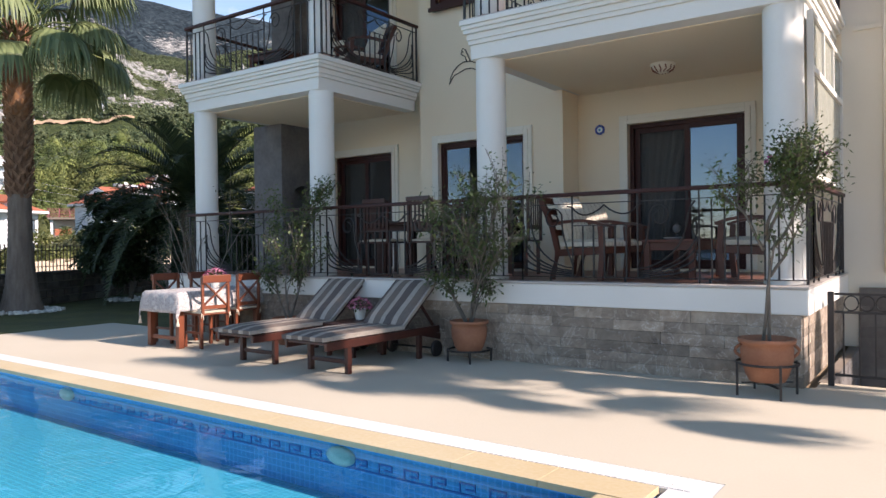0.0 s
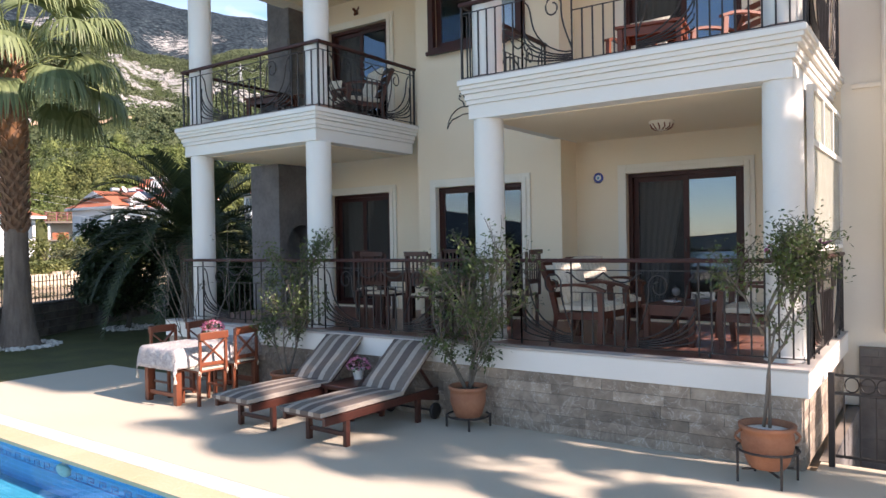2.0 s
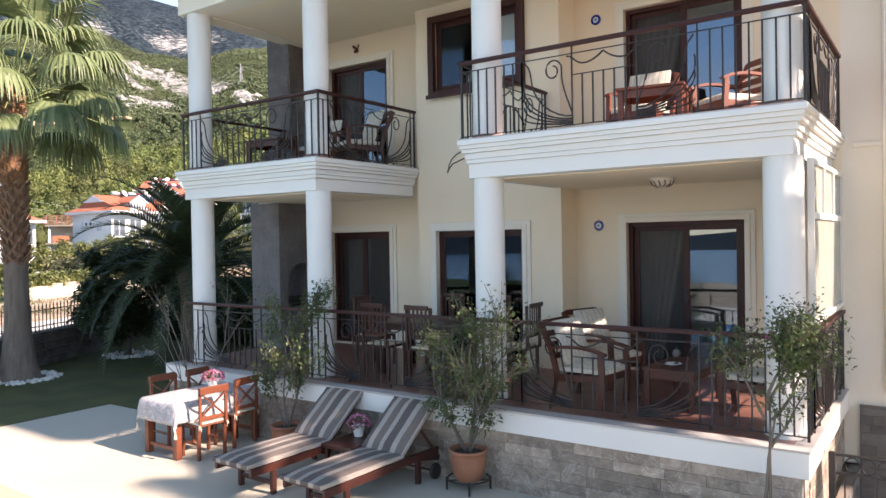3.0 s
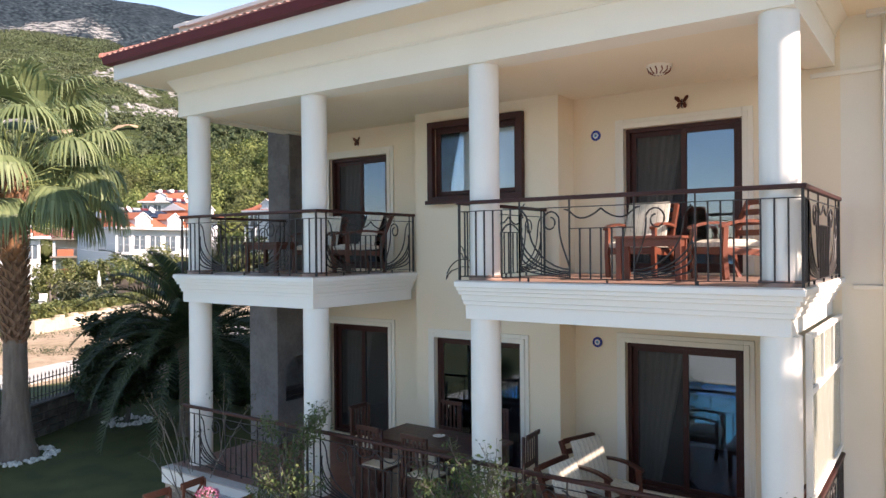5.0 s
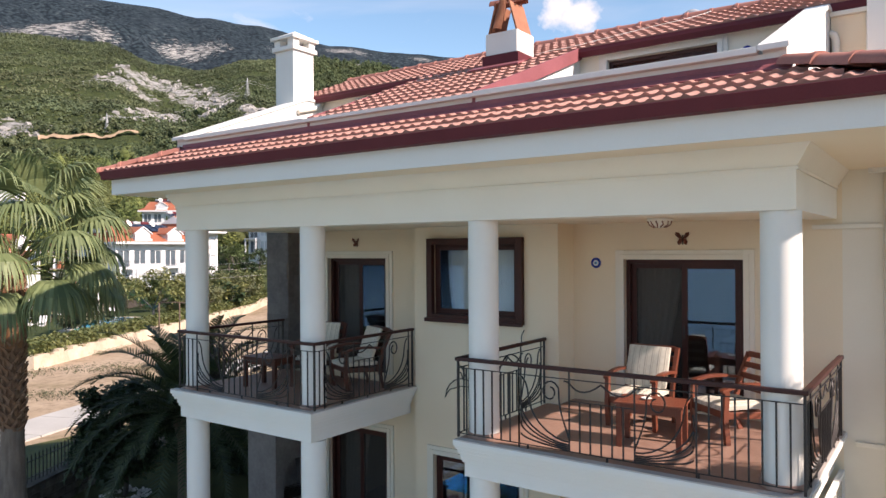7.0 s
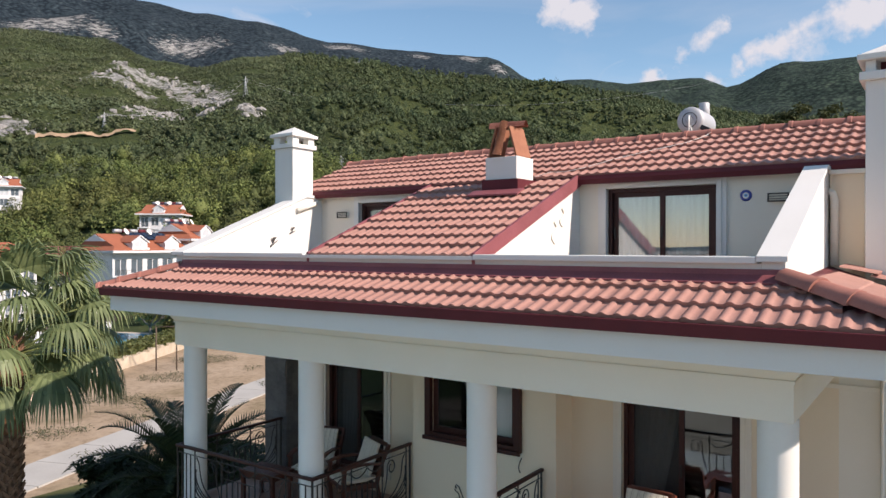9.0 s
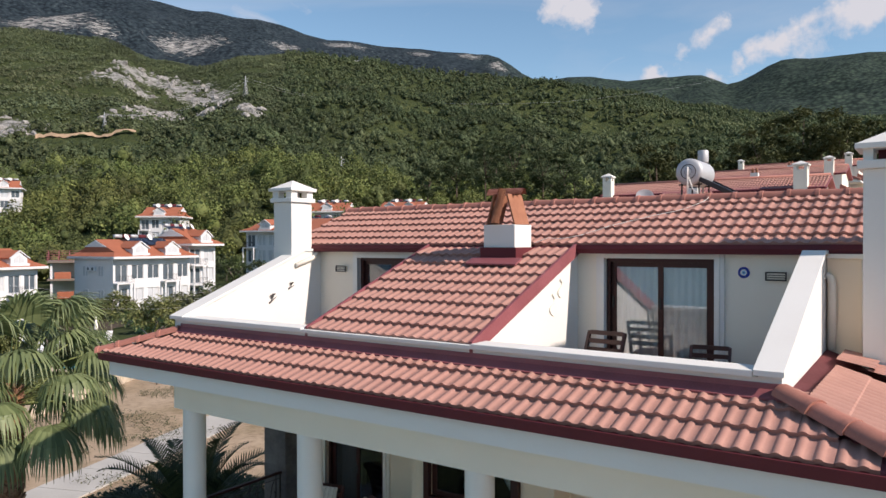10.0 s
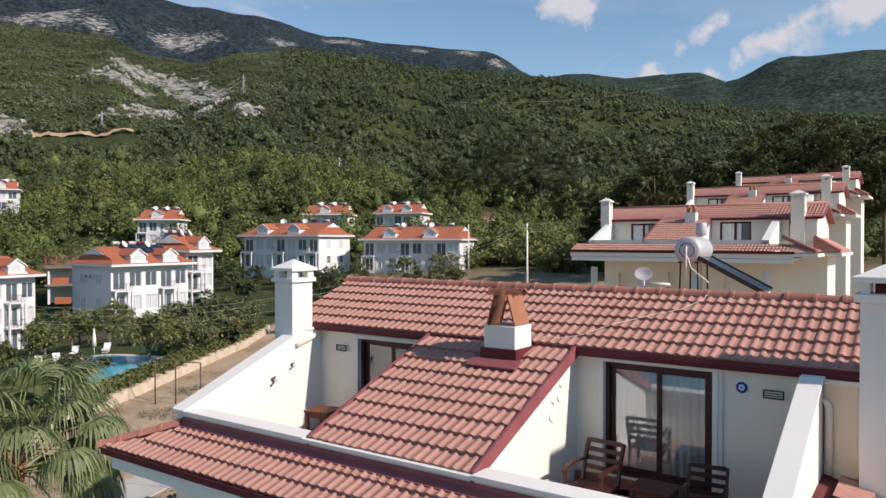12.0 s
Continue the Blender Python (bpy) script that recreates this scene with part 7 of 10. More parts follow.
# attic terrace
w0 = "dark wooden slatted garden armchair on the attic terrace"
SMALL = Matrix.Diagonal((0.88, 0.9, 0.9, 1))
a4 = armchair(pose(-3.78, 9.12, 7.06, 0, 0, -4) @ SMALL, w0, None, wood="dark_wood")
copy_thing(a4, pose(-2.31, 9.12, 7.06, 0, 0, 6) @ SMALL)
low_table(pose(-2.98, 9.3, 7.06, 0, 0, 0), 0.55, 0.5, 0.42, "small dark wooden table on the attic terrace")
low_table(pose(-8.85, 9.2, 7.06, 0, 0, 10), 0.5, 0.5, 0.66, "small dark wooden stand on the attic terrace", "wood_red")


def ornament_lamp(x, y, z):
    t = thing("table_lantern", "small metal lantern with a round shade", "lantern", at=pose(x, y, z) @ Matrix.Scale(0.75, 4))
    bm = bmesh.new()
    lathe(bm, [(0.06, 0), (0.055, 0.012), (0.012, 0.03), (0.010, 0.09), (0.02, 0.10)], 16)
    part("base", bm, "iron", t)
    bm = bmesh.new()
    lathe(bm, [(0.02, 0.10), (0.05, 0.125), (0.062, 0.165), (0.05, 0.205), (0.022, 0.225)], 18)
    part("shade", bm, "slate", t)
    bm = bmesh.new()
    lathe(bm, [(0.024, 0.225), (0.018, 0.245), (0.004, 0.27)], 14)
    part("finial", bm, "iron", t)
ornament_lamp(-2.46, 8.10, Z0 + 0.44)


def plate(x, y, z, r, material, name, label):
    bm = bmesh.new()
    lathe(bm, [(r * 0.5, 0), (r, 0.016), (r, 0.022), (r * 0.55, 0.008), (0.0001, 0.008)], 20, cap=False)
    p = part(name, bm, material, smooth=40)
    p.matrix_world = pose(x, y, z)
    tagged(p, label, "dish")
plate(-2.72, 8.02, Z1 + 0.501, 0.06, "white", "saucer", "small white dish on a balcony table")
plate(-2.48, 8.02, Z0 + 0.441, 0.10, "white", "saucer", "white dish on the terrace coffee table")
plate(-5.9, 8.4, Z0 + 0.746, 0.09, "white", "saucer", "white dish on the terrace dining table")
# wall ornaments on the attic walls
def bird(x, y, z, s, turn):
    """A small metal bird in flight, flat on the wall."""
    t = thing("bird_ornament", "dark metal bird on a white wall", "ornament", "metal birds", pose(x, y, z, turn, 0, 0))
    bm = bmesh.new()
    tube(bm, [(0.008, -s, -0.3 * s), (0.016, 0, 0), (0.010, 0.9 * s, 0.15 * s)], 0.18 * s, 6, taper=0.06 * s)
    part("body", bm, "slate", t)
    for sgn in (0.2, 0.75):
        bm = bmesh.new()
        f = bm.faces.new([bm.verts.new(p) for p in ((0.012, -0.3 * s, 0), (0.02, -0.7 * s + sgn * s, 1.1 * s), (0.02, 0.1 * s + sgn * s, 0.8 * s), (0.012, 0.4 * s, 0.05))])
        bmesh.ops.solidify(bm, geom=[f], thickness=0.004)
        part("wing", bm, "slate", t)
bird(-9.855, 8.96, 8.12, 0.10, 20)
bird(-9.855, 9.41, 8.33, 0.08, 10)


def seahorse(y, z, s):
    bm = bmesh.new()
    line = [(DX1 - 0.012, y + s * (0.25 * math.sin(k * 0.55)), z + s * (0.5 - k * 0.085)) for k in range(13)]
    tube(bm, line, 0.016, 6, taper=0.006)
    tagged(part("seahorse_ornament", bm, "trim"), "thin pale metal seahorse on a white wall", "ornament", "metal seahorses")
seahorse(9.30, 8.25, 0.30)
seahorse(9.55, 8.47, 0.26)

# ---- plants ----
def leaf_mat(name, a, b, vary=0.35, rough=0.55, glow=0.25, patch=0.0):
    """Leaves: tone varies from leaf to leaf, and some light passes through."""
    m = bpy.data.materials.new(name)
    m.use_nodes = True
    n, l = m.node_tree.nodes, m.node_tree.links
    p = n["Principled BSDF"]
    geo, r = n.new("ShaderNodeNewGeometry"), n.new("ShaderNodeValToRGB")
    r.color_ramp.elements[0].color, r.color_ramp.elements[1].color = (*a, 1), (*b, 1)
    l.new(geo.outputs["Random Per Island"], r.inputs["Fac"]), l.new(r.outputs[0], p.inputs["Base Color"])
    p.inputs["Roughness"].default_value = rough
    if patch:
        tc, big, tone, hsv = n.new("ShaderNodeTexCoord"), n.new("ShaderNodeTexNoise"), n.new("ShaderNodeMapRange"), n.new("ShaderNodeHueSaturation")
        big.inputs["Scale"].default_value, big.inputs["Detail"].default_value = patch, 6
        tone.inputs["From Min"].default_value, tone.inputs["From Max"].default_value = 0.3, 0.7
        tone.inputs["To Min"].default_value, tone.inputs["To Max"].default_value = 0.55, 1.6
        l.new(tc.outputs["Object"], big.inputs["Vector"]), l.new(big.outputs["Fac"], tone.inputs["Value"])
        drift, turn_ = n.new("ShaderNodeTexNoise"), n.new("ShaderNodeMapRange")
        drift.inputs["Scale"].default_value, drift.inputs["Detail"].default_value = patch * 0.22, 4
        turn_.inputs["From Min"].default_value, turn_.inputs["From Max"].default_value = 0.35, 0.65
        turn_.inputs["To Min"].default_value, turn_.inputs["To Max"].default_value = 0.515, 0.478
        both = n.new("ShaderNodeMath")
        both.operation = "MULTIPLY_ADD"
        both.inputs[1].default_value, both.inputs[2].default_value = 0.8, 0.6
        gain = n.new("ShaderNodeMath")
        gain.operation = "MULTIPLY"
        l.new(tc.outputs["Object"], drift.inputs["Vector"]), l.new(drift.outputs["Fac"], turn_.inputs["Value"]), l.new(turn_.outputs[0], hsv.inputs["Hue"])
        l.new(drift.outputs["Fac"], both.inputs[0]), l.new(both.outputs[0], gain.inputs[0]), l.new(tone.outputs[0], gain.inputs[1])
        l.new(gain.outputs[0], hsv.inputs["Value"]), l.new(r.outputs[0], hsv.inputs["Color"]), l.new(hsv.outputs[0], p.inputs["Base Color"])
    tr, mx = n.new("ShaderNodeBsdfTranslucent"), n.new("ShaderNodeMixShader")
    mx.inputs[0].default_value = glow
    l.new(r.outputs[0], tr.inputs["Color"]), l.new(p.outputs[0], mx.inputs[1]), l.new(tr.outputs[0], mx.inputs[2])
    l.new(mx.outputs[0], n["Material Output"].inputs["Surface"])
    return m


M["leaf"] = leaf_mat("shrub_leaf", (0.036, 0.062, 0.018), (0.13, 0.175, 0.055))
M["leaf_dark"] = leaf_mat("dark_leaf", (0.012, 0.030, 0.012), (0.035, 0.065, 0.022))
M["leaf_sparse"] = leaf_mat("dry_leaf", (0.05, 0.06, 0.03), (0.14, 0.14, 0.07))
M["hedge"] = leaf_mat("hedge_leaf", (0.065, 0.088, 0.026), (0.18, 0.19, 0.065))
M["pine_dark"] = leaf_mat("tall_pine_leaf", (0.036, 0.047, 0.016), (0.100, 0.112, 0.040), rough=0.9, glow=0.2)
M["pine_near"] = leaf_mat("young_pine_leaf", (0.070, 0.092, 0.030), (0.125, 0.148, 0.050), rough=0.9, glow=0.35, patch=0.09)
M["pine_light"] = leaf_mat("yellow_green_pine_leaf", (0.085, 0.115, 0.030), (0.150, 0.180, 0.055), rough=0.9, glow=0.22, patch=0.09)
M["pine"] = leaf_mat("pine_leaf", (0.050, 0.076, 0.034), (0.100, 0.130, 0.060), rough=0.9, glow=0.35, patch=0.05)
M["scrub"] = leaf_mat("scrub_leaf", (0.050, 0.070, 0.034), (0.100, 0.122, 0.060), rough=0.95, glow=0.1, patch=0.03)
M["garden"] = leaf_mat("garden_leaf", (0.115, 0.132, 0.040), (0.25, 0.255, 0.095), glow=0.35)
M["olive"] = leaf_mat("olive_leaf", (0.075, 0.092, 0.040), (0.19, 0.195, 0.09))
M["flower_pink"] = leaf_mat("pink_petal", (0.55, 0.10, 0.22), (0.75, 0.35, 0.45))
M["bougain"] = leaf_mat("magenta_bract", (0.50, 0.06, 0.28), (0.65, 0.12, 0.40))
M["bark"] = mat("grey_bark", (0.17, 0.145, 0.12), (0.10, 0.085, 0.07), rough=0.95, scale=8, fine=50, bump=0.4)
M["pine_bark"] = mat("brown_bark", (0.12, 0.085, 0.06), (0.06, 0.045, 0.035), rough=0.95, scale=4, fine=30, bump=0.4)
M["soil"] = mat("potting_soil", (0.07, 0.05, 0.035), (0.03, 0.022, 0.018), rough=1.0, scale=20, fine=80)
M["pebble"] = mat("white_pebble", (0.72, 0.69, 0.63), (0.5, 0.47, 0.42), rough=0.8, scale=8, fine=40, island=0.25)


def leaves_mesh(name, spots, size, rnd, aspect=2.0, droop=0.3):
    """Small folded leaves, one at each spot, turned every way."""
    vs, fs = [], []
    for p in spots:
        a, tilt = rnd.uniform(0, 2 * math.pi), rnd.uniform(-0.9, 0.9) - droop
        s = size * rnd.uniform(0.6, 1.3)
        d = Vector((math.cos(a) * math.cos(tilt), math.sin(a) * math.cos(tilt), math.sin(tilt)))
        side = d.cross(Vector((rnd.uniform(-0.5, 0.5), rnd.uniform(-0.5, 0.5), 1))).normalized() * s / aspect / 2
        up = side.cross(d).normalized() * s * 0.10
        b = len(vs)
        p = Vector(p)
        vs += [p, p + d * s * 0.5 + side + up, p + d * s, p + d * s * 0.5 - side + up]
        fs += [(b, b + 1, b + 2), (b, b + 2, b + 3)]
    me = bpy.data.meshes.new(name)
    me.from_pydata([tuple(v) for v in vs], [], fs)
    return me


def twigs(base, tip, n, spread, rnd, levels=2):
    """A branching line set from base: list of point lists."""
    out = []
    def grow(p, d, length, level):
        pts = [p]
        for i in range(4):
            d = (d + Vector((rnd.uniform(-1, 1), rnd.uniform(-1, 1), rnd.uniform(-0.4, 0.6))) * spread * 0.35).normalized()
            pts.append(pts[-1] + d * length / 4)
        out.append((pts, level))
        if level < levels:
            for _ in range(n):
                i = rnd.randint(2, 4)
                nd = (d + Vector((rnd.uniform(-1, 1), rnd.uniform(-1, 1), rnd.uniform(-0.5, 0.7))) * spread).normalized()
                grow(pts[i], nd, length * rnd.uniform(0.45, 0.7), level + 1)
    base, tip = Vector(base), Vector(tip)
    grow(base, (tip - base).normalized(), (tip - base).length, 0)
    return out


def potted_shrub(x, y, label, pot, stems, leaf_n, leaf_size, seed, flowers=0, leaf="leaf", stand=False, group="", ring=0.42):
    """A shrub in a terracotta pot: stems is a list of (base, tip, side twigs, spread) in local metres."""
    rnd = random.Random(seed)
    t = thing("potted_shrub", label, "potted plant", group, pose(x, y, 0))
    z0, r, h = pot
    if stand:
        bm = bmesh.new()
        tube(bm, [((r + 0.03) * math.cos(k * math.pi / 12), (r + 0.03) * math.sin(k * math.pi / 12), z0 + h * ring) for k in range(25)], 0.011, 6)
        part("stand_ring", bm, "iron", t)
        for k in range(4):
            a = k * math.pi / 2 + 0.6
            bm = bmesh.new()
            beam(bm, ((r + 0.045) * math.cos(a), (r + 0.045) * math.sin(a), 0), ((r + 0.03) * math.cos(a), (r + 0.03) * math.sin(a), z0 + h * (ring + 0.04)), 0.018, 0.018)
            part("stand_leg", bm, "iron", t)
        bm = bmesh.new()
        for k in range(2):
            a = k * math.pi / 2 + 0.6
            beam(bm, (-(r) * math.cos(a), -(r) * math.sin(a), z0 - 0.014 - 0.014 * k), (r * math.cos(a), r * math.sin(a), z0 - 0.014 - 0.014 * k), 0.02, 0.012)
        part("stand_cross", bm, "iron", t)
    bm = bmesh.new()
    lathe(bm, [(r * 0.66, z0), (r * 0.80, z0 + h * 0.15), (r * 0.97, z0 + h * 0.5), (r * 0.98, z0 + h * 0.74), (r * 0.93, z0 + h * 0.86), (r * 1.05, z0 + h * 0.90), (r * 1.07, z0 + h), (r * 0.92, z0 + h), (r * 0.88, z0 + h * 0.86)], 32, cap=False)
    part("pot", bm, "terracotta", t, "weathered terracotta pot")
    bm = bmesh.new()
    lathe(bm, [(r * 0.9, z0 + h * 0.85), (0.0001, z0 + h * 0.9)], 18, cap=False)
    part("soil", bm, "soil", t)
    lines = []
    for b, e, n, sp in stems:
        lines += twigs(b, e, n, sp, rnd)
    bm = bmesh.new()
    for pts, level in lines:
        rr = (0.016, 0.007, 0.004)[level]
        tube(bm, pts, rr, 5, taper=rr * 0.5)
    part("stem", bm, "bark", t)
    ends = [p for pts, level in lines if level > 0 for p in pts[1:]] + [p for pts, level in lines if level == 0 for p in pts[3:]]
    spots = []
    for _ in range(leaf_n):
        c = rnd.choice(ends)
        spots.append(c + Vector((rnd.gauss(0, 0.045), rnd.gauss(0, 0.045), rnd.gauss(0, 0.045))))
    mesh_part("leaves", leaves_mesh("leaves", spots, leaf_size, rnd), leaf, t)
    if flowers:
        fl = []
        for _ in range(flowers):
            c = rnd.choice(ends)
            fl += [c + Vector((rnd.gauss(0, 0.02), rnd.gauss(0, 0.02), rnd.gauss(0, 0.02))) for _ in range(7)]
        mesh_part("blossom", leaves_mesh("blossom", fl, 0.04, rnd, 1.2), "bougain", t, "small magenta blossoms")
    return t


pr = potted_shrub(-1.20, 6.42, "tall bare-stemmed shrub in a terracotta pot on an iron stand", (0.12, 0.215, 0.36),
             [((0.02, 0, 0.45), (0.05, 0.03, 1.4), 0, 0.16), ((-0.03, 0.01, 0.45), (0.07, 0.04, 1.35), 0, 0.26),
              ((0.04, 0.02, 1.22), (0.42, 0.16, 1.62), 8, 0.8), ((-0.02, 0.02, 1.22), (-0.25, -0.06, 1.62), 7, 0.7), ((0.0, 0.02, 1.30), (0.05, 0.0, 1.86), 9, 0.75),
              ((0.0, 0.0, 1.35), (0.20, -0.12, 1.80), 7, 0.75), ((0.03, 0.0, 1.0), (0.22, 0.1, 1.32), 4, 0.7)], 3300, 0.046, 21, 3, stand=True)
for o in pr.children:
    if o.name.startswith("soil"):
        o.data.materials[0] = M["pebble"]
for a in (0.4, math.pi + 0.4):
    bm = bmesh.new()
    c, s = math.cos(a), math.sin(a)
    tube(bm, [Vector((c * (0.205 + 0.05 * math.sin(k * math.pi / 8)), s * (0.205 + 0.05 * math.sin(k * math.pi / 8)), 0.43 - 0.11 * k / 8)) for k in range(9)], 0.013, 7)
    part("pot_handle", bm, "terracotta", pr)
potted_shrub(-4.33, 6.62, "leafy upright shrub in a terracotta pot on an iron stand", (0.115, 0.205, 0.34),
             [((0.0, 0, 0.40), (0.06, 0.05, 1.38), 8, 0.6), ((0.03, 0, 0.40), (-0.05, 0.05, 1.35), 8, 0.6), ((-0.03, 0, 0.40), (-0.26, 0.0, 1.20), 7, 0.6), ((0.02, 0, 0.40), (0.30, 0.0, 0.80), 8, 0.6), ((-0.02, 0, 0.40), (-0.24, 0.0, 0.72), 6, 0.6), ((0.02, 0, 0.40), (0.26, 0.02, 1.15), 7, 0.6), ((0.02, 0, 1.2), (0.02, 0.05, 1.72), 6, 0.5), ((-0.1, 0, 1.1), (-0.20, 0.0, 1.55), 5, 0.5)], 3900, 0.056, 22, stand=True, ring=0.04)
potted_shrub(-7.18, 6.58, "leafy upright shrub in a terracotta pot", (0.0, 0.21, 0.36),
             [((0.0, 0, 0.3), (0.10, 0.1, 1.3), 5, 0.55), ((0.03, 0, 0.3), (-0.12, 0.05, 0.95), 7, 0.6), ((-0.03, 0, 0.3), (-0.3, 0.0, 0.8), 6, 0.55), ((0.02, 0, 0.3), (0.3, 0.0, 0.9), 6, 0.55), ((0.05, 0, 1.15), (0.16, 0.1, 1.75), 8, 0.6), ((0.05, 0, 1.1), (-0.14, 0.1, 1.65), 6, 0.6)], 3000, 0.056, 23)
# thin bare climber at the terrace corner
cl_rnd = random.Random(31)
climber = thing("shrub", "thin half-bare shrub growing beside the terrace corner", "shrub", at=pose(-9.36, 6.78, 0))
lines = []
for e in ((0.05, 0.0, 1.75), (-0.12, 0.0, 1.4), (0.15, 0.0, 1.3), (-0.2, -0.05, 1.0)):
    lines += twigs((cl_rnd.uniform(-0.04, 0.04), 0, 0), e, 3, 0.45, cl_rnd)
bm = bmesh.new()
for pts, level in lines:
    rr = (0.014, 0.007, 0.004)[level]
    tube(bm, pts, rr, 5, taper=rr * 0.5)
part("stem", bm, "bark", climber)
ends = [p for pts, level in lines if level > 1 for p in pts[2:]]
mesh_part("leaves", leaves_mesh("leaves", [cl_rnd.choice(ends) + Vector((cl_rnd.gauss(0, 0.03), cl_rnd.gauss(0, 0.03), cl_rnd.gauss(0, 0.03))) for _ in range(300)], 0.045, cl_rnd), "leaf_sparse", climber)


def flower_pot(x, y, z, s, seed):
    rnd = random.Random(seed)
    t = thing("flower_pot", "white pot of small pink flowers", "flower pot", "pink flower pots", pose(x, y, z))
    bm = bmesh.new()
    lathe(bm, [(0.055 * s, 0), (0.075 * s, 0.12 * s), (0.08 * s, 0.13 * s), (0.07 * s, 0.13 * s), (0.05 * s, 0.03 * s)], 20, cap=False)
    part("pot", bm, "white", t)
    def dome(n, r0):
        out = []
        for _ in range(n):
            v = Vector((rnd.gauss(0, 1), rnd.gauss(0, 1), abs(rnd.gauss(0, 1)))).normalized()
            out.append(Vector((v.x * 0.14 * s, v.y * 0.14 * s, 0.13 * s + v.z * 0.13 * s)) * r0)
        return out
    mesh_part("leaves", leaves_mesh("leaves", dome(160, 0.93), 0.04 * s, rnd), "leaf", t)
    mesh_part("blossom", leaves_mesh("blossom", dome(260, 1.02), 0.032 * s, rnd, 1.1), "flower_pink", t, "pink blossoms")
flower_pot(-5.86, 6.52, 0.401, 1.0, 41)
flower_pot(-8.42, 6.35, 0.742, 1.05, 42)


def stone_ring(name, x, y, r0, r1, n, seed, z=-0.012):
    """Loose white stones round a trunk."""
    rnd = random.Random(seed)
    vs, fs = [], []
    ico = bmesh.new()
    bmesh.ops.create_icosphere(ico, subdivisions=1, radius=1)
    base_v, base_f = [v.co.copy() for v in ico.verts], [[v.index for v in f.verts] for f in ico.faces]
    ico.free()
    for _ in range(n):
        a, r, s = rnd.uniform(0, 2 * math.pi), rnd.uniform(r0, r1), rnd.uniform(0.025, 0.055)
        b = len(vs)
        q = Euler((rnd.uniform(0, 6), rnd.uniform(0, 6), 0)).to_matrix()
        for v in base_v:
            w = q @ Vector((v.x * s * 1.3, v.y * s, v.z * s * 0.8))
            vs.append((x + r * math.cos(a) + w.x, y + r * math.sin(a) + w.y, z + s * 0.5 + w.z))
        fs += [tuple(b + i for i in f) for f in base_f]
    me = bpy.data.meshes.new(name)
    me.from_pydata(vs, [], fs)
    ob = mesh_part(name, me, "pebble", smooth=50)
    return tagged(ob, "ring of loose white stones on the lawn", "stones", "", "stuff")


M["palm_trunk"] = mat("palm_trunk", (0.25, 0.195, 0.155), (0.14, 0.105, 0.085), rough=0.95, scale=3, fine=30, amount=0.6, bump=0.6, depth=0.03, stretched=(5, 5, 0.8))
M["palm_boot"] = mat("palm_boot", (0.29, 0.165, 0.10), (0.15, 0.082, 0.052), rough=0.95, scale=5, fine=40, amount=0.6, bump=0.5, vary=0.2)
M["palm_fibre"] = mat("palm_fibre", (0.36, 0.18, 0.085), (0.20, 0.09, 0.045), rough=0.95, scale=6, fine=50, amount=0.6, bump=0.5)
M["frond"] = leaf_mat("fan_frond", (0.080, 0.118, 0.046), (0.24, 0.29, 0.130), glow=0.3)
M["frond_dark"] = leaf_mat("feather_frond", (0.020, 0.036, 0.016), (0.055, 0.078, 0.030))
M["petiole"] = mat("petiole", (0.20, 0.24, 0.08), (0.12, 0.15, 0.05), rough=0.6)


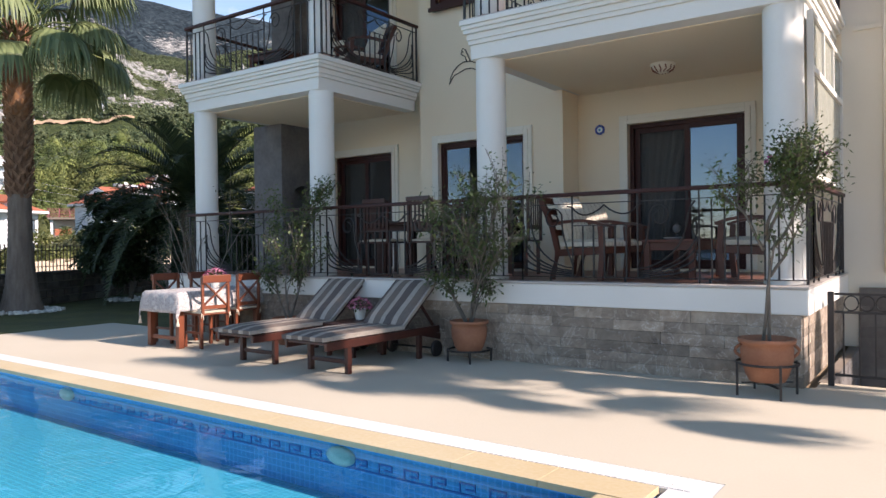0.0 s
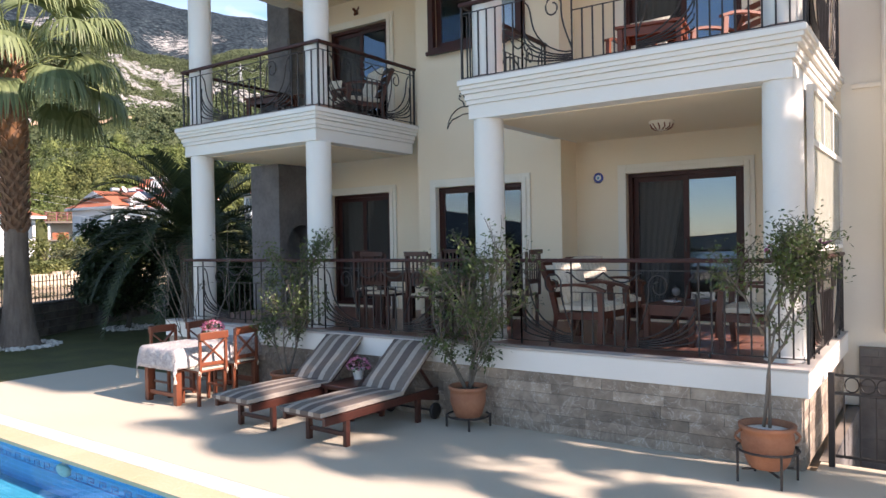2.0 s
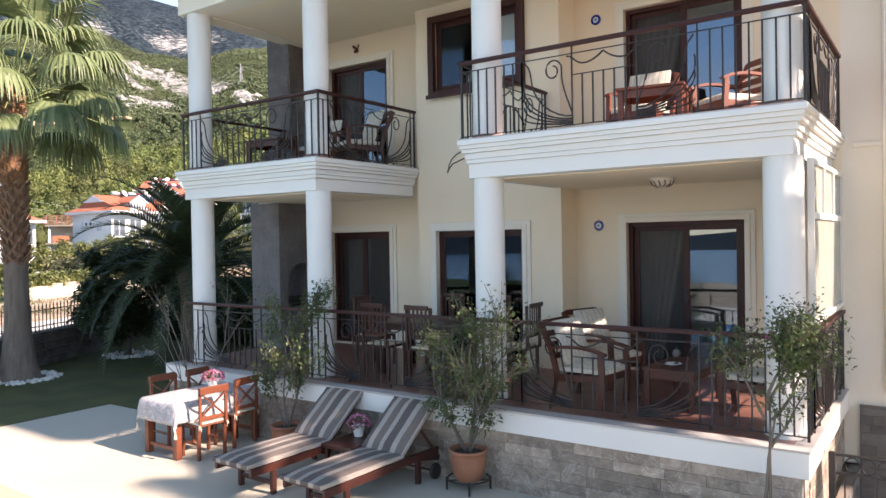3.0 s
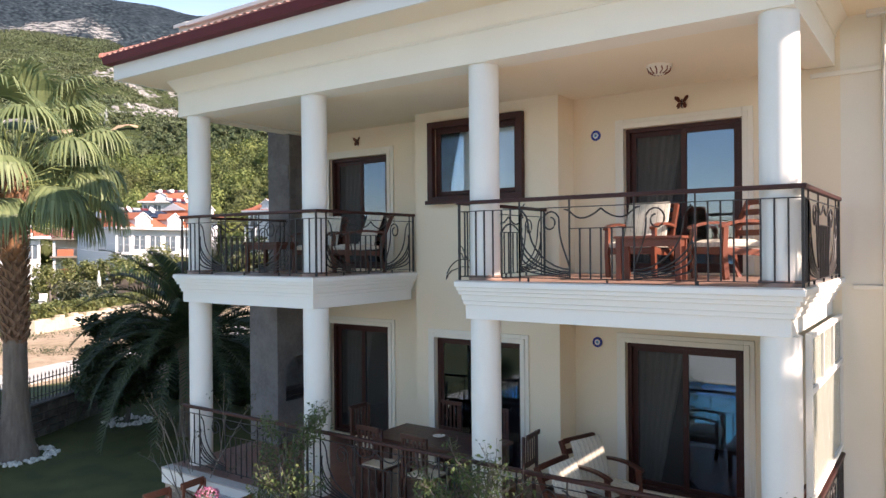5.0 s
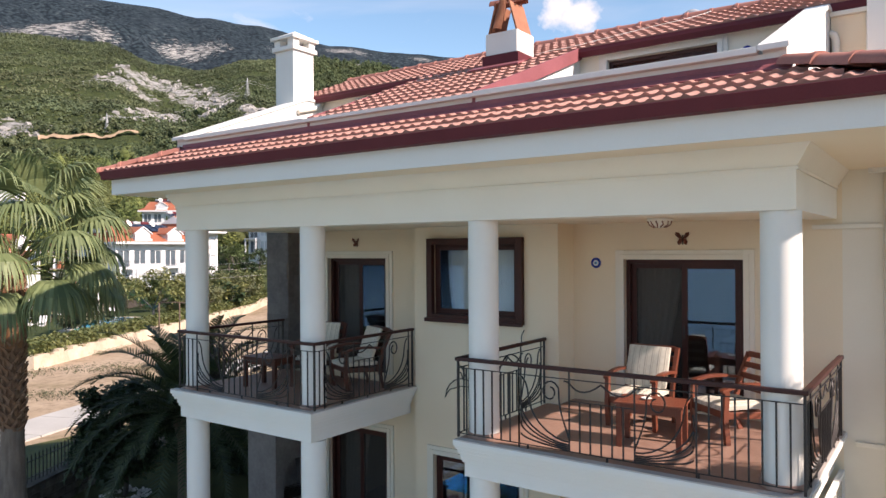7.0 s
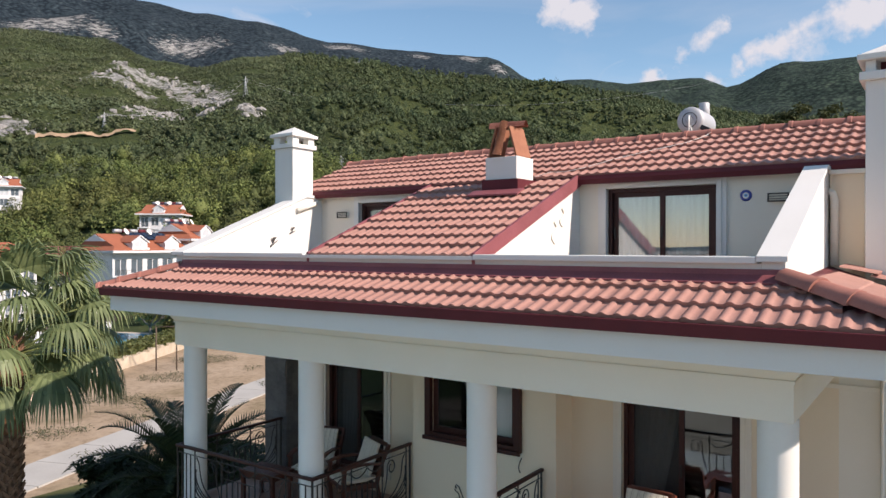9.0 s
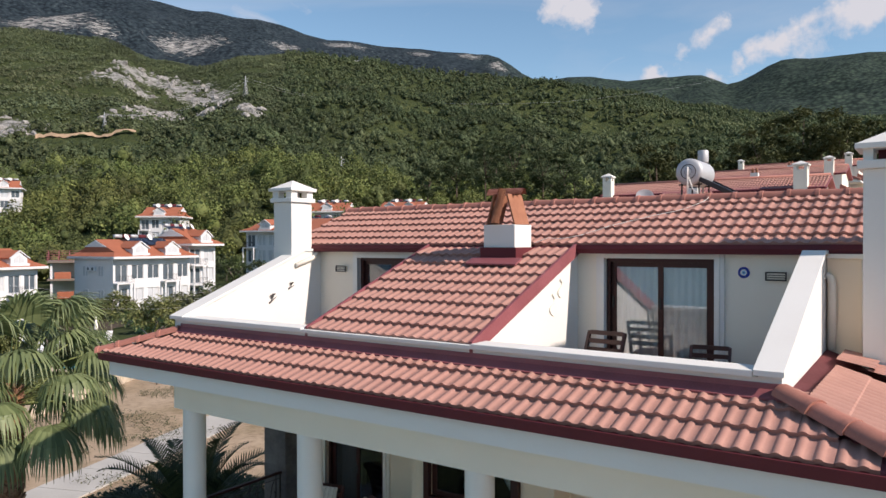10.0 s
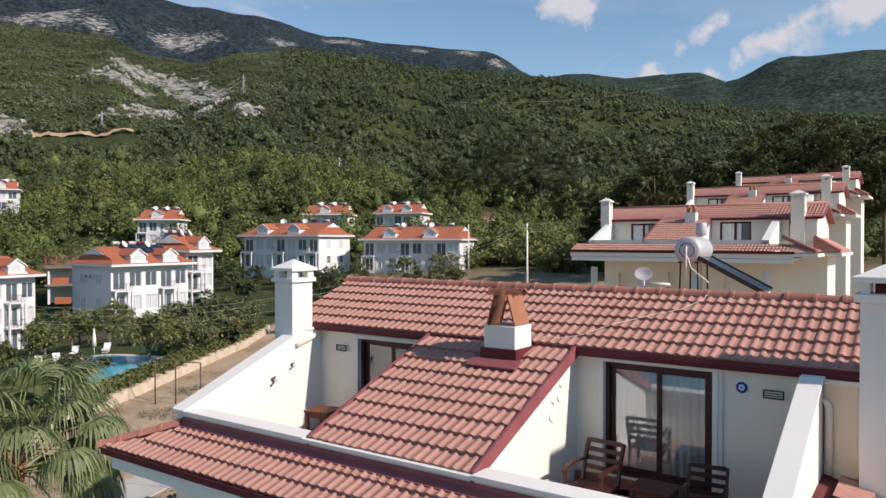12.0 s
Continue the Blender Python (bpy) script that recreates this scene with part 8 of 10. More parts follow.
def fan_palm(x, y, top, label, seed, fronds=30, spread=1.0, lean=(0, 0)):
    """A fan palm: flared ringed trunk, a band of old leaf bases, and drooping split fan leaves."""
    rnd = random.Random(seed)
    t = thing("fan_palm", label, "palm tree", "", pose(x, y, -0.02))
    bm = bmesh.new()
    prof = []
    for i in range(48):
        z = top * 0.42 * i / 47
        r = 0.215 + 0.23 * math.exp(-z * 1.6) + (0.012 if i % 2 else 0)
        prof.append((r, z))
    lathe(bm, prof, 28, cap=False)
    part("trunk", bm, "palm_trunk", t, "grey ringed lower trunk")
    bm = bmesh.new()
    lathe(bm, [(0.195, top * 0.42), (0.20, top * 0.7), (0.19, top)], 16, cap=True)
    part("core", bm, "palm_boot", t)
    vs, fs = [], []
    for k in range(210):                                   # crossed stubs of old leaf bases
        z = top * 0.40 + (top * 0.50) * k / 170
        a = k * 2.399
        for s in (-1, 1):
            c, sn = math.cos(a), math.sin(a)
            tx, ty = -sn, c
            b = len(vs)
            r = 0.195 + 0.02 * rnd.random()
            for u, w, o in ((0, -0.05, 0), (0, 0.05, 0), (0.12 * s, 0.02, 0.07), (0.12 * s, -0.025, 0.06)):
                vs.append(((r + o) * c + tx * (u + w), (r + o) * sn + ty * (u + w), z + abs(u) * 1.5))
            fs += [(b, b + 1, b + 2, b + 3)]
    me = bpy.data.meshes.new("sheath")
    me.from_pydata(vs, [], fs)
    lb = mesh_part("sheath", me, "palm_boot", t, "criss-crossed brown leaf bases")
    th = lb.modifiers.new("thick", "SOLIDIFY")
    th.thickness = 0.025
    bm = bmesh.new()
    lathe(bm, [(0.222, top * 0.70), (0.245, top * 0.76), (0.235, top * 0.82), (0.25, top * 0.88), (0.24, top * 0.94), (0.23, top * 1.0), (0.12, top * 1.04)], 20)
    for v in bm.verts:
        v.co += Vector((rnd.uniform(-1, 1), rnd.uniform(-1, 1), 0)) * 0.03
    part("fibre", bm, "palm_fibre", t, "orange-brown fibre below the crown")
    pet = bmesh.new()
    vs, fs = [], []
    for k in range(fronds):
        a = k * 2.399 + rnd.uniform(-0.2, 0.2)
        age = k / fronds                                    # 0 young and upright, 1 old and hanging
        el = radians(76 - 84 * age)
        ln = (1.0 + 0.35 * rnd.random()) * spread
        out = Vector((math.cos(a), math.sin(a), 0))
        base = Vector((0, 0, top * (1.02 - 0.06 * age))) + out * 0.15
        d0 = out * math.cos(el) + Vector((0, 0, math.sin(el)))
        d1 = (d0 + Vector((0, 0, -0.45))).normalized()
        tip = base + d0 * ln * 0.55 + d1 * ln * 0.6
        tube(pet, [base, base + d0 * ln * 0.55, tip], 0.022, 5, taper=0.012)
        side = d1.cross(Vector((0, 0, 1))).normalized()
        up = side.cross(d1).normalized()
        nseg = 42
        R = 1.02 * spread * rnd.uniform(0.85, 1.1)
        for s in range(nseg):
            th = radians((-105 + 210 * s / (nseg - 1)) * (1 - 0.2 * age))
            d = (d1 * math.cos(th) + side * math.sin(th)).normalized()
            n_ = (up + 0.2 * d * 0).normalized()
            w = d.cross(n_).normalized()
            L = R * (0.72 + 0.28 * math.cos(th / 2)) * rnd.uniform(0.9, 1.05)
            b = len(vs)
            p = tip.copy()
            dd = d.copy()
            for q, wid in enumerate((0.008, 0.034, 0.032, 0.017, 0.003)):
                fold = n_ * (0.02 if s % 2 else -0.02) * (1 if 0 < q < 4 else 0.3)
                vs += [p + w * wid + fold, p - w * wid + fold]
                dd = (dd + Vector((rnd.uniform(-0.08, 0.08), rnd.uniform(-0.08, 0.08), -1)) * (0.04 + 0.46 * q * (0.6 + 0.9 * age))).normalized()
                p = p + dd * L / 4
            for q in range(4):
                c0 = b + 2 * q
                fs.append((c0, c0 + 1, c0 + 3, c0 + 2))
    part("stalk", pet, "petiole", t)
    me = bpy.data.meshes.new("fronds")
    me.from_pydata([tuple(v) for v in vs], [], fs)
    mesh_part("fronds", me, "frond", t, "split green fan leaves")
    return t


fan_palm(-16.1, 7.25, 5.95, "tall fan palm with a brown trunk on the lawn", 51, 42, 1.26)
stone_ring("white_stones", -16.1, 7.25, 0.55, 0.8, 220, 52)


def feather_palm(x, y, top, label, seed, fronds=46, length=2.9):
    """A date palm: short thick trunk and long arching feather leaves."""
    rnd = random.Random(seed)
    t = thing("date_palm", label, "palm tree", "", pose(x, y, -0.02))
    bm = bmesh.new()
    lathe(bm, [(0.42, 0), (0.36, 0.3), (0.38, top * 0.8), (0.44, top), (0.2, top + 0.25)], 22)
    for v in bm.verts:
        v.co += Vector((rnd.uniform(-1, 1), rnd.uniform(-1, 1), 0)) * 0.03
    part("trunk", bm, "pine_bark", t)
    rib = bmesh.new()
    vs, fs = [], []
    for k in range(fronds):
        a = k * 2.399
        age = k / fronds
        el = radians(80 - 84 * age)
        L = length * rnd.uniform(0.85, 1.1) * (0.75 + 0.25 * age)
        out = Vector((math.cos(a), math.sin(a), 0))
        d = (out * math.cos(el) + Vector((0, 0, math.sin(el)))).normalized()
        p = Vector((0, 0, top + 0.1)) + out * 0.12
        pts = [p.copy()]
        N = 14
        for i in range(N):
            d = (d + Vector((0, 0, -0.055 - 0.012 * i * (0.6 + age)))).normalized()
            p = p + d * L / N
            pts.append(p.copy())
        tube(rib, pts, 0.02, 5, taper=0.004)
        for i in range(1, N):
            dd = (pts[i + 1] - pts[i]).normalized()
            side = dd.cross(Vector((0, 0, 1))).normalized()
            up = side.cross(dd)
            for h in range(3):
                q = pts[i].lerp(pts[i + 1], h / 3)
                ll = 0.50 * math.sin(math.pi * (0.12 + 0.85 * (i + h / 3) / N)) ** 0.7
                for s in (-1, 1):
                    v = (side * s * 0.8 + dd * 0.6 + up * 0.42 + Vector((0, 0, rnd.uniform(-0.12, 0.05)))).normalized()
                    b = len(vs)
                    w = dd * 0.028
                    vs += [q - w, q + w, q + v * ll * 0.6 + w * 0.8 + Vector((0, 0, -0.01)), q + v * ll + Vector((0, 0, -0.05))]
                    fs += [(b, b + 1, b + 2, b + 3)]
    part("rib", rib, "frond_dark", t)
    me = bpy.data.meshes.new("fronds")
    me.from_pydata([tuple(v) for v in vs], [], fs)
    mesh_part("fronds", me, "frond_dark", t, "dark green feather leaves")
    return t


feather_palm(-14.6, 10.6, 2.15, "date palm with arching dark feather fronds", 61, 60, 3.6)


def round_tree(x, y, z, label, trunk_h, crown, n, size, seed, leaf="leaf_dark", name="tree", bark="bark", clumps=46, category="tree", trunk_r=0.07, tight=0.30, pad=0.8):
    """A small tree: forked trunk, and a crown of leaf clumps with gaps. crown: (rx, ry, rz, centre height)."""
    rnd = random.Random(seed)
    t = thing(name, label, category, "", pose(x, y, z))
    rx, ry, rz, cz = crown
    centres = []
    for _ in range(clumps):
        v = Vector((rnd.gauss(0, 1), rnd.gauss(0, 1), rnd.gauss(0, 1))).normalized() * rnd.uniform(0.45, 1.0)
        centres.append(Vector((v.x * rx, v.y * ry, cz + v.z * rz)))
    bm = bmesh.new()
    tube(bm, [(0, 0, 0), (0.04, 0.02, trunk_h * 0.5), (0, 0.03, trunk_h)], trunk_r, 8, taper=trunk_r * 0.7)
    for c in centres[:9]:
        tube(bm, [(0, 0.03, trunk_h * 0.95), Vector((0, 0, trunk_h)).lerp(c, 0.5) + Vector((0, 0, 0.05)), c], trunk_r * 0.45, 5, taper=trunk_r * 0.12)
    part("trunk", bm, bark, t)
    spots = []
    k = tight * (rx + ry + rz) / 3
    for _ in range(n):
        c = rnd.choice(centres)
        v = Vector((rnd.gauss(0, 1), rnd.gauss(0, 1), rnd.gauss(0, 1))).normalized() * k * rnd.uniform(0.3, 1.0)
        spots.append(c + Vector((v.x, v.y, v.z * pad)))
    mesh_part("crown", leaves_mesh("crown", spots, size, rnd, 1.7), leaf, t)
    return t


round_tree(-17.0, 10.3, -0.02, "dense dark round citrus tree on the lawn", 0.7, (1.4, 1.4, 1.2, 1.62), 17000, 0.15, 71)
stone_ring("white_stones", -17.0, 10.3, 0.3, 0.6, 120, 72)


def hedge(a, b, w, h, label, seed, n, leaf="hedge", size=0.12, z=None):
    """A clipped leafy hedge from a to b: dark core and a coat of leaves."""
    rnd = random.Random(seed)
    a, b = Vector(a), Vector(b)
    d = b - a
    side = Vector((-d.y, d.x)).normalized()
    spots, core = [], bmesh.new()
    def gz(p):
        return height(p.x, p.y) if z is None else z
    steps = max(2, int(d.length / 2))
    a1, d1 = a + d.normalized() * 0.7, d - d.normalized() * 1.4
    for i in range(steps):
        p, q = a1 + d1 * i / steps, a1 + d1 * (i + 1) / steps
        z0 = min(gz(p), gz(q)) - 0.1
        c = [p - side * w * 0.4, q - side * w * 0.4, q + side * w * 0.4, p + side * w * 0.4]
        lo, hi = [core.verts.new((*v, z0)) for v in c], [core.verts.new((*v, z0 + 0.1 + h * 0.8)) for v in c]
        for k in range(4):
            core.faces.new((lo[k], lo[(k + 1) % 4], hi[(k + 1) % 4], hi[k]))
        core.faces.new(hi)
    for _ in range(n):
        u = rnd.random()
        p = a + d * u
        face = rnd.random()
        bump = 0.12 * noise.noise(Vector((p.x * 0.8, p.y * 0.8, 3)))
        if face < 0.4:
            q, zz = p + side * rnd.uniform(-0.5, 0.5) * w, h + bump
        else:
            q, zz = p + side * (0.5 if face < 0.7 else -0.5) * w * (1 + bump), rnd.uniform(0, h + bump)
        spots.append(Vector((q.x, q.y, gz(q) + zz)))
    t = mesh_part("hedge", leaves_mesh("hedge", spots, size, rnd, 1.6), leaf)
    tagged(t, label, "hedge", "", "stuff")
    part("core", core, leaf, t)
    return t


hedge((-19.5, 13.0), (-10.7, 14.6), 1.2, 2.3, "dark clipped garden hedge", 81, 11000, "leaf_dark", 0.14, z=-0.02)

# garden wall with an iron fence on it
GA, GB = Vector((-14.2, 2.5)), Vector((-22.6, 17.2))
gd = (GB - GA).normalized()
gm = Matrix.Translation((GA.x, GA.y, 0)) @ Matrix.Rotation(math.atan2(gd.y, gd.x), 4, "Z")
glen = (GB - GA).length
bm = bmesh.new()
box(bm, 0, glen, -0.15, 0.15, -0.3, 0.72, 0.0, gm)
gw = setting(part("wall_garden", bm, "mortar"), "low rough stone garden wall", "wall")
rnd = random.Random(91)
for r in range(4):
    u = 2.6
    while u < glen - 0.5:
        w = rnd.uniform(0.2, 0.5)
        bm = bmesh.new()
        c = [(u + 0.01, r * 0.18 + 0.008), (u + w - 0.01, r * 0.18 + 0.008), (u + w - 0.01, r * 0.18 + 0.172), (u + 0.01, r * 0.18 + 0.172)]
        o = rnd.uniform(0.02, 0.05)
        lo = [bm.verts.new(gm @ Vector((p[0], -0.15, p[1]))) for p in c]
        hi = [bm.verts.new(gm @ Vector((p[0] * 0.94 + (u + w / 2) * 0.06, -0.15 - o, p[1] * 0.85 + (r * 0.18 + 0.09) * 0.15))) for p in c]
        for k in range(4):
            bm.faces.new((lo[k], lo[(k + 1) % 4], hi[(k + 1) % 4], hi[k]))
        bm.faces.new(hi)
        bmesh.ops.recalc_face_normals(bm, faces=bm.faces[:])
        part("stone", bm, "garden_stone", gw)
        u += w
bm = bmesh.new()
box(bm, 0, glen, -0.2, 0.2, 0.721, 0.78, 0.01, gm)
part("wall_cap", bm, "garden_stone", gw)
fence = thing("fence", "black iron fence with pointed bars on a low wall", "fence")
bm = bmesh.new()
for z in (0.90, 1.28):
    beam(bm, gm @ Vector((0, 0, z)), gm @ Vector((glen, 0, z)), 0.03, 0.02)
part("rail", bm, "iron", fence)
for i in range(int(glen / 0.14)):
    bm = bmesh.new()
    p = gm @ Vector((0.07 + i * 0.14, 0, 0))
    beam(bm, (p.x, p.y, 0.78), (p.x, p.y, 1.36), 0.018, 0.018)
    lathe(bm, [(0.02, 1.36), (0.012, 1.40), (0.001, 1.45)], 5, Matrix.Translation((p.x, p.y, 0)))
    part("bar", bm, "iron", fence)
# palm beyond the paving, out of the picture, whose shade falls on the terrace
fan_palm(1.95, 6.80, 5.3, "tall fan palm beside the paving", 55, 26, 0.80)
fan_palm(2.6, 6.85, 3.5, "fan palm beside the paving", 53, 13, 0.8)


# ---- distance: row houses, villas, woods ----
def spot(s, w):
    """A place on the valley floor: s across for each metre ahead, w metres ahead."""
    u = s * w
    return AHEAD.x * w + RIGHT.x * u, AHEAD.y * w + RIGHT.y * u


M["orange"] = mat("orange_roof", (0.37, 0.12, 0.06), (0.28, 0.085, 0.042), rough=0.8, scale=0.8, fine=6, amount=0.45, bump=0.3, depth=0.03)
M["villa"] = mat("villa_white", (0.66, 0.665, 0.67), (0.58, 0.58, 0.58), rough=0.8, scale=0.4, fine=5, amount=0.3, bump=0.1)
M["villa_pane"] = mat("curtained_pane", (0.56, 0.58, 0.60), (0.44, 0.47, 0.49), rough=0.15, scale=0.6, fine=4, amount=0.4, bump=0.0)
M["dark_glass"] = mat("dark_glass", (0.10, 0.13, 0.15), (0.06, 0.08, 0.10), rough=0.1, scale=0.5, fine=3, amount=0.4, bump=0.0)
M["panel"] = mat("solar_panel", (0.012, 0.018, 0.035), (0.02, 0.026, 0.045), rough=0.15, scale=2, fine=20, bump=0.0)
M["steel"] = mat("galvanised_steel", (0.48, 0.49, 0.50), (0.38, 0.39, 0.40), rough=0.5, metal=0.25, scale=2, fine=30, bump=0.05)


def rowhouse(at):
    """A terraced house like the near one, seen over its roof."""
    h = thing("terraced_house", "cream terraced house with red tiled roofs and attic terraces", "house", "row of terraced houses", at)
    def roof_strip(name, x0, x1, y0, z0, y1, rows_w=TW):
        """A ribbed tile slope in one mesh."""
        c = math.atan(PITCH)
        n = int((x1 - x0) / 0.16)
        m_ = max(1, round((y1 - y0) / math.cos(c) / TL))
        vs, fs = [], []
        for j in range(m_):
            ya, yb = y0 + (y1 - y0) * j / m_ - 0.02, y0 + (y1 - y0) * (j + 1) / m_
            for i in range(n * 4 + 1):
                x = x0 + (x1 - x0) * i / (n * 4)
                hump = (0.0, 0.035, 0.045, 0.03)[i % 4]
                vs += [(x, ya, z0 + (ya - y0) * PITCH + hump + 0.03), (x, yb, z0 + (yb - y0) * PITCH + hump)]
            b = j * (n * 4 + 1) * 2
            fs += [(b + 2 * i, b + 2 * i + 2, b + 2 * i + 3, b + 2 * i + 1) for i in range(n * 4)]
            if j:
                pb = (j - 1) * (n * 4 + 1) * 2
                fs += [(pb + 2 * i + 1, pb + 2 * i + 3, b + 2 * i + 2, b + 2 * i) for i in range(n * 4)]
        me = bpy.data.meshes.new(name)
        me.from_pydata(vs, [], fs)
        return mesh_part(name, me, "tile_far", h, "red clay tiles")
    bm = bmesh.new()
    wall_with_holes(bm, -10.2, -0.9, -3.0, 7.06, 9.6, 9.9, [(-9.4, -7.6, 4.0, 6.1), (-3.7, -2.0, 4.0, 6.1), (-6.6, -5.0, 5.0, 6.2)])
    box(bm, -10.2, -0.9, 9.901, 14.0, -3.0, 7.06)
    box(bm, -0.899, 0.6, 9.6, 14.0, -3.0, 7.06)
    prism(bm, [(9.92, 7.06), (14.2, 7.06), (14.2, 8.8), (RIDGE_Y, rz - 0.1), (9.92, 9.0)], "x", -0.1, 0.6)
    part("wall", bm, "trim", h)
    for x in (-9.86, -7.24, -4.42, -1.2):
        bm = bmesh.new()
        lathe(bm, [(0.18, -2.0), (0.18, 6.5)], 14, Matrix.Translation((x, 7.3, 0)))
        part("column", bm, "white", h)
    bm = bmesh.new()
    box(bm, -10.8, 0.0, 6.45, 7.3, 6.86, 7.06)
    box(bm, -10.8, 0.0, 7.301, 9.6, 6.98, 7.06)
    box(bm, -10.85, 0.1, 6.40, 6.449, 7.08, 7.32)
    part("eave", bm, "white", h)
    bm = bmesh.new()
    box(bm, -10.9, 0.15, 6.33, 6.4, 7.3, 7.42)
    part("gutter", bm, "maroon", h)
    roof_strip("apron_roof", -10.85, 0.05, 6.36, 7.40, 7.16)
    bm = bmesh.new()
    box(bm, -9.95, -1.05, 7.14, 7.35, 6.9, 7.95)
    for x0, x1 in ((-10.12, -9.86), (-1.40, -1.06), (DX0, DX0 + 0.15), (DX1 - 0.15, DX1)):
        prism(bm, [(7.14, 7.0), (10.17, 7.0), (10.17, 9.0), (9.95, 9.0), (7.14, 7.93)], "x", x0, x1)
    part("parapet", bm, "white", h)
    bm = bmesh.new()
    wall_with_holes(bm, -9.9, -0.7, 7.0, 9.12, 10.18, 10.4, [(-4.03, -2.47, 7.2, 8.9), (-8.87, -7.4, 7.2, 8.86)])
    part("attic_wall", bm, "trim", h)
    for x0, x1, z1 in ((-4.03, -2.47, 8.9), (-8.87, -7.4, 8.86)):
        bm = bmesh.new()
        leaf_frame(bm, x0, x1, 7.2, z1, 10.2, 10.3, 0.09)
        box(bm, (x0 + x1) / 2 - 0.06, (x0 + x1) / 2 + 0.06, 10.2, 10.3, 7.29, z1 - 0.09)
        w = part("door", bm, "brown", h)
        bm = bmesh.new()
        box(bm, x0 + 0.08, x1 - 0.08, 10.31, 10.33, 7.2, z1)
        part("pane", bm, "dark_glass", w)
        cu = curtain("door_curtain", x0 + 0.1, x1 - 0.5, 7.2, z1, 10.26, w, 6)
    roof_strip("middle_roof", DX0, DX1, DY, DZ, UY)
    roof_strip("upper_roof", -10.60, 0.85, UY, UZ, RIDGE_Y)
    bm = bmesh.new()
    prism(bm, [(RIDGE_Y, rz), (14.3, 8.95), (14.3, 8.8), (RIDGE_Y, rz - 0.1), (9.9, 9.0), (9.9, 9.08)], "x", -10.75, 0.9)
    part("roof_board", bm, "maroon_pale", h)
    for x0, x1 in ((-10.75, DX0), (DX1, 0.85)):
        bm = bmesh.new()
        box(bm, x0, x1, 9.82, 9.9, 8.98, 9.10)
        part("upper_gutter", bm, "maroon", h)
    for x in (DX0 - 0.05, DX1 + 0.01):
        bm = bmesh.new()
        prism(bm, [(DY - 0.05, DZ - 0.12), (DY - 0.05, DZ + 0.05), (UY, UZ + 0.05), (UY, UZ - 0.12)], "x", x, x + 0.05)
        part("barge_board", bm, "maroon_pale", h)
    bm = bmesh.new()
    tube(bm, [(-10.8, RIDGE_Y, rz + 0.02), (0.85, RIDGE_Y, rz + 0.02)], 0.11, 8)
    part("ridge", bm, "ridge", h)
    for x, y, w, z0, z1 in ((-10.14, 9.72, 0.5, 7.9, 9.90), (-0.25, 10.1, 0.62, 7.2, 10.0)):
        bm = bmesh.new()
        box(bm, x - w / 2, x + w / 2, y - w / 2, y + w / 2, z0, z1)
        ch_ = part("chimney", bm, "trim", h)
        bm = bmesh.new()
        for sx in (-1, 1):
            for sy in (-1, 1):
                cx, cy = x + sx * (w / 2 - 0.07), y + sy * (w / 2 - 0.07)
                box(bm, cx - 0.07, cx + 0.07, cy - 0.07, cy + 0.07, z1, z1 + 0.2)
        q = w / 2 + 0.07
        box(bm, x - q, x + q, y - q, y + q, z1 + 0.2, z1 + 0.27)
        v = [bm.verts.new((x + sx * q, y + sy * q, z1 + 0.271)) for sx, sy in ((-1, -1), (1, -1), (1, 1), (-1, 1))] + [bm.verts.new((x, y, z1 + 0.45))]
        for i in range(4):
            bm.faces.new((v[i], v[(i + 1) % 4], v[4]))
        part("cap", bm, "white", ch_)
    bm = bmesh.new()
    box(bm, -5.64, -5.08, 9.4, 9.9, 8.8, 9.4)
    low_ = part("chimney", bm, "white", h)
    bm = bmesh.new()
    for dx in (-0.15, 0.15):
        lathe(bm, [(0.09, 9.4), (0.08, 9.8)], 10, Matrix.Translation((-5.36 + dx, 9.62, 0)))
    part("clay_pot", bm, "terracotta", low_)
    # hipped wing roof beyond the side wall
    bm = bmesh.new()
    v = [bm.verts.new(p) for p in ((0.05, 6.36, 7.42), (1.05, 6.36, 7.42), (1.05, 8.6, 7.42), (-0.5, 8.6, 8.05), (-0.5, 7.3, 8.05), (0.05, 7.16, 7.86))]
    bm.faces.new((v[0], v[1], v[4], v[5])), bm.faces.new((v[1], v[2], v[3], v[4]))
    prism(bm, [(0.601, 8.05), (1.75, 7.42), (1.75, 7.34), (0.601, 7.34)], "y", 8.7, 13.6)
    part("wing_roof", bm, "tile_far", h)
    for a, b in (((1.07, 6.34, 7.46), (-0.5, 7.3, 8.1)), ((1.77, 8.7, 7.46), (0.62, 8.7, 8.1))):
        bm = bmesh.new()
        tube(bm, [a, b], 0.09, 7)
        part("hip_ridge", bm, "ridge", h)
    bm = bmesh.new()
    box(bm, 0.05, 1.1, 6.40, 8.6, 7.18, 7.33)
    box(bm, 0.601, 1.8, 8.7, 13.6, 7.18, 7.33)
    part("wing_eave", bm, "white", h)
    bm = bmesh.new()
    box(bm, 0.601, 1.1, 9.6, 12.6, -3.0, 7.179)
    part("wing_wall", bm, "trim", h)
    return h


row = rowhouse(pose(-5.6, 29.4, 2.75))
copy_thing(row, pose(-6.9, 50.5, 5.2))
copy_thing(row, pose(-7.6, 70.5, 7.6))

# solar water tank on the back slope of the near roof
def back_z(y):
    return rz - (y - RIDGE_Y) * (rz - 7.915) / (16.6 - RIDGE_Y)


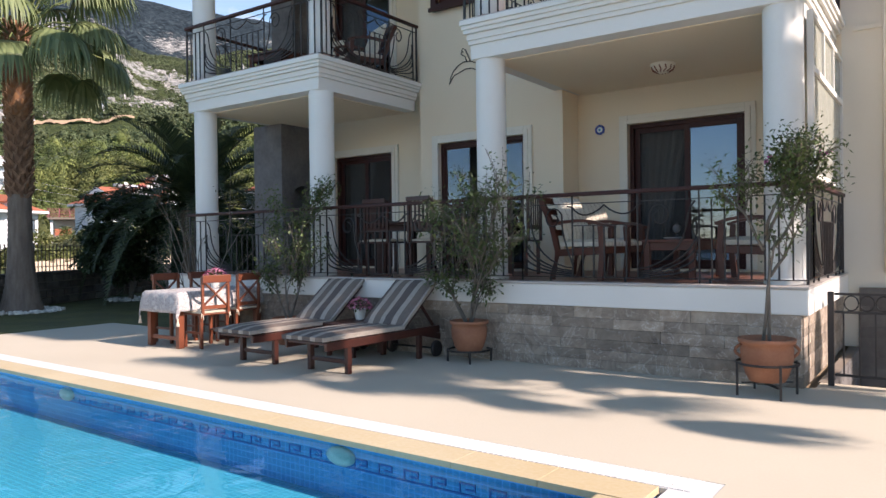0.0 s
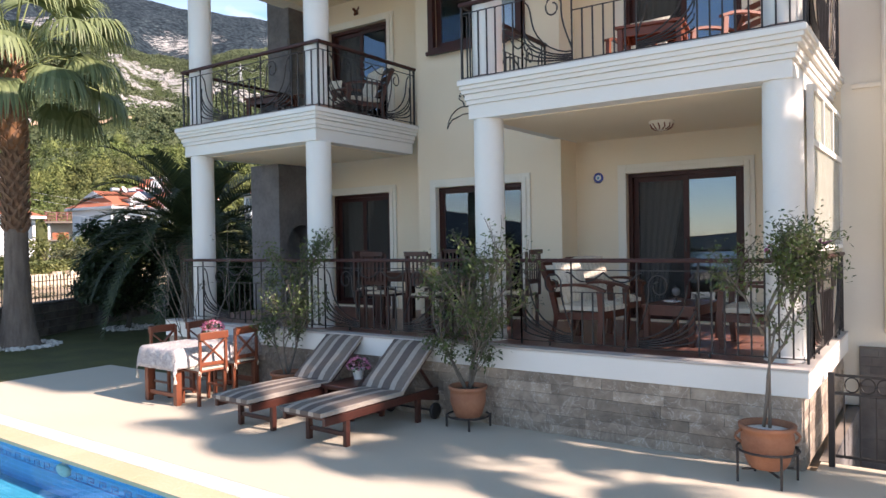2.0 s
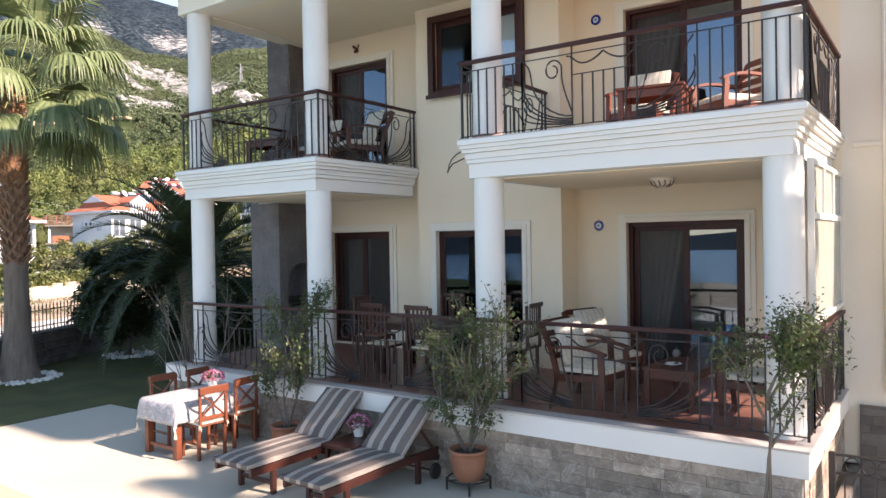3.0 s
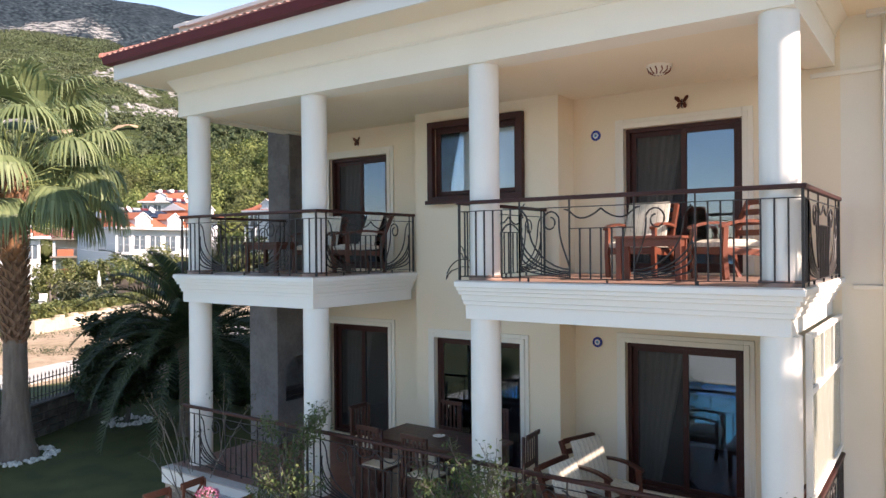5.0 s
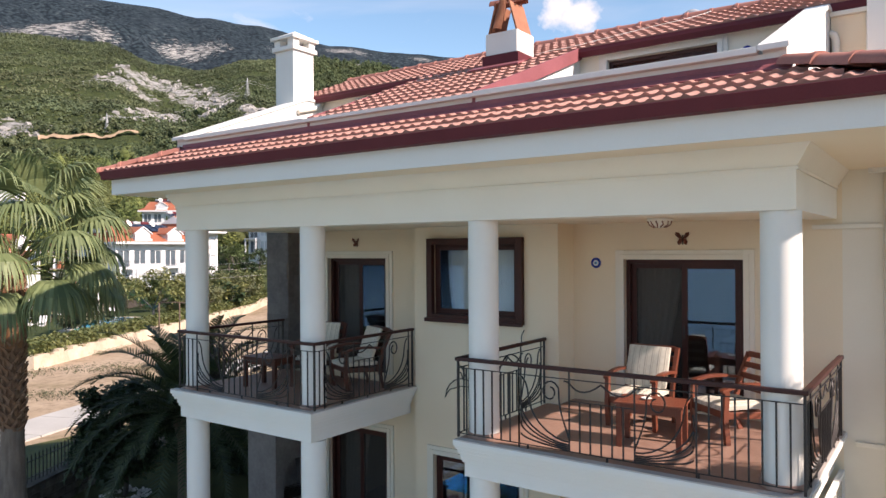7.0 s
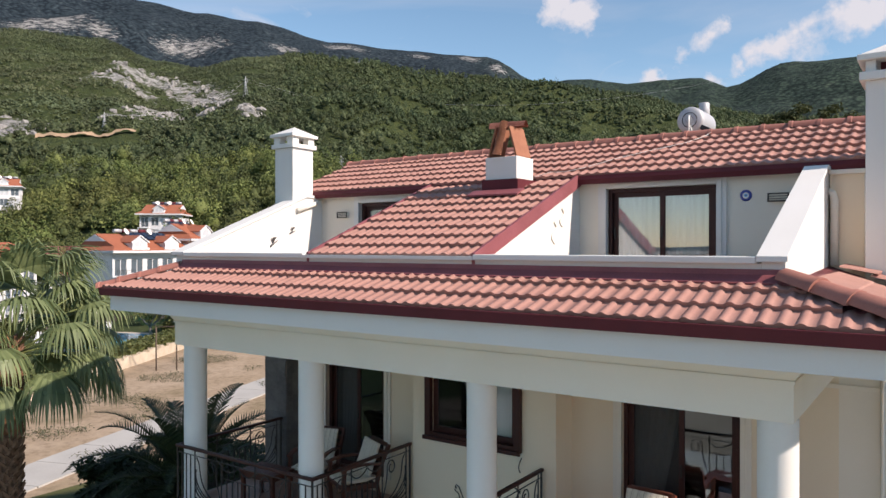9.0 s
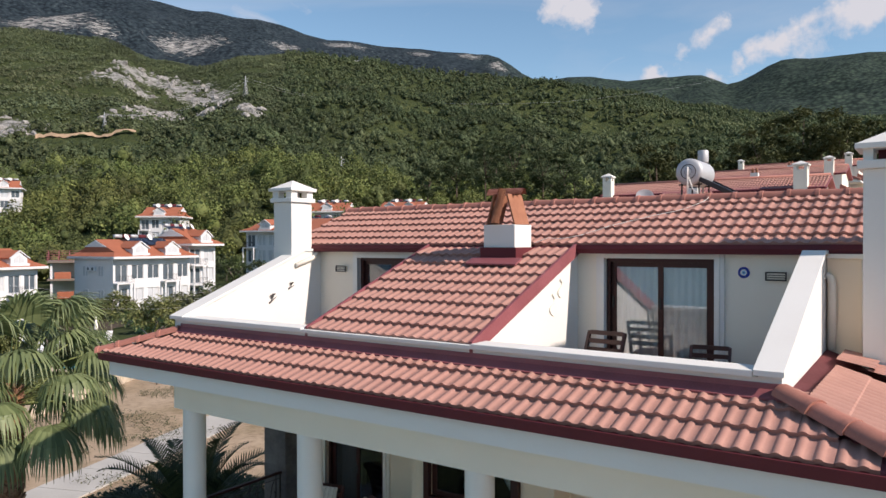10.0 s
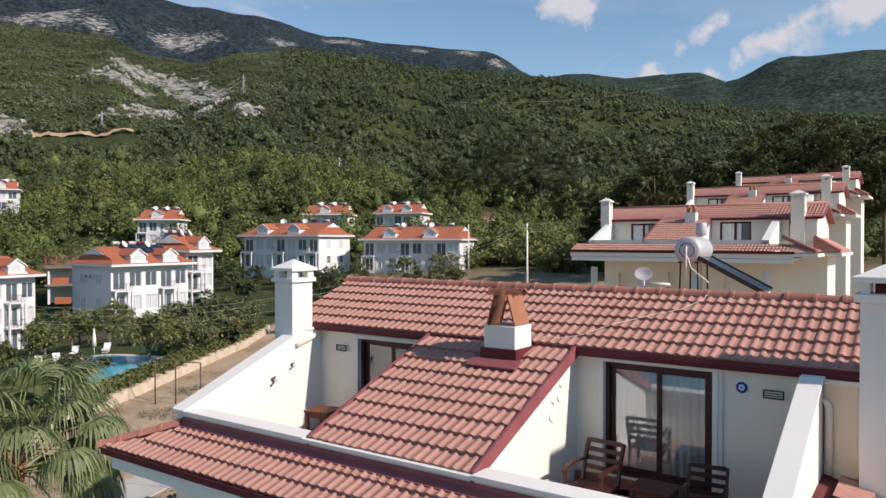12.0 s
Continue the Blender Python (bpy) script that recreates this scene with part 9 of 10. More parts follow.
tank = thing("solar_water_tank", "grey steel solar water tank on a stand behind the ridge", "water tank", at=pose(-4.0, 14.2, 10.5))
bm = bmesh.new()
lathe(bm, [(0.03, 0.0), (0.10, 0.01), (0.20, 0.02), (0.25, 0.05), (0.26, 0.08), (0.26, 0.92), (0.25, 0.95), (0.20, 0.98), (0.03, 1.0)], 32, pose(0, 0, 0, -90, 0, 0))
part("tank", bm, "steel", tank)
bm = bmesh.new()
for r in (0.07, 0.14):
    tube(bm, [(r * math.cos(k * math.pi / 12), 0.012, r * math.sin(k * math.pi / 12)) for k in range(25)], 0.008, 5)
part("end_ring", bm, "iron", tank)
for y in (0.15, 0.85):
    bm = bmesh.new()
    for x in (-0.2, 0.2):
        tube(bm, [(x * 0.8, y, -0.15), (x, y, back_z(14.2 + y) - 10.5)], 0.016, 6)
    tube(bm, [(-0.22, y, -0.24), (0.22, y, -0.24)], 0.016, 6)
    part("stand_leg", bm, "iron", tank)
bm = bmesh.new()
beam(bm, (0.20, 0.5, -0.16), (1.36, 0.5, -0.775), 0.85, 0.07, 0.008)
part("collector", bm, "panel", tank, "dark sloping solar collector")
for y in (0.06, 0.94):
    bm = bmesh.new()
    beam(bm, (0.20, y, -0.14), (1.37, y, -0.76), 0.03, 0.08, 0.004)
    part("collector_edge", bm, "iron", tank)
bm = bmesh.new()
tube(bm, [(0.0, -0.03, 0.08), (0.0, -0.05, -0.05), (0.0, -0.05, -0.55)], 0.016, 7)
tube(bm, [(0.02, -0.02, -0.12), (0.10, -0.04, -0.35), (0.42, 0.0, -0.62)], 0.012, 6)
part("pipe", bm, "white", tank)
bm = bmesh.new()
lathe(bm, [(0.02, -0.9), (0.02, 0.28), (0.10, 0.30), (0.11, 0.32), (0.11, 0.54), (0.10, 0.56), (0.001, 0.565)], 16, Matrix.Translation((-0.1, 1.4, 0)))
part("expansion_can", bm, "steel", tank, "small grey header tank on a pole")
dish = thing("flat_antenna", "pale oval dish antenna on a pole behind the ridge", "antenna", at=pose(-4.72, 13.85, back_z(13.85) - 0.01))
bm = bmesh.new()
tube(bm, [(0, 0, 0), (0, 0, 1.1)], 0.016, 7)
part("pole", bm, "steel", dish)
bm = bmesh.new()
lathe(bm, [(0.001, 0.0), (0.10, 0.008), (0.15, 0.03), (0.155, 0.03)], 20, Matrix.Translation((0, -0.03, 1.04)) @ pose(0, 0, 0, 75, 0, 20) @ Matrix.Diagonal((1.1, 0.85, 1, 1)), cap=False)
part("dish", bm, "steel", dish)
bm = bmesh.new()
tube(bm, [(0.05, -0.05, 0.86), (0.48, 0.12, 0.84)], 0.035, 8)
part("lamp_arm", bm, "steel", dish)


def villa(at, L, D, floors, label, seed, dormers=2, fh=2.85, terrace=True):
    """A white hip-roofed villa, long side along x facing -y, with balconies, windows and roof dormers."""
    rnd = random.Random(seed)
    t = thing("villa", label, "house", "white villas", at)
    H = floors * fh
    holes = []
    bays = int(L / 2.15)
    bw = L / bays
    cells = []
    for f in range(floors):
        for b in range(bays):
            x = b * bw
            bal = (b % 3 == 0)
            z = f * fh
            holes.append((x + bw * 0.12, x + bw * 0.88, z + (0.1 if bal else 0.4), z + 2.4))
            cells.append((x, z, bal))
    bm = bmesh.new()
    wall_with_holes(bm, 0, L, -2.0, H, 0.0, 0.3, holes)
    part("front_wall", bm, "villa", t)
    bm = bmesh.new()
    prism(bm, [(0, 0.301), (0.3, 0.301), (0.3, 0.9), (L - 0.3, 0.9), (L - 0.3, 0.301), (L, 0.301), (L, D), (0, D)], "z", -2.0, H)
    part("wall", bm, "villa", t)
    for (x, z, bal), hl in zip(cells, holes):
        bm = bmesh.new()
        leaf_frame(bm, hl[0], hl[1], hl[2], hl[3], 0.08, 0.16, 0.09)
        box(bm, (hl[0] + hl[1]) / 2 - 0.05, (hl[0] + hl[1]) / 2 + 0.05, 0.08, 0.16, hl[2] + 0.09, hl[3] - 0.09)
        w = part("window", bm, "villa", t)
        bm = bmesh.new()
        box(bm, hl[0] + 0.05, hl[1] - 0.05, 0.18, 0.2, hl[2] + 0.05, hl[3] - 0.05)
        part("pane", bm, "dark_glass" if bal or rnd.random() < 0.3 else "villa_pane", w)
        if bal and z > 0:
            bm = bmesh.new()
            box(bm, x - 0.1, x + bw + 0.1, -1.1, -0.002, z - 0.16, z)
            for px_ in (x, x + bw):
                box(bm, px_ - 0.1, px_ + 0.1, -1.05, -0.85, z - fh, z - 0.161)
            bl = part("balcony", bm, "villa", t)
            bm = bmesh.new()
            for k in range(12):
                xx = x + bw * k / 11
                box(bm, xx - 0.012, xx + 0.012, -1.06, -1.03, z, z + 0.9)
            box(bm, x, x + bw, -1.07, -1.02, z + 0.9, z + 0.95)
            part("railing", bm, "iron", bl)
    for y in (D * 0.3, D * 0.7):
        for f in range(floors):
            for xx in (-0.02, L + 0.02):
                bm = bmesh.new()
                leaf_frame(bm, y - 0.62, y + 0.62, f * fh + 0.8, f * fh + 2.25, -0.05, 0.05, 0.09)
                box(bm, y - 0.05, y + 0.05, -0.05, 0.05, f * fh + 0.89, f * fh + 2.16)
                bm.transform(Matrix.Translation((xx, 0, 0)) @ Matrix(((0, 1, 0, 0), (1, 0, 0, 0), (0, 0, 1, 0), (0, 0, 0, 1))))
                bmesh.ops.recalc_face_normals(bm, faces=bm.faces[:])
                w = part("window", bm, "villa", t)
                bm = bmesh.new()
                box(bm, xx - 0.025, xx + 0.025, y - 0.55, y + 0.55, f * fh + 0.87, f * fh + 2.18)
                part("pane", bm, "dark_glass" if f == 0 else "villa_pane", w)
    if floors > 2:
        for k in range(2):
            bm = bmesh.new()
            box(bm, -0.36, -0.002, D * 0.42 + k * 1.0, D * 0.42 + k * 1.0 + 0.8, 2 * fh + 1.55, 2 * fh + 2.15, 0.04)
            ac = part("air_conditioner", bm, "villa", t, "white outdoor air-conditioning unit")
            bm = bmesh.new()
            lathe(bm, [(0.22, 0.0), (0.22, 0.02), (0.16, 0.025)], 14, Matrix.Translation((-0.362, D * 0.42 + k + 0.34, 2 * fh + 1.85)) @ pose(0, 0, 0, 0, -90, 0))
            part("grille", bm, "dark_glass", ac)
    o = 0.7
    bm = bmesh.new()
    box(bm, -o, L + o, -o - 0.5, D + o, H + 0.001, H + 0.32, 0.03)
    part("eave", bm, "villa", t)
    rh, z0 = 2.3, H + 0.33
    yb, yf = D + o, -o - 0.5
    slope = rh / (D / 2 - yf)
    bm = bmesh.new()
    prism(bm, [(yf, z0), (D / 2, z0 + rh), (yb, z0), (yb, z0 - 0.01), (yf, z0 - 0.01)], "x", 0.35, L - 0.35)
    for xe, xo in ((0.35, -o), (L - 0.35, L + o)):          # low hips below the gables
        k = 1.4
        c = [(xo, yf, z0), (xo, yb, z0), (xe, yb - k, z0 + k * slope), (xe, yf + k, z0 + k * slope), (xe, yf, z0), (xe, yb, z0)]
        v = [bm.verts.new(p) for p in c]
        bm.faces.new((v[0], v[1], v[2], v[3])), bm.faces.new((v[0], v[3], v[4])), bm.faces.new((v[1], v[5], v[2]))
    bmesh.ops.recalc_face_normals(bm, faces=bm.faces[:])
    roof = part("roof", bm, "orange", t, "orange tiled roof with gables over low hips")
    for xe, s in ((0.34, -1), (L - 0.34, 1)):
        bm = bmesh.new()
        prism(bm, [(D / 2 - 2.4, z0 + rh - 2.5 * slope), (D / 2 + 2.4, z0 + rh - 2.5 * slope), (D / 2, z0 + rh - 0.12)], "x", min(xe, xe + 0.08 * s), max(xe, xe + 0.08 * s))
        part("gable", bm, "villa", t, "white gable")
    for k in range(dormers):
        x = L * (k + 0.7) / (dormers + 0.4)
        bm = bmesh.new()
        prism(bm, [(x - 1.15, H + 0.45), (x + 1.15, H + 0.45), (x + 1.15, H + 1.45), (x, H + 2.25), (x - 1.15, H + 1.45)], "y", -0.75, 2.2)
        part("dormer", bm, "villa", roof, "white gabled dormer")
        bm = bmesh.new()
        box(bm, x - 1.35, x + 1.35, -0.95, -0.7, H + 0.40, H + 0.72, 0.03)
        for s in (-1, 1):
            prism(bm, [(x, H + 2.28), (x + s * 1.4, H + 1.32), (x + s * 1.4, H + 1.46), (x, H + 2.42)], "y", -0.95, -0.76)
        part("dormer_trim", bm, "villa", roof)
        bm = bmesh.new()
        for s in (-1, 1):
            prism(bm, [(x, H + 2.28), (x + s * 1.35, H + 1.36), (x + s * 1.35, H + 1.48), (x, H + 2.40)], "y", -0.755, 2.6)
        part("dormer_roof", bm, "orange", roof)
        bm = bmesh.new()
        prism(bm, [(x - 0.75, H + 0.8), (x - 0.04, H + 0.8), (x - 0.04, H + 1.85), (x - 0.75, H + 1.35)], "y", -0.78, -0.74)
        prism(bm, [(x + 0.04, H + 0.8), (x + 0.75, H + 0.8), (x + 0.75, H + 1.35), (x + 0.04, H + 1.85)], "y", -0.78, -0.74)
        part("dormer_window", bm, "villa_pane", roof)
    for k in range(5):
        bm = bmesh.new()
        xx = L * 0.2 + k * L * 0.15
        if floors > 2 and L > 12:                            # panels lie between the dormers
            xx = L * 0.40 + k * L * 0.105
            ya, yb_ = D * 0.22, D * 0.46
            beam(bm, (xx, ya, z0 + (ya - yf) * slope + 0.25), (xx, yb_, z0 + (yb_ - yf) * slope + 0.35), 1.15, 0.08)
        else:
            beam(bm, (xx, D * 0.45, H + 1.9), (xx, D * 0.7, H + 3.0), 1.2, 0.08)
        part("solar_panel", bm, "panel", roof)
        bm = bmesh.new()
        lathe(bm, [(0.25, -0.6), (0.28, 0), (0.25, 0.6)], 12, Matrix.Translation((xx, D * 0.72, H + 3.1)) @ pose(0, 0, 0, 0, 90, 0))
        part("roof_tank", bm, ("steel", "maroon")[k % 2], roof)
    for k in range(2):
        bm = bmesh.new()
        lathe(bm, [(0.01, 0), (0.3, 0.06), (0.5, 0.18)], 14, Matrix.Translation((L * (0.35 + 0.3 * k), D * 0.4, H + 2.9)) @ pose(0, 0, 0, 60, 0, 20), cap=False)
        part("satellite_dish", bm, "white", roof)
    return t


def villa_at(s, w, turn, L, D, floors, label, seed, z=None, dormers=2, fh=2.85):
    x, y = spot(s, w)
    return villa(pose(x, y, height(x, y) if z is None else z, 0, 0, turn), L, D, floors, label, seed, dormers, fh)


villa_at(-0.457, 95, 94, 12.4, 8.6, 3, "white three-storey villa with an orange roof", 101, -2.45, fh=3.2)
villa_at(-0.678, 84, 104, 11.0, 9.0, 3, "white three-storey villa with an orange roof", 102, -3.5, fh=3.15)
villa_at(-0.352, 106, 104, 6.0, 7.0, 3, "white three-storey villa wing with an orange roof", 103, 0.3, 1)
villa_at(-0.272, 136, 12, 16.5, 11.0, 2, "white two-storey villa with an orange roof", 104, 5.6)
villa_at(-0.106, 134, 19, 18.5, 11.0, 2, "white two-storey villa with an orange roof", 105, 4.9)
villa_at(-0.42, 165, 40, 9.0, 8.0, 2, "small white hillside villa", 106, 9.5, 1)
villa_at(-0.19, 175, 30, 11.0, 8.0, 2, "small white hillside villa", 107, 11.0, 1)
villa_at(-0.09, 182, 20, 12.0, 8.0, 2, "small white hillside villa", 108, 11.5, 2)
villa_at(-0.632, 200, 60, 8.0, 7.0, 2, "white hillside villa among trees", 109, 19.0, 1)


def unfinished_house(at):
    """A house still in building: two open concrete storeys, brick infill and a bare dark red steel roof frame."""
    t = thing("unfinished_house", "unfinished house with a bare dark red steel roof frame", "house", "", at)
    for z in (2.9, 5.8):
        bm = bmesh.new()
        box(bm, -0.4, 12.4, -0.6, 8.4, z, z + 0.3, 0.02)
        part("slab", bm, "mortar", t)
    for x in (0.0, 4.0, 8.0, 11.7):
        for y in (0.0, 7.6):
            bm = bmesh.new()
            box(bm, x, x + 0.35, y, y + 0.35, 0, 5.8)
            part("column", bm, "villa", t)
    for x0, x1, z in ((0.6, 3.0, 3.2), (4.6, 6.6, 3.2), (8.4, 10.2, 3.2), (1.0, 3.4, 0.0), (8.6, 11.4, 0.0)):
        bm = bmesh.new()
        box(bm, x0, x1, 0.1, 0.3, z, z + 1.1)
        part("brick_infill", bm, "orange", t, "red clay brick infill")
    bm = bmesh.new()
    box(bm, 0.3, 11.8, 3.6, 3.8, 0, 5.79)
    part("wall", bm, "trim", t)
    for i in range(9):
        x = -0.3 + i * 1.55
        bm = bmesh.new()
        beam(bm, (x, -0.6, 6.15), (x, 3.9, 7.7), 0.10, 0.12)
        beam(bm, (x, 8.4, 6.15), (x, 3.9, 7.7), 0.10, 0.12)
        part("rafter", bm, "maroon_pale", t)
    for i in range(6):
        bm = bmesh.new()
        y, z = -0.5 + i * 0.85, 6.27 + i * 0.29
        beam(bm, (-0.6, y, z), (12.4, y, z), 0.08, 0.06)
        part("purlin", bm, "maroon_pale", t)
    return t


unfinished_house(pose(*spot(-0.545, 116), 0.3, 0, 0, 62))

# neighbour's garden: pool, hedge on a stone wall, parasol, loungers
M["field_stone"] = mat("pale_field_stone", (0.62, 0.53, 0.41), (0.42, 0.34, 0.25), rough=0.95, scale=1.2, fine=8, amount=0.6, bump=0.6, depth=0.05)
HA, HB = Vector((-39.5, 18.4)), Vector((-61.6, 54.4))
M["far_pool"] = mat("far_pool_water", (0.05, 0.42, 0.60), (0.08, 0.50, 0.66), rough=0.1, scale=0.3, fine=3, amount=0.4, bump=0.05)
pool_in = Matrix.Translation((-56.6, 32.3, 0)) @ Matrix.Rotation(math.atan2(0.62, -0.785), 4, "Z")
def pool_shape(grow, z):
    """A bean-shaped sheet."""
    b_ = bmesh.new()
    ring = []
    for k in range(40):
        a = 2 * math.pi * k / 40
        ring.append(b_.verts.new(pool_in @ Vector(((7.2 + grow) * math.cos(a), (3.5 + grow) * math.sin(a) + 1.3 * math.cos(2 * a) - 0.5, z))))
    f = b_.faces.new(ring)
    if f.normal.z < 0:
        f.normal_flip()
    return b_
setting(part("water", pool_shape(0.0, 0.14), "far_pool"), "turquoise water of a neighbour's curved pool", "pool")
setting(part("pavement", pool_shape(1.1, 0.10), "field_stone"), "pale stone edge of a curved pool", "paving")
bm = bmesh.new()
d = (HB - HA).normalized()
q = Vector((-d.y, d.x))
n = 95
for i in range(n):
    a, b = HA + (HB - HA) * i / n, HA + (HB - HA) * (i + 1) / n + d * 0.02
    z = height(a.x, a.y)
    beam(bm, (a.x, a.y, z + 0.25), (b.x, b.y, height(b.x, b.y) + 0.25), 0.5, 0.9 + 0.16 * math.sin(i * 1.7) + 0.1 * math.sin(i * 4.1))
setting(part("wall_field", bm, "field_stone"), "low pale stone retaining wall", "wall")
off = Vector((0.9 * -d.y, 0.9 * d.x))
hedge(HA + off, HB + off, 1.6, 1.3, "clipped hedge above a pale stone wall", 82, 14000, "hedge", 0.26)
hedge(HA + off * 5 + d * 29, HB + off * 5, 3.2, 1.6, "loose garden shrubs beyond a hedge", 83, 7000, "garden", 0.36)
rnd = random.Random(200)
M["canvas"] = mat("white_canvas", (0.78, 0.76, 0.70), rough=0.9)
bm = bmesh.new()
lathe(bm, [(0.03, 0), (0.03, 0.9)], 8)
lathe(bm, [(0.22, 0.8), (0.16, 1.6), (0.03, 2.5)], 12)
p = part("parasol", bm, "canvas")
p.matrix_world = pose(-65.2, 36.5, height(-65.2, 36.5))
tagged(p, "closed white parasol beside a far pool", "parasol")
for i, (x, y, a) in enumerate(((-62.9, 30.2, 60), (-63.0, 31.9, 64), (-66.4, 35.0, 50), (-65.4, 37.6, 50))):
    t = thing("lounger", "white plastic lounger beside a far pool", "lounger", "white plastic loungers", pose(x, y, height(x, y) - 0.02, 0, 0, a))
    bm = bmesh.new()
    box(bm, -0.3, 0.3, 0, 1.3, 0.25, 0.32, 0.02)
    part("seat", bm, "villa", t)
    bm = bmesh.new()
    beam(bm, (0, 1.3, 0.3), (0, 1.8, 0.75), 0.6, 0.06, 0.01)
    part("backrest", bm, "villa", t)
    for yy in (0.2, 1.2):
        bm = bmesh.new()
        box(bm, -0.27, 0.27, yy, yy + 0.05, 0, 0.25)
        part("leg", bm, "villa", t)

# garden trees and shrubs among the villas
kinds = [("hedge", "broad green garden shrub", 1.6), ("olive", "grey-green olive tree", 2.2), ("leaf_dark", "dark round garden tree", 2.4), ("pine", "young pine tree", 3.0)]
for i in range(64):
    s, w = rnd.uniform(-0.66, 0.03), rnd.uniform(68, 132)
    if (-0.66 < s < -0.37 and w < 92) or (-0.49 < s < -0.33 and 86 < w < 112) or (-0.66 < s < -0.55 and 80 < w < 96) or (w < 84 and s > -0.12):
        continue
    x, y = spot(s, w)
    lf, lab, r = kinds[rnd.choice((0, 0, 1, 1, 2, 3))]
    r *= rnd.uniform(0.6, 1.1)
    round_tree(x, y, height(x, y) - 0.1, lab + " near white villas", r * 0.5, (r, r, r * 0.8, r * 1.1), 420, 0.55, 300 + i, lf, clumps=18, trunk_r=0.12)
for i, (s, w, r) in enumerate(((-0.36, 84, 1.8), (-0.29, 118, 2.4), (-0.2, 116, 2.3), (0.01, 112, 3.0), (-0.05, 116, 2.4), (-0.15, 120, 1.6))):
    x, y = spot(s, w)
    round_tree(x, y, height(x, y) - 0.1, "round dark green garden tree", r * 0.5, (r, r, r * 0.85, r * 1.15), 900, 0.42, 400 + i, "leaf" if i % 3 else "olive", clumps=26, trunk_r=0.14)
for x, y, r, hh, lf, lab, n_ in ((-82.3, 48.8, 2.1, 3.0, "garden", "clipped round tree before a white villa", 1800), (-54.6, 35.3, 2.9, 3.1, "garden", "spreading green tree beside a curved pool", 2600), (-55.2, 39.6, 2.6, 2.6, "olive", "loose green tree beside a garden wall", 1800),
                               (-57.6, 44.0, 2.7, 2.6, "garden", "loose green tree beside a garden wall", 1800), (-60.5, 48.6, 2.6, 2.6, "olive", "loose green tree beside a garden wall", 1800), (-64.8, 53.6, 2.5, 2.4, "hedge", "loose green tree beside a garden wall", 1600),
                               (-53.6, 28.9, 2.3, 1.5, "leaf_sparse", "low brownish bush before a curved pool", 1800), (-72.5, 38.2, 2.3, 2.9, "hedge", "bright green garden bush on a slope", 1200), (-75.5, 40.6, 2.2, 2.9, "garden", "green garden bush on a slope", 1200), (-70.8, 41.2, 2.1, 2.7, "hedge", "bright green garden bush on a slope", 1200),
                               (-68.5, 33.6, 2.0, 2.4, "garden", "green garden bush on a slope", 900), (-79.0, 43.5, 2.3, 2.7, "hedge", "bright green garden bush on a slope", 1200), (-76.5, 47.8, 1.7, 1.5, "garden", "green garden bush before a white villa", 1000), (-70.0, 46.8, 2.0, 2.0, "garden", "green garden bush before a white villa", 1300),
                               (-66.0, 43.2, 1.9, 1.9, "olive", "grey-green garden bush beside a lawn", 1200), (-80.5, 55.0, 1.6, 1.6, "garden", "green garden bush before a white villa", 900), (-76.0, 58.5, 1.9, 1.9, "olive", "grey-green garden bush before a white villa", 1100)):
    round_tree(x, y, height(x, y) - 0.1, lab, hh * 0.5, (r, r, min(r, hh * 0.6) * 0.85, hh), n_, 0.34, 430 + int(-x * 7), lf, clumps=30, trunk_r=0.14)
for x, y, hh in ((-86.5, 41.5, 4.6), (-87.8, 42.6, 4.4), (-85.4, 40.2, 4.0), (-68.2, 29.2, 2.4), (-69.3, 30.6, 2.6)):
    round_tree(x, y, height(x, y) - 0.1, "narrow upright dark green cypress", hh * 0.3, (0.85, 0.85, hh * 0.48, hh * 0.52), 1300, 0.3, 470 + int(-x * 5), "hedge", "cypress", clumps=30, trunk_r=0.12)
bm = bmesh.new()
for i in range(16):
    a, b = Vector((-89.6, 43.6)).lerp(Vector((-77.0, 52.4)), i / 16), Vector((-89.6, 43.6)).lerp(Vector((-77.0, 52.4)), (i + 1) / 16)
    beam(bm, (a.x, a.y, -0.3), (b.x, b.y, -0.3), 0.5, 2.2 + 0.15 * math.sin(i * 2.3), 0.03)
setting(part("wall_terrace", bm, "garden_stone"), "brown stone terrace wall below a white villa", "wall")
x, y = spot(0.152, 62)
feather_palm(x, y, 2.6, "green palm at the end of a track", 62, 34, 3.4).location.z = height(x, y)


def pine_tree(s, w, h, r, seed, z=None):
    """A tall spreading pine: bare trunk, limbs, and a ragged layered crown."""
    x, y = spot(s, w)
    return round_tree(x, y, (height(x, y) if z is None else z) - 0.2, "tall dark pine with a ragged crown", h * 0.5, (r, r, h * 0.38, h * 0.64), 5200, 0.62, seed, "pine_dark" if s > 0.22 else "pine", "pine_tree", "pine_bark", 46, "tree", 0.28, 0.21, 0.5)


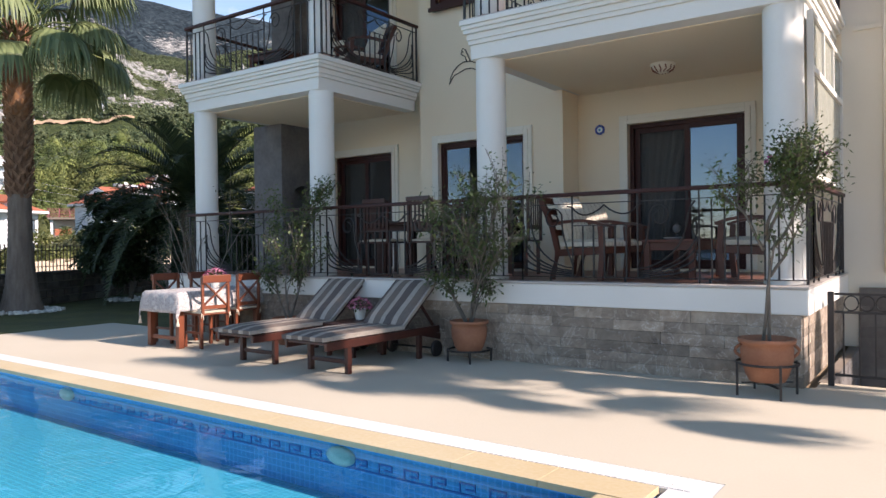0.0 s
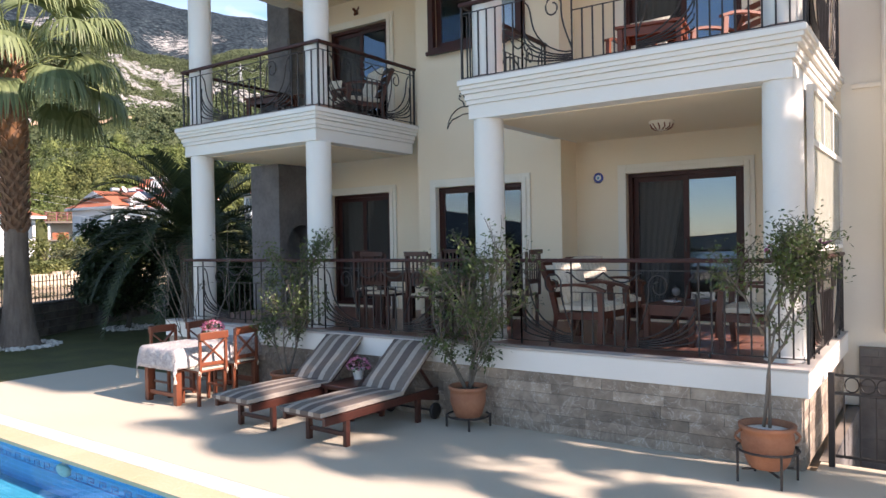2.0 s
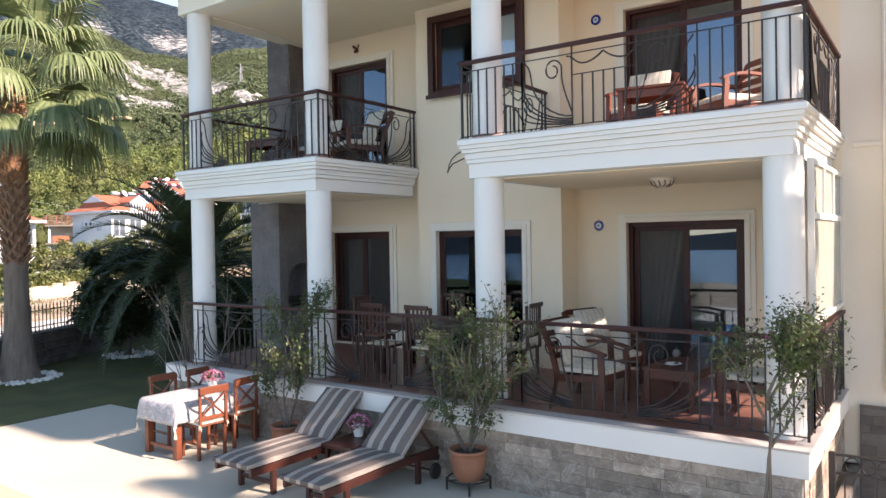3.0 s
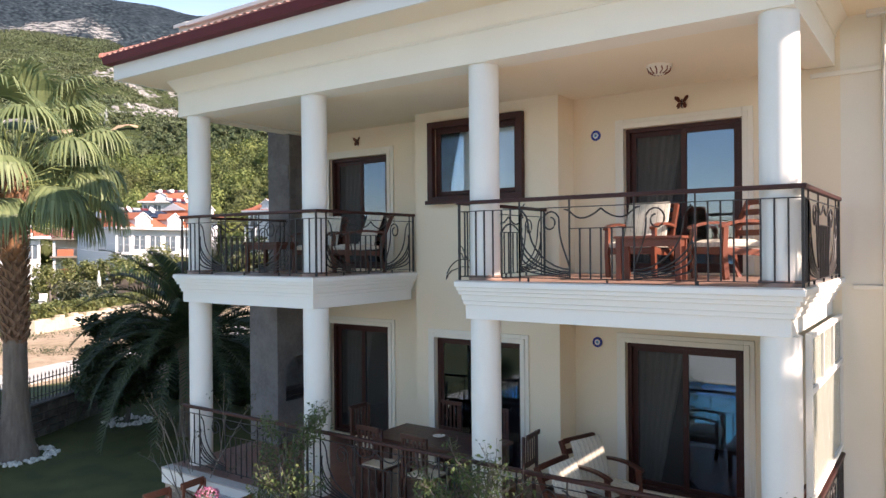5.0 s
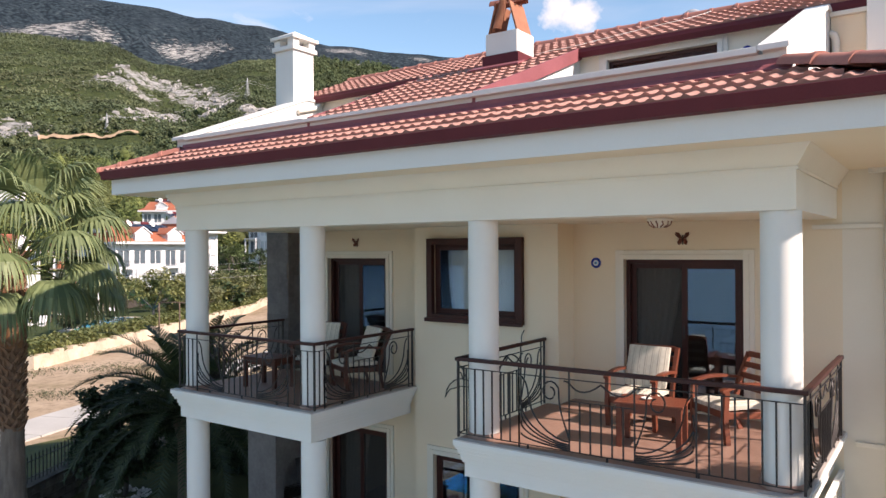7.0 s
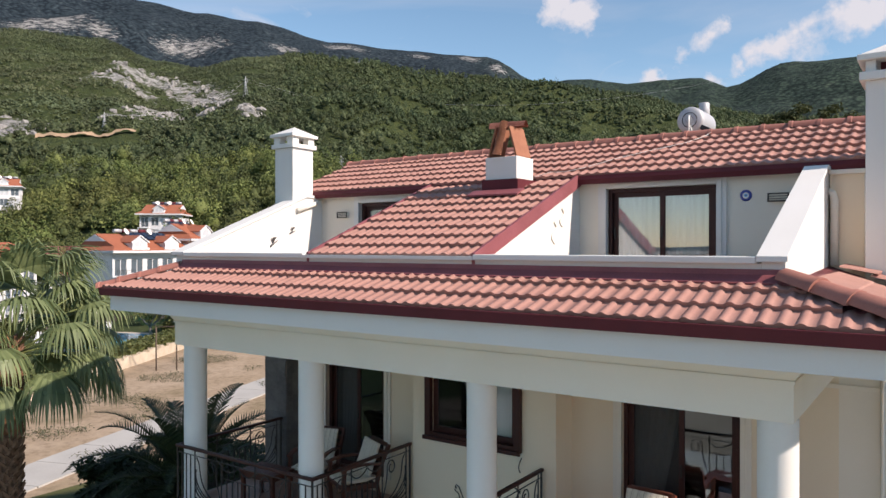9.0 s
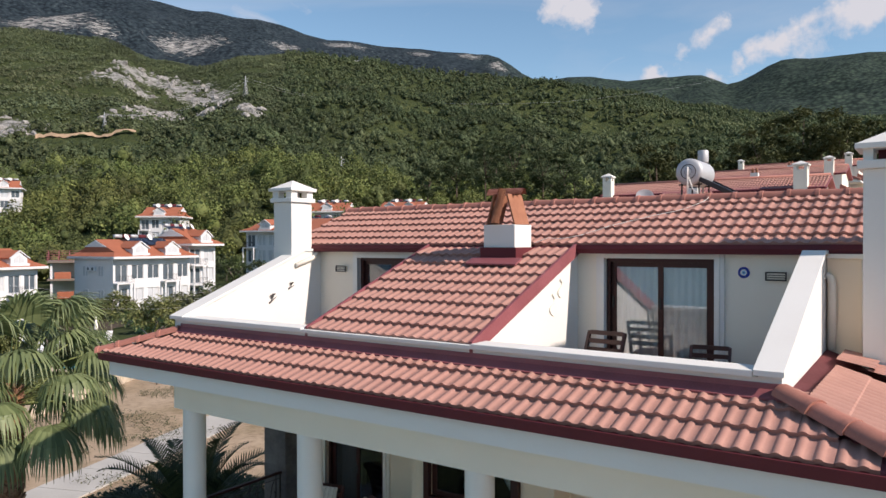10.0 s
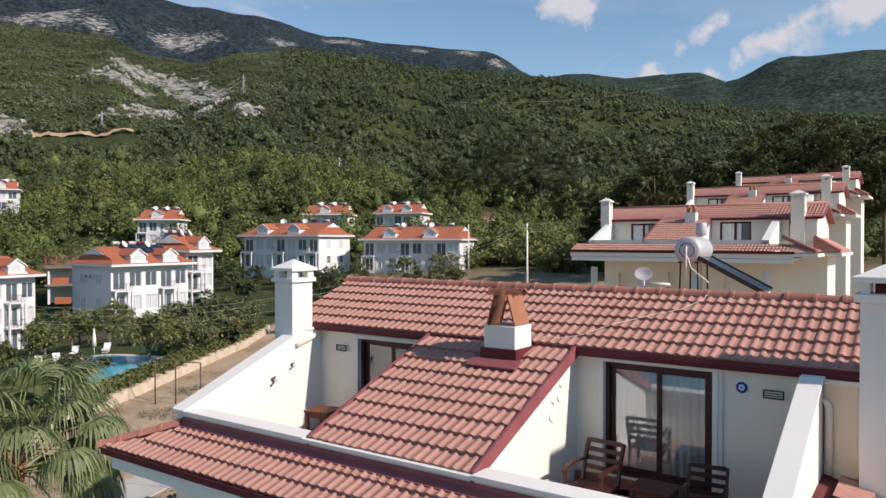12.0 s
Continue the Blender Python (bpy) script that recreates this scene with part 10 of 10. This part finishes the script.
for i, (s, w, h, r) in enumerate(((0.30, 104, 20, 5.4), (0.345, 110, 19, 5.0), (0.27, 106, 16, 4.6), (0.40, 106, 18, 5.2), (0.455, 106, 22, 5.8), (0.50, 108, 23.5, 6.0), (0.545, 104, 23, 6.0), (0.585, 110, 22, 5.6), (0.62, 102, 20, 5.4), (0.23, 112, 12, 4.0), (0.37, 118, 18, 5.0), (0.43, 120, 20, 5.6), (0.525, 122, 24, 6.0), (0.32, 122, 18, 5.4), (0.06, 232, 22, 6.4), (0.02, 222, 17, 6.0), (0.10, 238, 24, 6.8), (0.14, 236, 21, 6.4), (0.185, 228, 16, 5.6), (0.215, 205, 15, 5.4), (-0.02, 205, 15, 5.5), (0.075, 250, 24, 6.8), (0.17, 244, 22, 6.0))):
    pine_tree(s, w, h, r, 500 + i, height(*spot(s, w)) + 0.0 if s > 0.22 else None)

# concrete path between the garden wall and the field
M["concrete"] = mat("pale_concrete", (0.46, 0.445, 0.41), (0.36, 0.345, 0.315), rough=0.9, scale=0.6, fine=12, amount=0.5, bump=0.2, depth=0.01)
bm = bmesh.new()
for k in range(12):
    a, b = Vector((-23.4, 5.0, -0.04)).lerp(Vector((-33.6, 31.5, -0.04)), k / 12), Vector((-23.4, 5.0, -0.04)).lerp(Vector((-33.6, 31.5, -0.04)), (k + 0.985) / 12)
    beam(bm, a, b, 2.3 + 0.05 * math.sin(k * 2.1), 0.08)
setting(part("pavement", bm, "concrete"), "pale concrete path beside a bare field", "path")

# dry weeds on the bare field
weed_rnd = random.Random(640)
spots = []
while len(spots) < 9000:
    x, y = weed_rnd.uniform(-46, -22.5), weed_rnd.uniform(10, 46)
    if -0.852 * x - 0.523 * y > 23.6 or x > -24 + (14 - y) * 0.57 or noise.noise(Vector((x * 0.22, y * 0.22, 9))) < 0.12:
        continue
    c_ = Vector((x, y, height(x, y)))
    for _ in range(7):
        spots.append(c_ + Vector((weed_rnd.gauss(0, 0.16), weed_rnd.gauss(0, 0.16), weed_rnd.uniform(0.02, 0.22))))
weeds = mesh_part("dry_weeds", leaves_mesh("dry_weeds", spots, 0.12, weed_rnd, 2.6), "leaf_sparse")
tagged(weeds, "dry weeds scattered on a bare field", "weeds", "", "stuff")

# rusty frame left standing in the field
fr_ = thing("metal_frame", "thin rusty pipe frame standing on bare soil", "frame", at=pose(*spot(-0.395, 47), -0.1, 0, 0, 40))
for x in (0.0, 1.3, 2.9):
    bm = bmesh.new()
    tube(bm, [(x, 0, 0), (x, 0, 2.9 if x < 2 else 2.7)], 0.05, 6)
    part("post", bm, "pine_bark", fr_)
bm = bmesh.new()
tube(bm, [(0, 0, 2.9), (1.3, 0, 2.9), (2.9, 0, 2.7)], 0.04, 6)
part("top_rail", bm, "pine_bark", fr_)

# utility poles and wires
def pole(s, w, h, seed):
    x, y = spot(s, w)
    t = thing("utility_pole", "pale concrete utility pole with cross-arm", "pole", "utility poles", pose(x, y, height(x, y) - 0.2))
    bm = bmesh.new()
    lathe(bm, [(0.16, 0), (0.10, h)], 10)
    part("mast", bm, "trim", t)
    bm = bmesh.new()
    beam(bm, (-0.7, 0, h - 0.4), (0.7, 0, h - 0.4), 0.08, 0.08)
    part("cross_arm", bm, "iron", t)
    return Vector((x, y, height(x, y) - 0.2 + h - 0.4))
tops = [pole(0.122, 96, 10.0, 1), Vector((*spot(0.2, 150), 16.0)), Vector((*spot(0.1, 150), 16.0)), Vector((*spot(-0.2, 70), 5.0)), pole(0.04, 132, 8.5, 5)]
def wire(a, b, sag, label="thin grey overhead wire between poles"):
    a, b = Vector(a), Vector(b)
    bm = bmesh.new()
    tube(bm, [a.lerp(b, k / 12) - Vector((0, 0, sag * 4 * (k / 12) * (1 - k / 12))) for k in range(13)], 0.006, 4)
    tagged(part("wire", bm, "steel"), label, "wire", "overhead wires")
for dz in (0.0, 0.5, -0.7):
    o = Vector((0, 0, dz))
    wire(tops[3] + o, tops[0] + o, 1.0)
    wire(tops[0] + o, tops[1] + o, 0.8)
    x, y = spot(-0.7, 46)
    wire(Vector((x, y, 6.6)) + o, tops[3] + o, 1.2)


def pylon(x, y, h):
    z = height(x, y)
    t = thing("pylon", "grey lattice power pylon on the hillside", "pylon", "power pylons", pose(x, y, z))
    bm = bmesh.new()
    for sx, sy in ((-1, -1), (1, -1), (1, 1), (-1, 1)):
        tube(bm, [(sx * h * 0.10, sy * h * 0.10, 0), (sx * h * 0.02, sy * h * 0.02, h * 0.7), (0, 0, h)], 0.14, 4)
    for k in range(6):
        z0, z1 = h * 0.11 * k, h * 0.11 * (k + 1)
        a, b = h * (0.10 - 0.08 * z0 / h / 0.7), h * (0.10 - 0.08 * z1 / h / 0.7)
        for sx, sy, tx, ty in ((-1, -1, 1, -1), (1, -1, 1, 1), (1, 1, -1, 1), (-1, 1, -1, -1)):
            tube(bm, [(sx * a, sy * a, z0), (tx * b, ty * b, z1)], 0.09, 4)
    part("lattice", bm, "steel", t)
    bm = bmesh.new()
    for z0 in (0.74, 0.86):
        tube(bm, [(-h * 0.16, 0, h * z0), (h * 0.16, 0, h * z0)], 0.12, 4)
    part("cross_arm", bm, "steel", t)
    return Vector((x, y, z + h * 0.86))
P1 = pylon(*spot(-0.469, 318), 9)
P2 = pylon(*spot(-0.273, 405), 14)
P3 = pylon(*spot(0.0, 480), 9)
P4 = pylon(*spot(-0.14, 250), 8)
for a, b in ((P1, P2), (P2, P3), (P3, Vector((*spot(0.42, 470), 120.0)))):
    for k in (-2.0, 2.0):
        e = Vector((k, k * 0.5, 0))
        bm = bmesh.new()
        tube(bm, [(a + e).lerp(b + e, i / 14) - Vector((0, 0, 14 * 4 * (i / 14) * (1 - i / 14) * 0.5)) for i in range(15)], 0.03, 4)
        tagged(part("wire", bm, "steel"), "power line across the hillside", "wire", "power lines")

# limestone crags on the near hill
M["lime"] = mat("limestone", (0.42, 0.405, 0.38), (0.18, 0.175, 0.165), rough=0.95, scale=0.5, fine=2.0, amount=0.6, bump=0.8, depth=1.0)
crag_rnd = random.Random(77)
for i in range(280):
    zx, zy, zz, zr = CRAGS[crag_rnd.choice((0, 0, 0, 0, 1, 1, 2, 3, 4, 4, 5, 5, 6, 6, 7, 7, 8, 8, 9, 9, 10))]
    a, k = crag_rnd.uniform(0, 2 * math.pi), zr * 0.85 * math.sqrt(crag_rnd.random())
    x, y = zx + k * math.cos(a), zy + k * math.sin(a)
    bm = bmesh.new()
    bmesh.ops.create_icosphere(bm, subdivisions=2, radius=1)
    sx, sy, sz = crag_rnd.uniform(0.9, 3.2), crag_rnd.uniform(0.9, 2.8), crag_rnd.uniform(1.0, 3.4)
    for v in bm.verts:
        q = v.co * (1 + 0.55 * noise.fractal(v.co * 2.1 + Vector((i, 0, 0)), 0.7, 2.2, 5) + 0.22 * abs(noise.noise(v.co * 3.7 + Vector((0, i, 0)))))
        v.co = Vector((q.x * sx, q.y * sy, q.z * sz))
    rock_ = part("rock_outcrop", bm, "lime")
    rock_.matrix_world = pose(x, y, height(x, y) - sz * 0.45, crag_rnd.uniform(-20, 20), crag_rnd.uniform(-20, 20), crag_rnd.uniform(0, 90))
    tagged(rock_, "pale grey limestone crag among pines", "rock", "limestone crags")

# hillside road cut
bm = bmesh.new()
line = []
for k in range(26):
    s = -0.565 + 0.14 * k / 25
    w = 302 + 13 * k / 25 + 0.9 * math.sin(k * 0.6) + 0.5 * math.sin(k * 2.3)
    x, y = spot(s, w)
    x2, y2 = spot(s, w + 2.6 + 1.3 * math.sin(k * 1.9) + 0.6 * math.sin(k * 4.4))
    line.append((bm.verts.new((x, y, height(x, y) + 0.8)), bm.verts.new((x2, y2, height(x2, y2) + 1.0))))
for a, b in zip(line, line[1:]):
    bm.faces.new((a[0], b[0], b[1], a[1]))
setting(part("road", bm, "dirt"), "raw orange dirt road cut into the hillside", "road")



def woods(name, n, s0, s1, w0, w1, seed, skip, size, cards, material, leaf, lobes=4, flat=1.0):
    """Trees or scrub on the slopes, all in one mesh: each has a dark core and a ragged coat of small sprays over several lobes."""
    rg = np.random.default_rng(seed)
    core_v = np.array([(1, 0, 0), (0, 1, 0), (-1, 0, 0), (0, -1, 0), (0, 0, 1), (0, 0, -0.7)], float)
    core_f = np.array([(0, 1, 4), (1, 2, 4), (2, 3, 4), (3, 0, 4), (1, 0, 5), (2, 1, 5), (3, 2, 5), (0, 3, 5)])
    V, T, off = [], [], 0
    for _ in range(n):
        s = rg.uniform(s0, s1)
        w = math.sqrt(w0 * w0 + (w1 * w1 - w0 * w0) * rg.random())
        x, y = spot(s, w)
        if skip(s, w, x, y):
            continue
        r = rg.uniform(*size) * (0.7 if rg.random() < 0.35 else 1.0)
        hgt = r * rg.uniform(0.85, 1.45) * flat
        c = np.array((x, y, height(x, y) + hgt * 0.55))
        sc = np.array((r, r, hgt))
        V.append(c + core_v * sc * 0.66 * (1 + rg.uniform(-0.25, 0.25, (6, 1)))), T.append(core_f + off)
        off += 6
        mid = rg.normal(size=(lobes, 3)) * 0.36
        mid[:, 2] = mid[:, 2] * 0.9 + 0.1
        d = rg.normal(size=(cards, 3))
        d[:, 2] = d[:, 2] * 0.9 + 0.3
        d /= np.linalg.norm(d, axis=1, keepdims=True)
        p = c + (mid[rg.integers(0, lobes, cards)] + d * rg.uniform(0.40, 0.66, (cards, 1))) * sc
        face = d + rg.normal(size=(cards, 3)) * 0.55
        face /= np.linalg.norm(face, axis=1, keepdims=True)
        a = np.cross(face, rg.normal(size=(cards, 3)))
        a /= np.linalg.norm(a, axis=1, keepdims=True)
        b = np.cross(face, a)
        k = rg.uniform(*leaf, (cards, 1))
        V.append(np.stack([p + a * k, p + b * k * 0.7 + face * k * 0.3, p - a * k, p - b * k * 0.7 - face * k * 0.1], 1).reshape(-1, 3))
        i = np.arange(cards)[:, None] * 4 + off
        T.append(np.concatenate([np.hstack([i, i + 1, i + 2]), np.hstack([i, i + 2, i + 3])]))
        off += cards * 4
    V, T = np.concatenate(V), np.concatenate(T)
    me = bpy.data.meshes.new(name)
    me.vertices.add(len(V))
    me.vertices.foreach_set("co", V.astype(np.float32).ravel())
    me.loops.add(len(T) * 3)
    me.loops.foreach_set("vertex_index", T.astype(np.int32).ravel())
    me.polygons.add(len(T))
    me.polygons.foreach_set("loop_start", np.arange(len(T), dtype=np.int32) * 3)
    me.update(calc_edges=True)
    me.validate()
    return mesh_part(name, me, material)


VILLAS = [(-0.42, 98, 0.09, 22), (-0.62, 88, 0.1, 20), (-0.285, 140, 0.06, 14), (-0.10, 138, 0.075, 14), (-0.42, 165, 0.035, 9), (-0.19, 175, 0.045, 9), (-0.09, 182, 0.045, 9), (-0.63, 200, 0.025, 6), (-0.585, 122, 0.06, 14)]


def keep_out(s, w, x, y):
    if 0.06 < s < 0.185 and 150 < w < 228 and noise.noise(Vector((x, y, 4)) * 0.08) > -0.15:
        return True
    if any(abs(s - a) < c and abs(w - b) < d_ for a, b, c, d_ in VILLAS):
        return True
    if w < 150 and s > -0.05 and s < 0.15 and w < 132:
        return True
    if -0.58 < s < -0.42 and -12 < w - 302 - 13 * (s + 0.565) / 0.14 < 6:
        return True
    if w < 165 and (-0.34 < s < -0.02) and w < 150:
        return True
    if s > 0.2 and w < 100:
        return True
    return any((x - a) ** 2 + (y - b) ** 2 < (0.8 * r) ** 2 for a, b, _, r in CRAGS) and noise.noise(Vector((x, y, 0)) * 0.09) > -0.3


def open_slope(s, w, x, y):
    """The left hill carries scrub and few trees."""
    if s < -0.22 and w > 318 and noise.noise(Vector((x, y, 2)) * 0.02) < 0.34 - (s + 0.22) * 1.2:
        return True
    return keep_out(s, w, x, y)


def scrub_only(s, w, x, y):
    return s > -0.2 or w < 300 or keep_out(s, w, x, y)


for n_, w0, w1, sz, cards, leaf, kind in ((2300, 118, 240, (1.7, 3.6), 190, (0.20, 0.42), "pine_near"), (6200, 240, 430, (1.7, 3.2), 52, (0.34, 0.66), "pine"), (13500, 430, 815, (1.7, 3.1), 16, (0.6, 1.1), "pine")):
    w_ = woods("pine_wood", n_, -0.75, 0.78, w0, w1, 900 + cards, open_slope, sz, cards, kind, leaf)
    tagged(w_, "dense pine wood on the hillside", "woods", "", "stuff")
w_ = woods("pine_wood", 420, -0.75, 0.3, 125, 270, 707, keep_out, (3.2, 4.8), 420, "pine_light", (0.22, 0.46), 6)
tagged(w_, "taller yellow-green pines over the hillside wood", "woods", "", "stuff")
w_ = woods("hill_scrub", 30000, -0.75, -0.2, 300, 815, 811, scrub_only, (0.7, 1.7), 6, "scrub", (0.4, 0.8), 2, 0.7)
tagged(w_, "low grey-green scrub on a stony hillside", "scrub", "", "stuff")
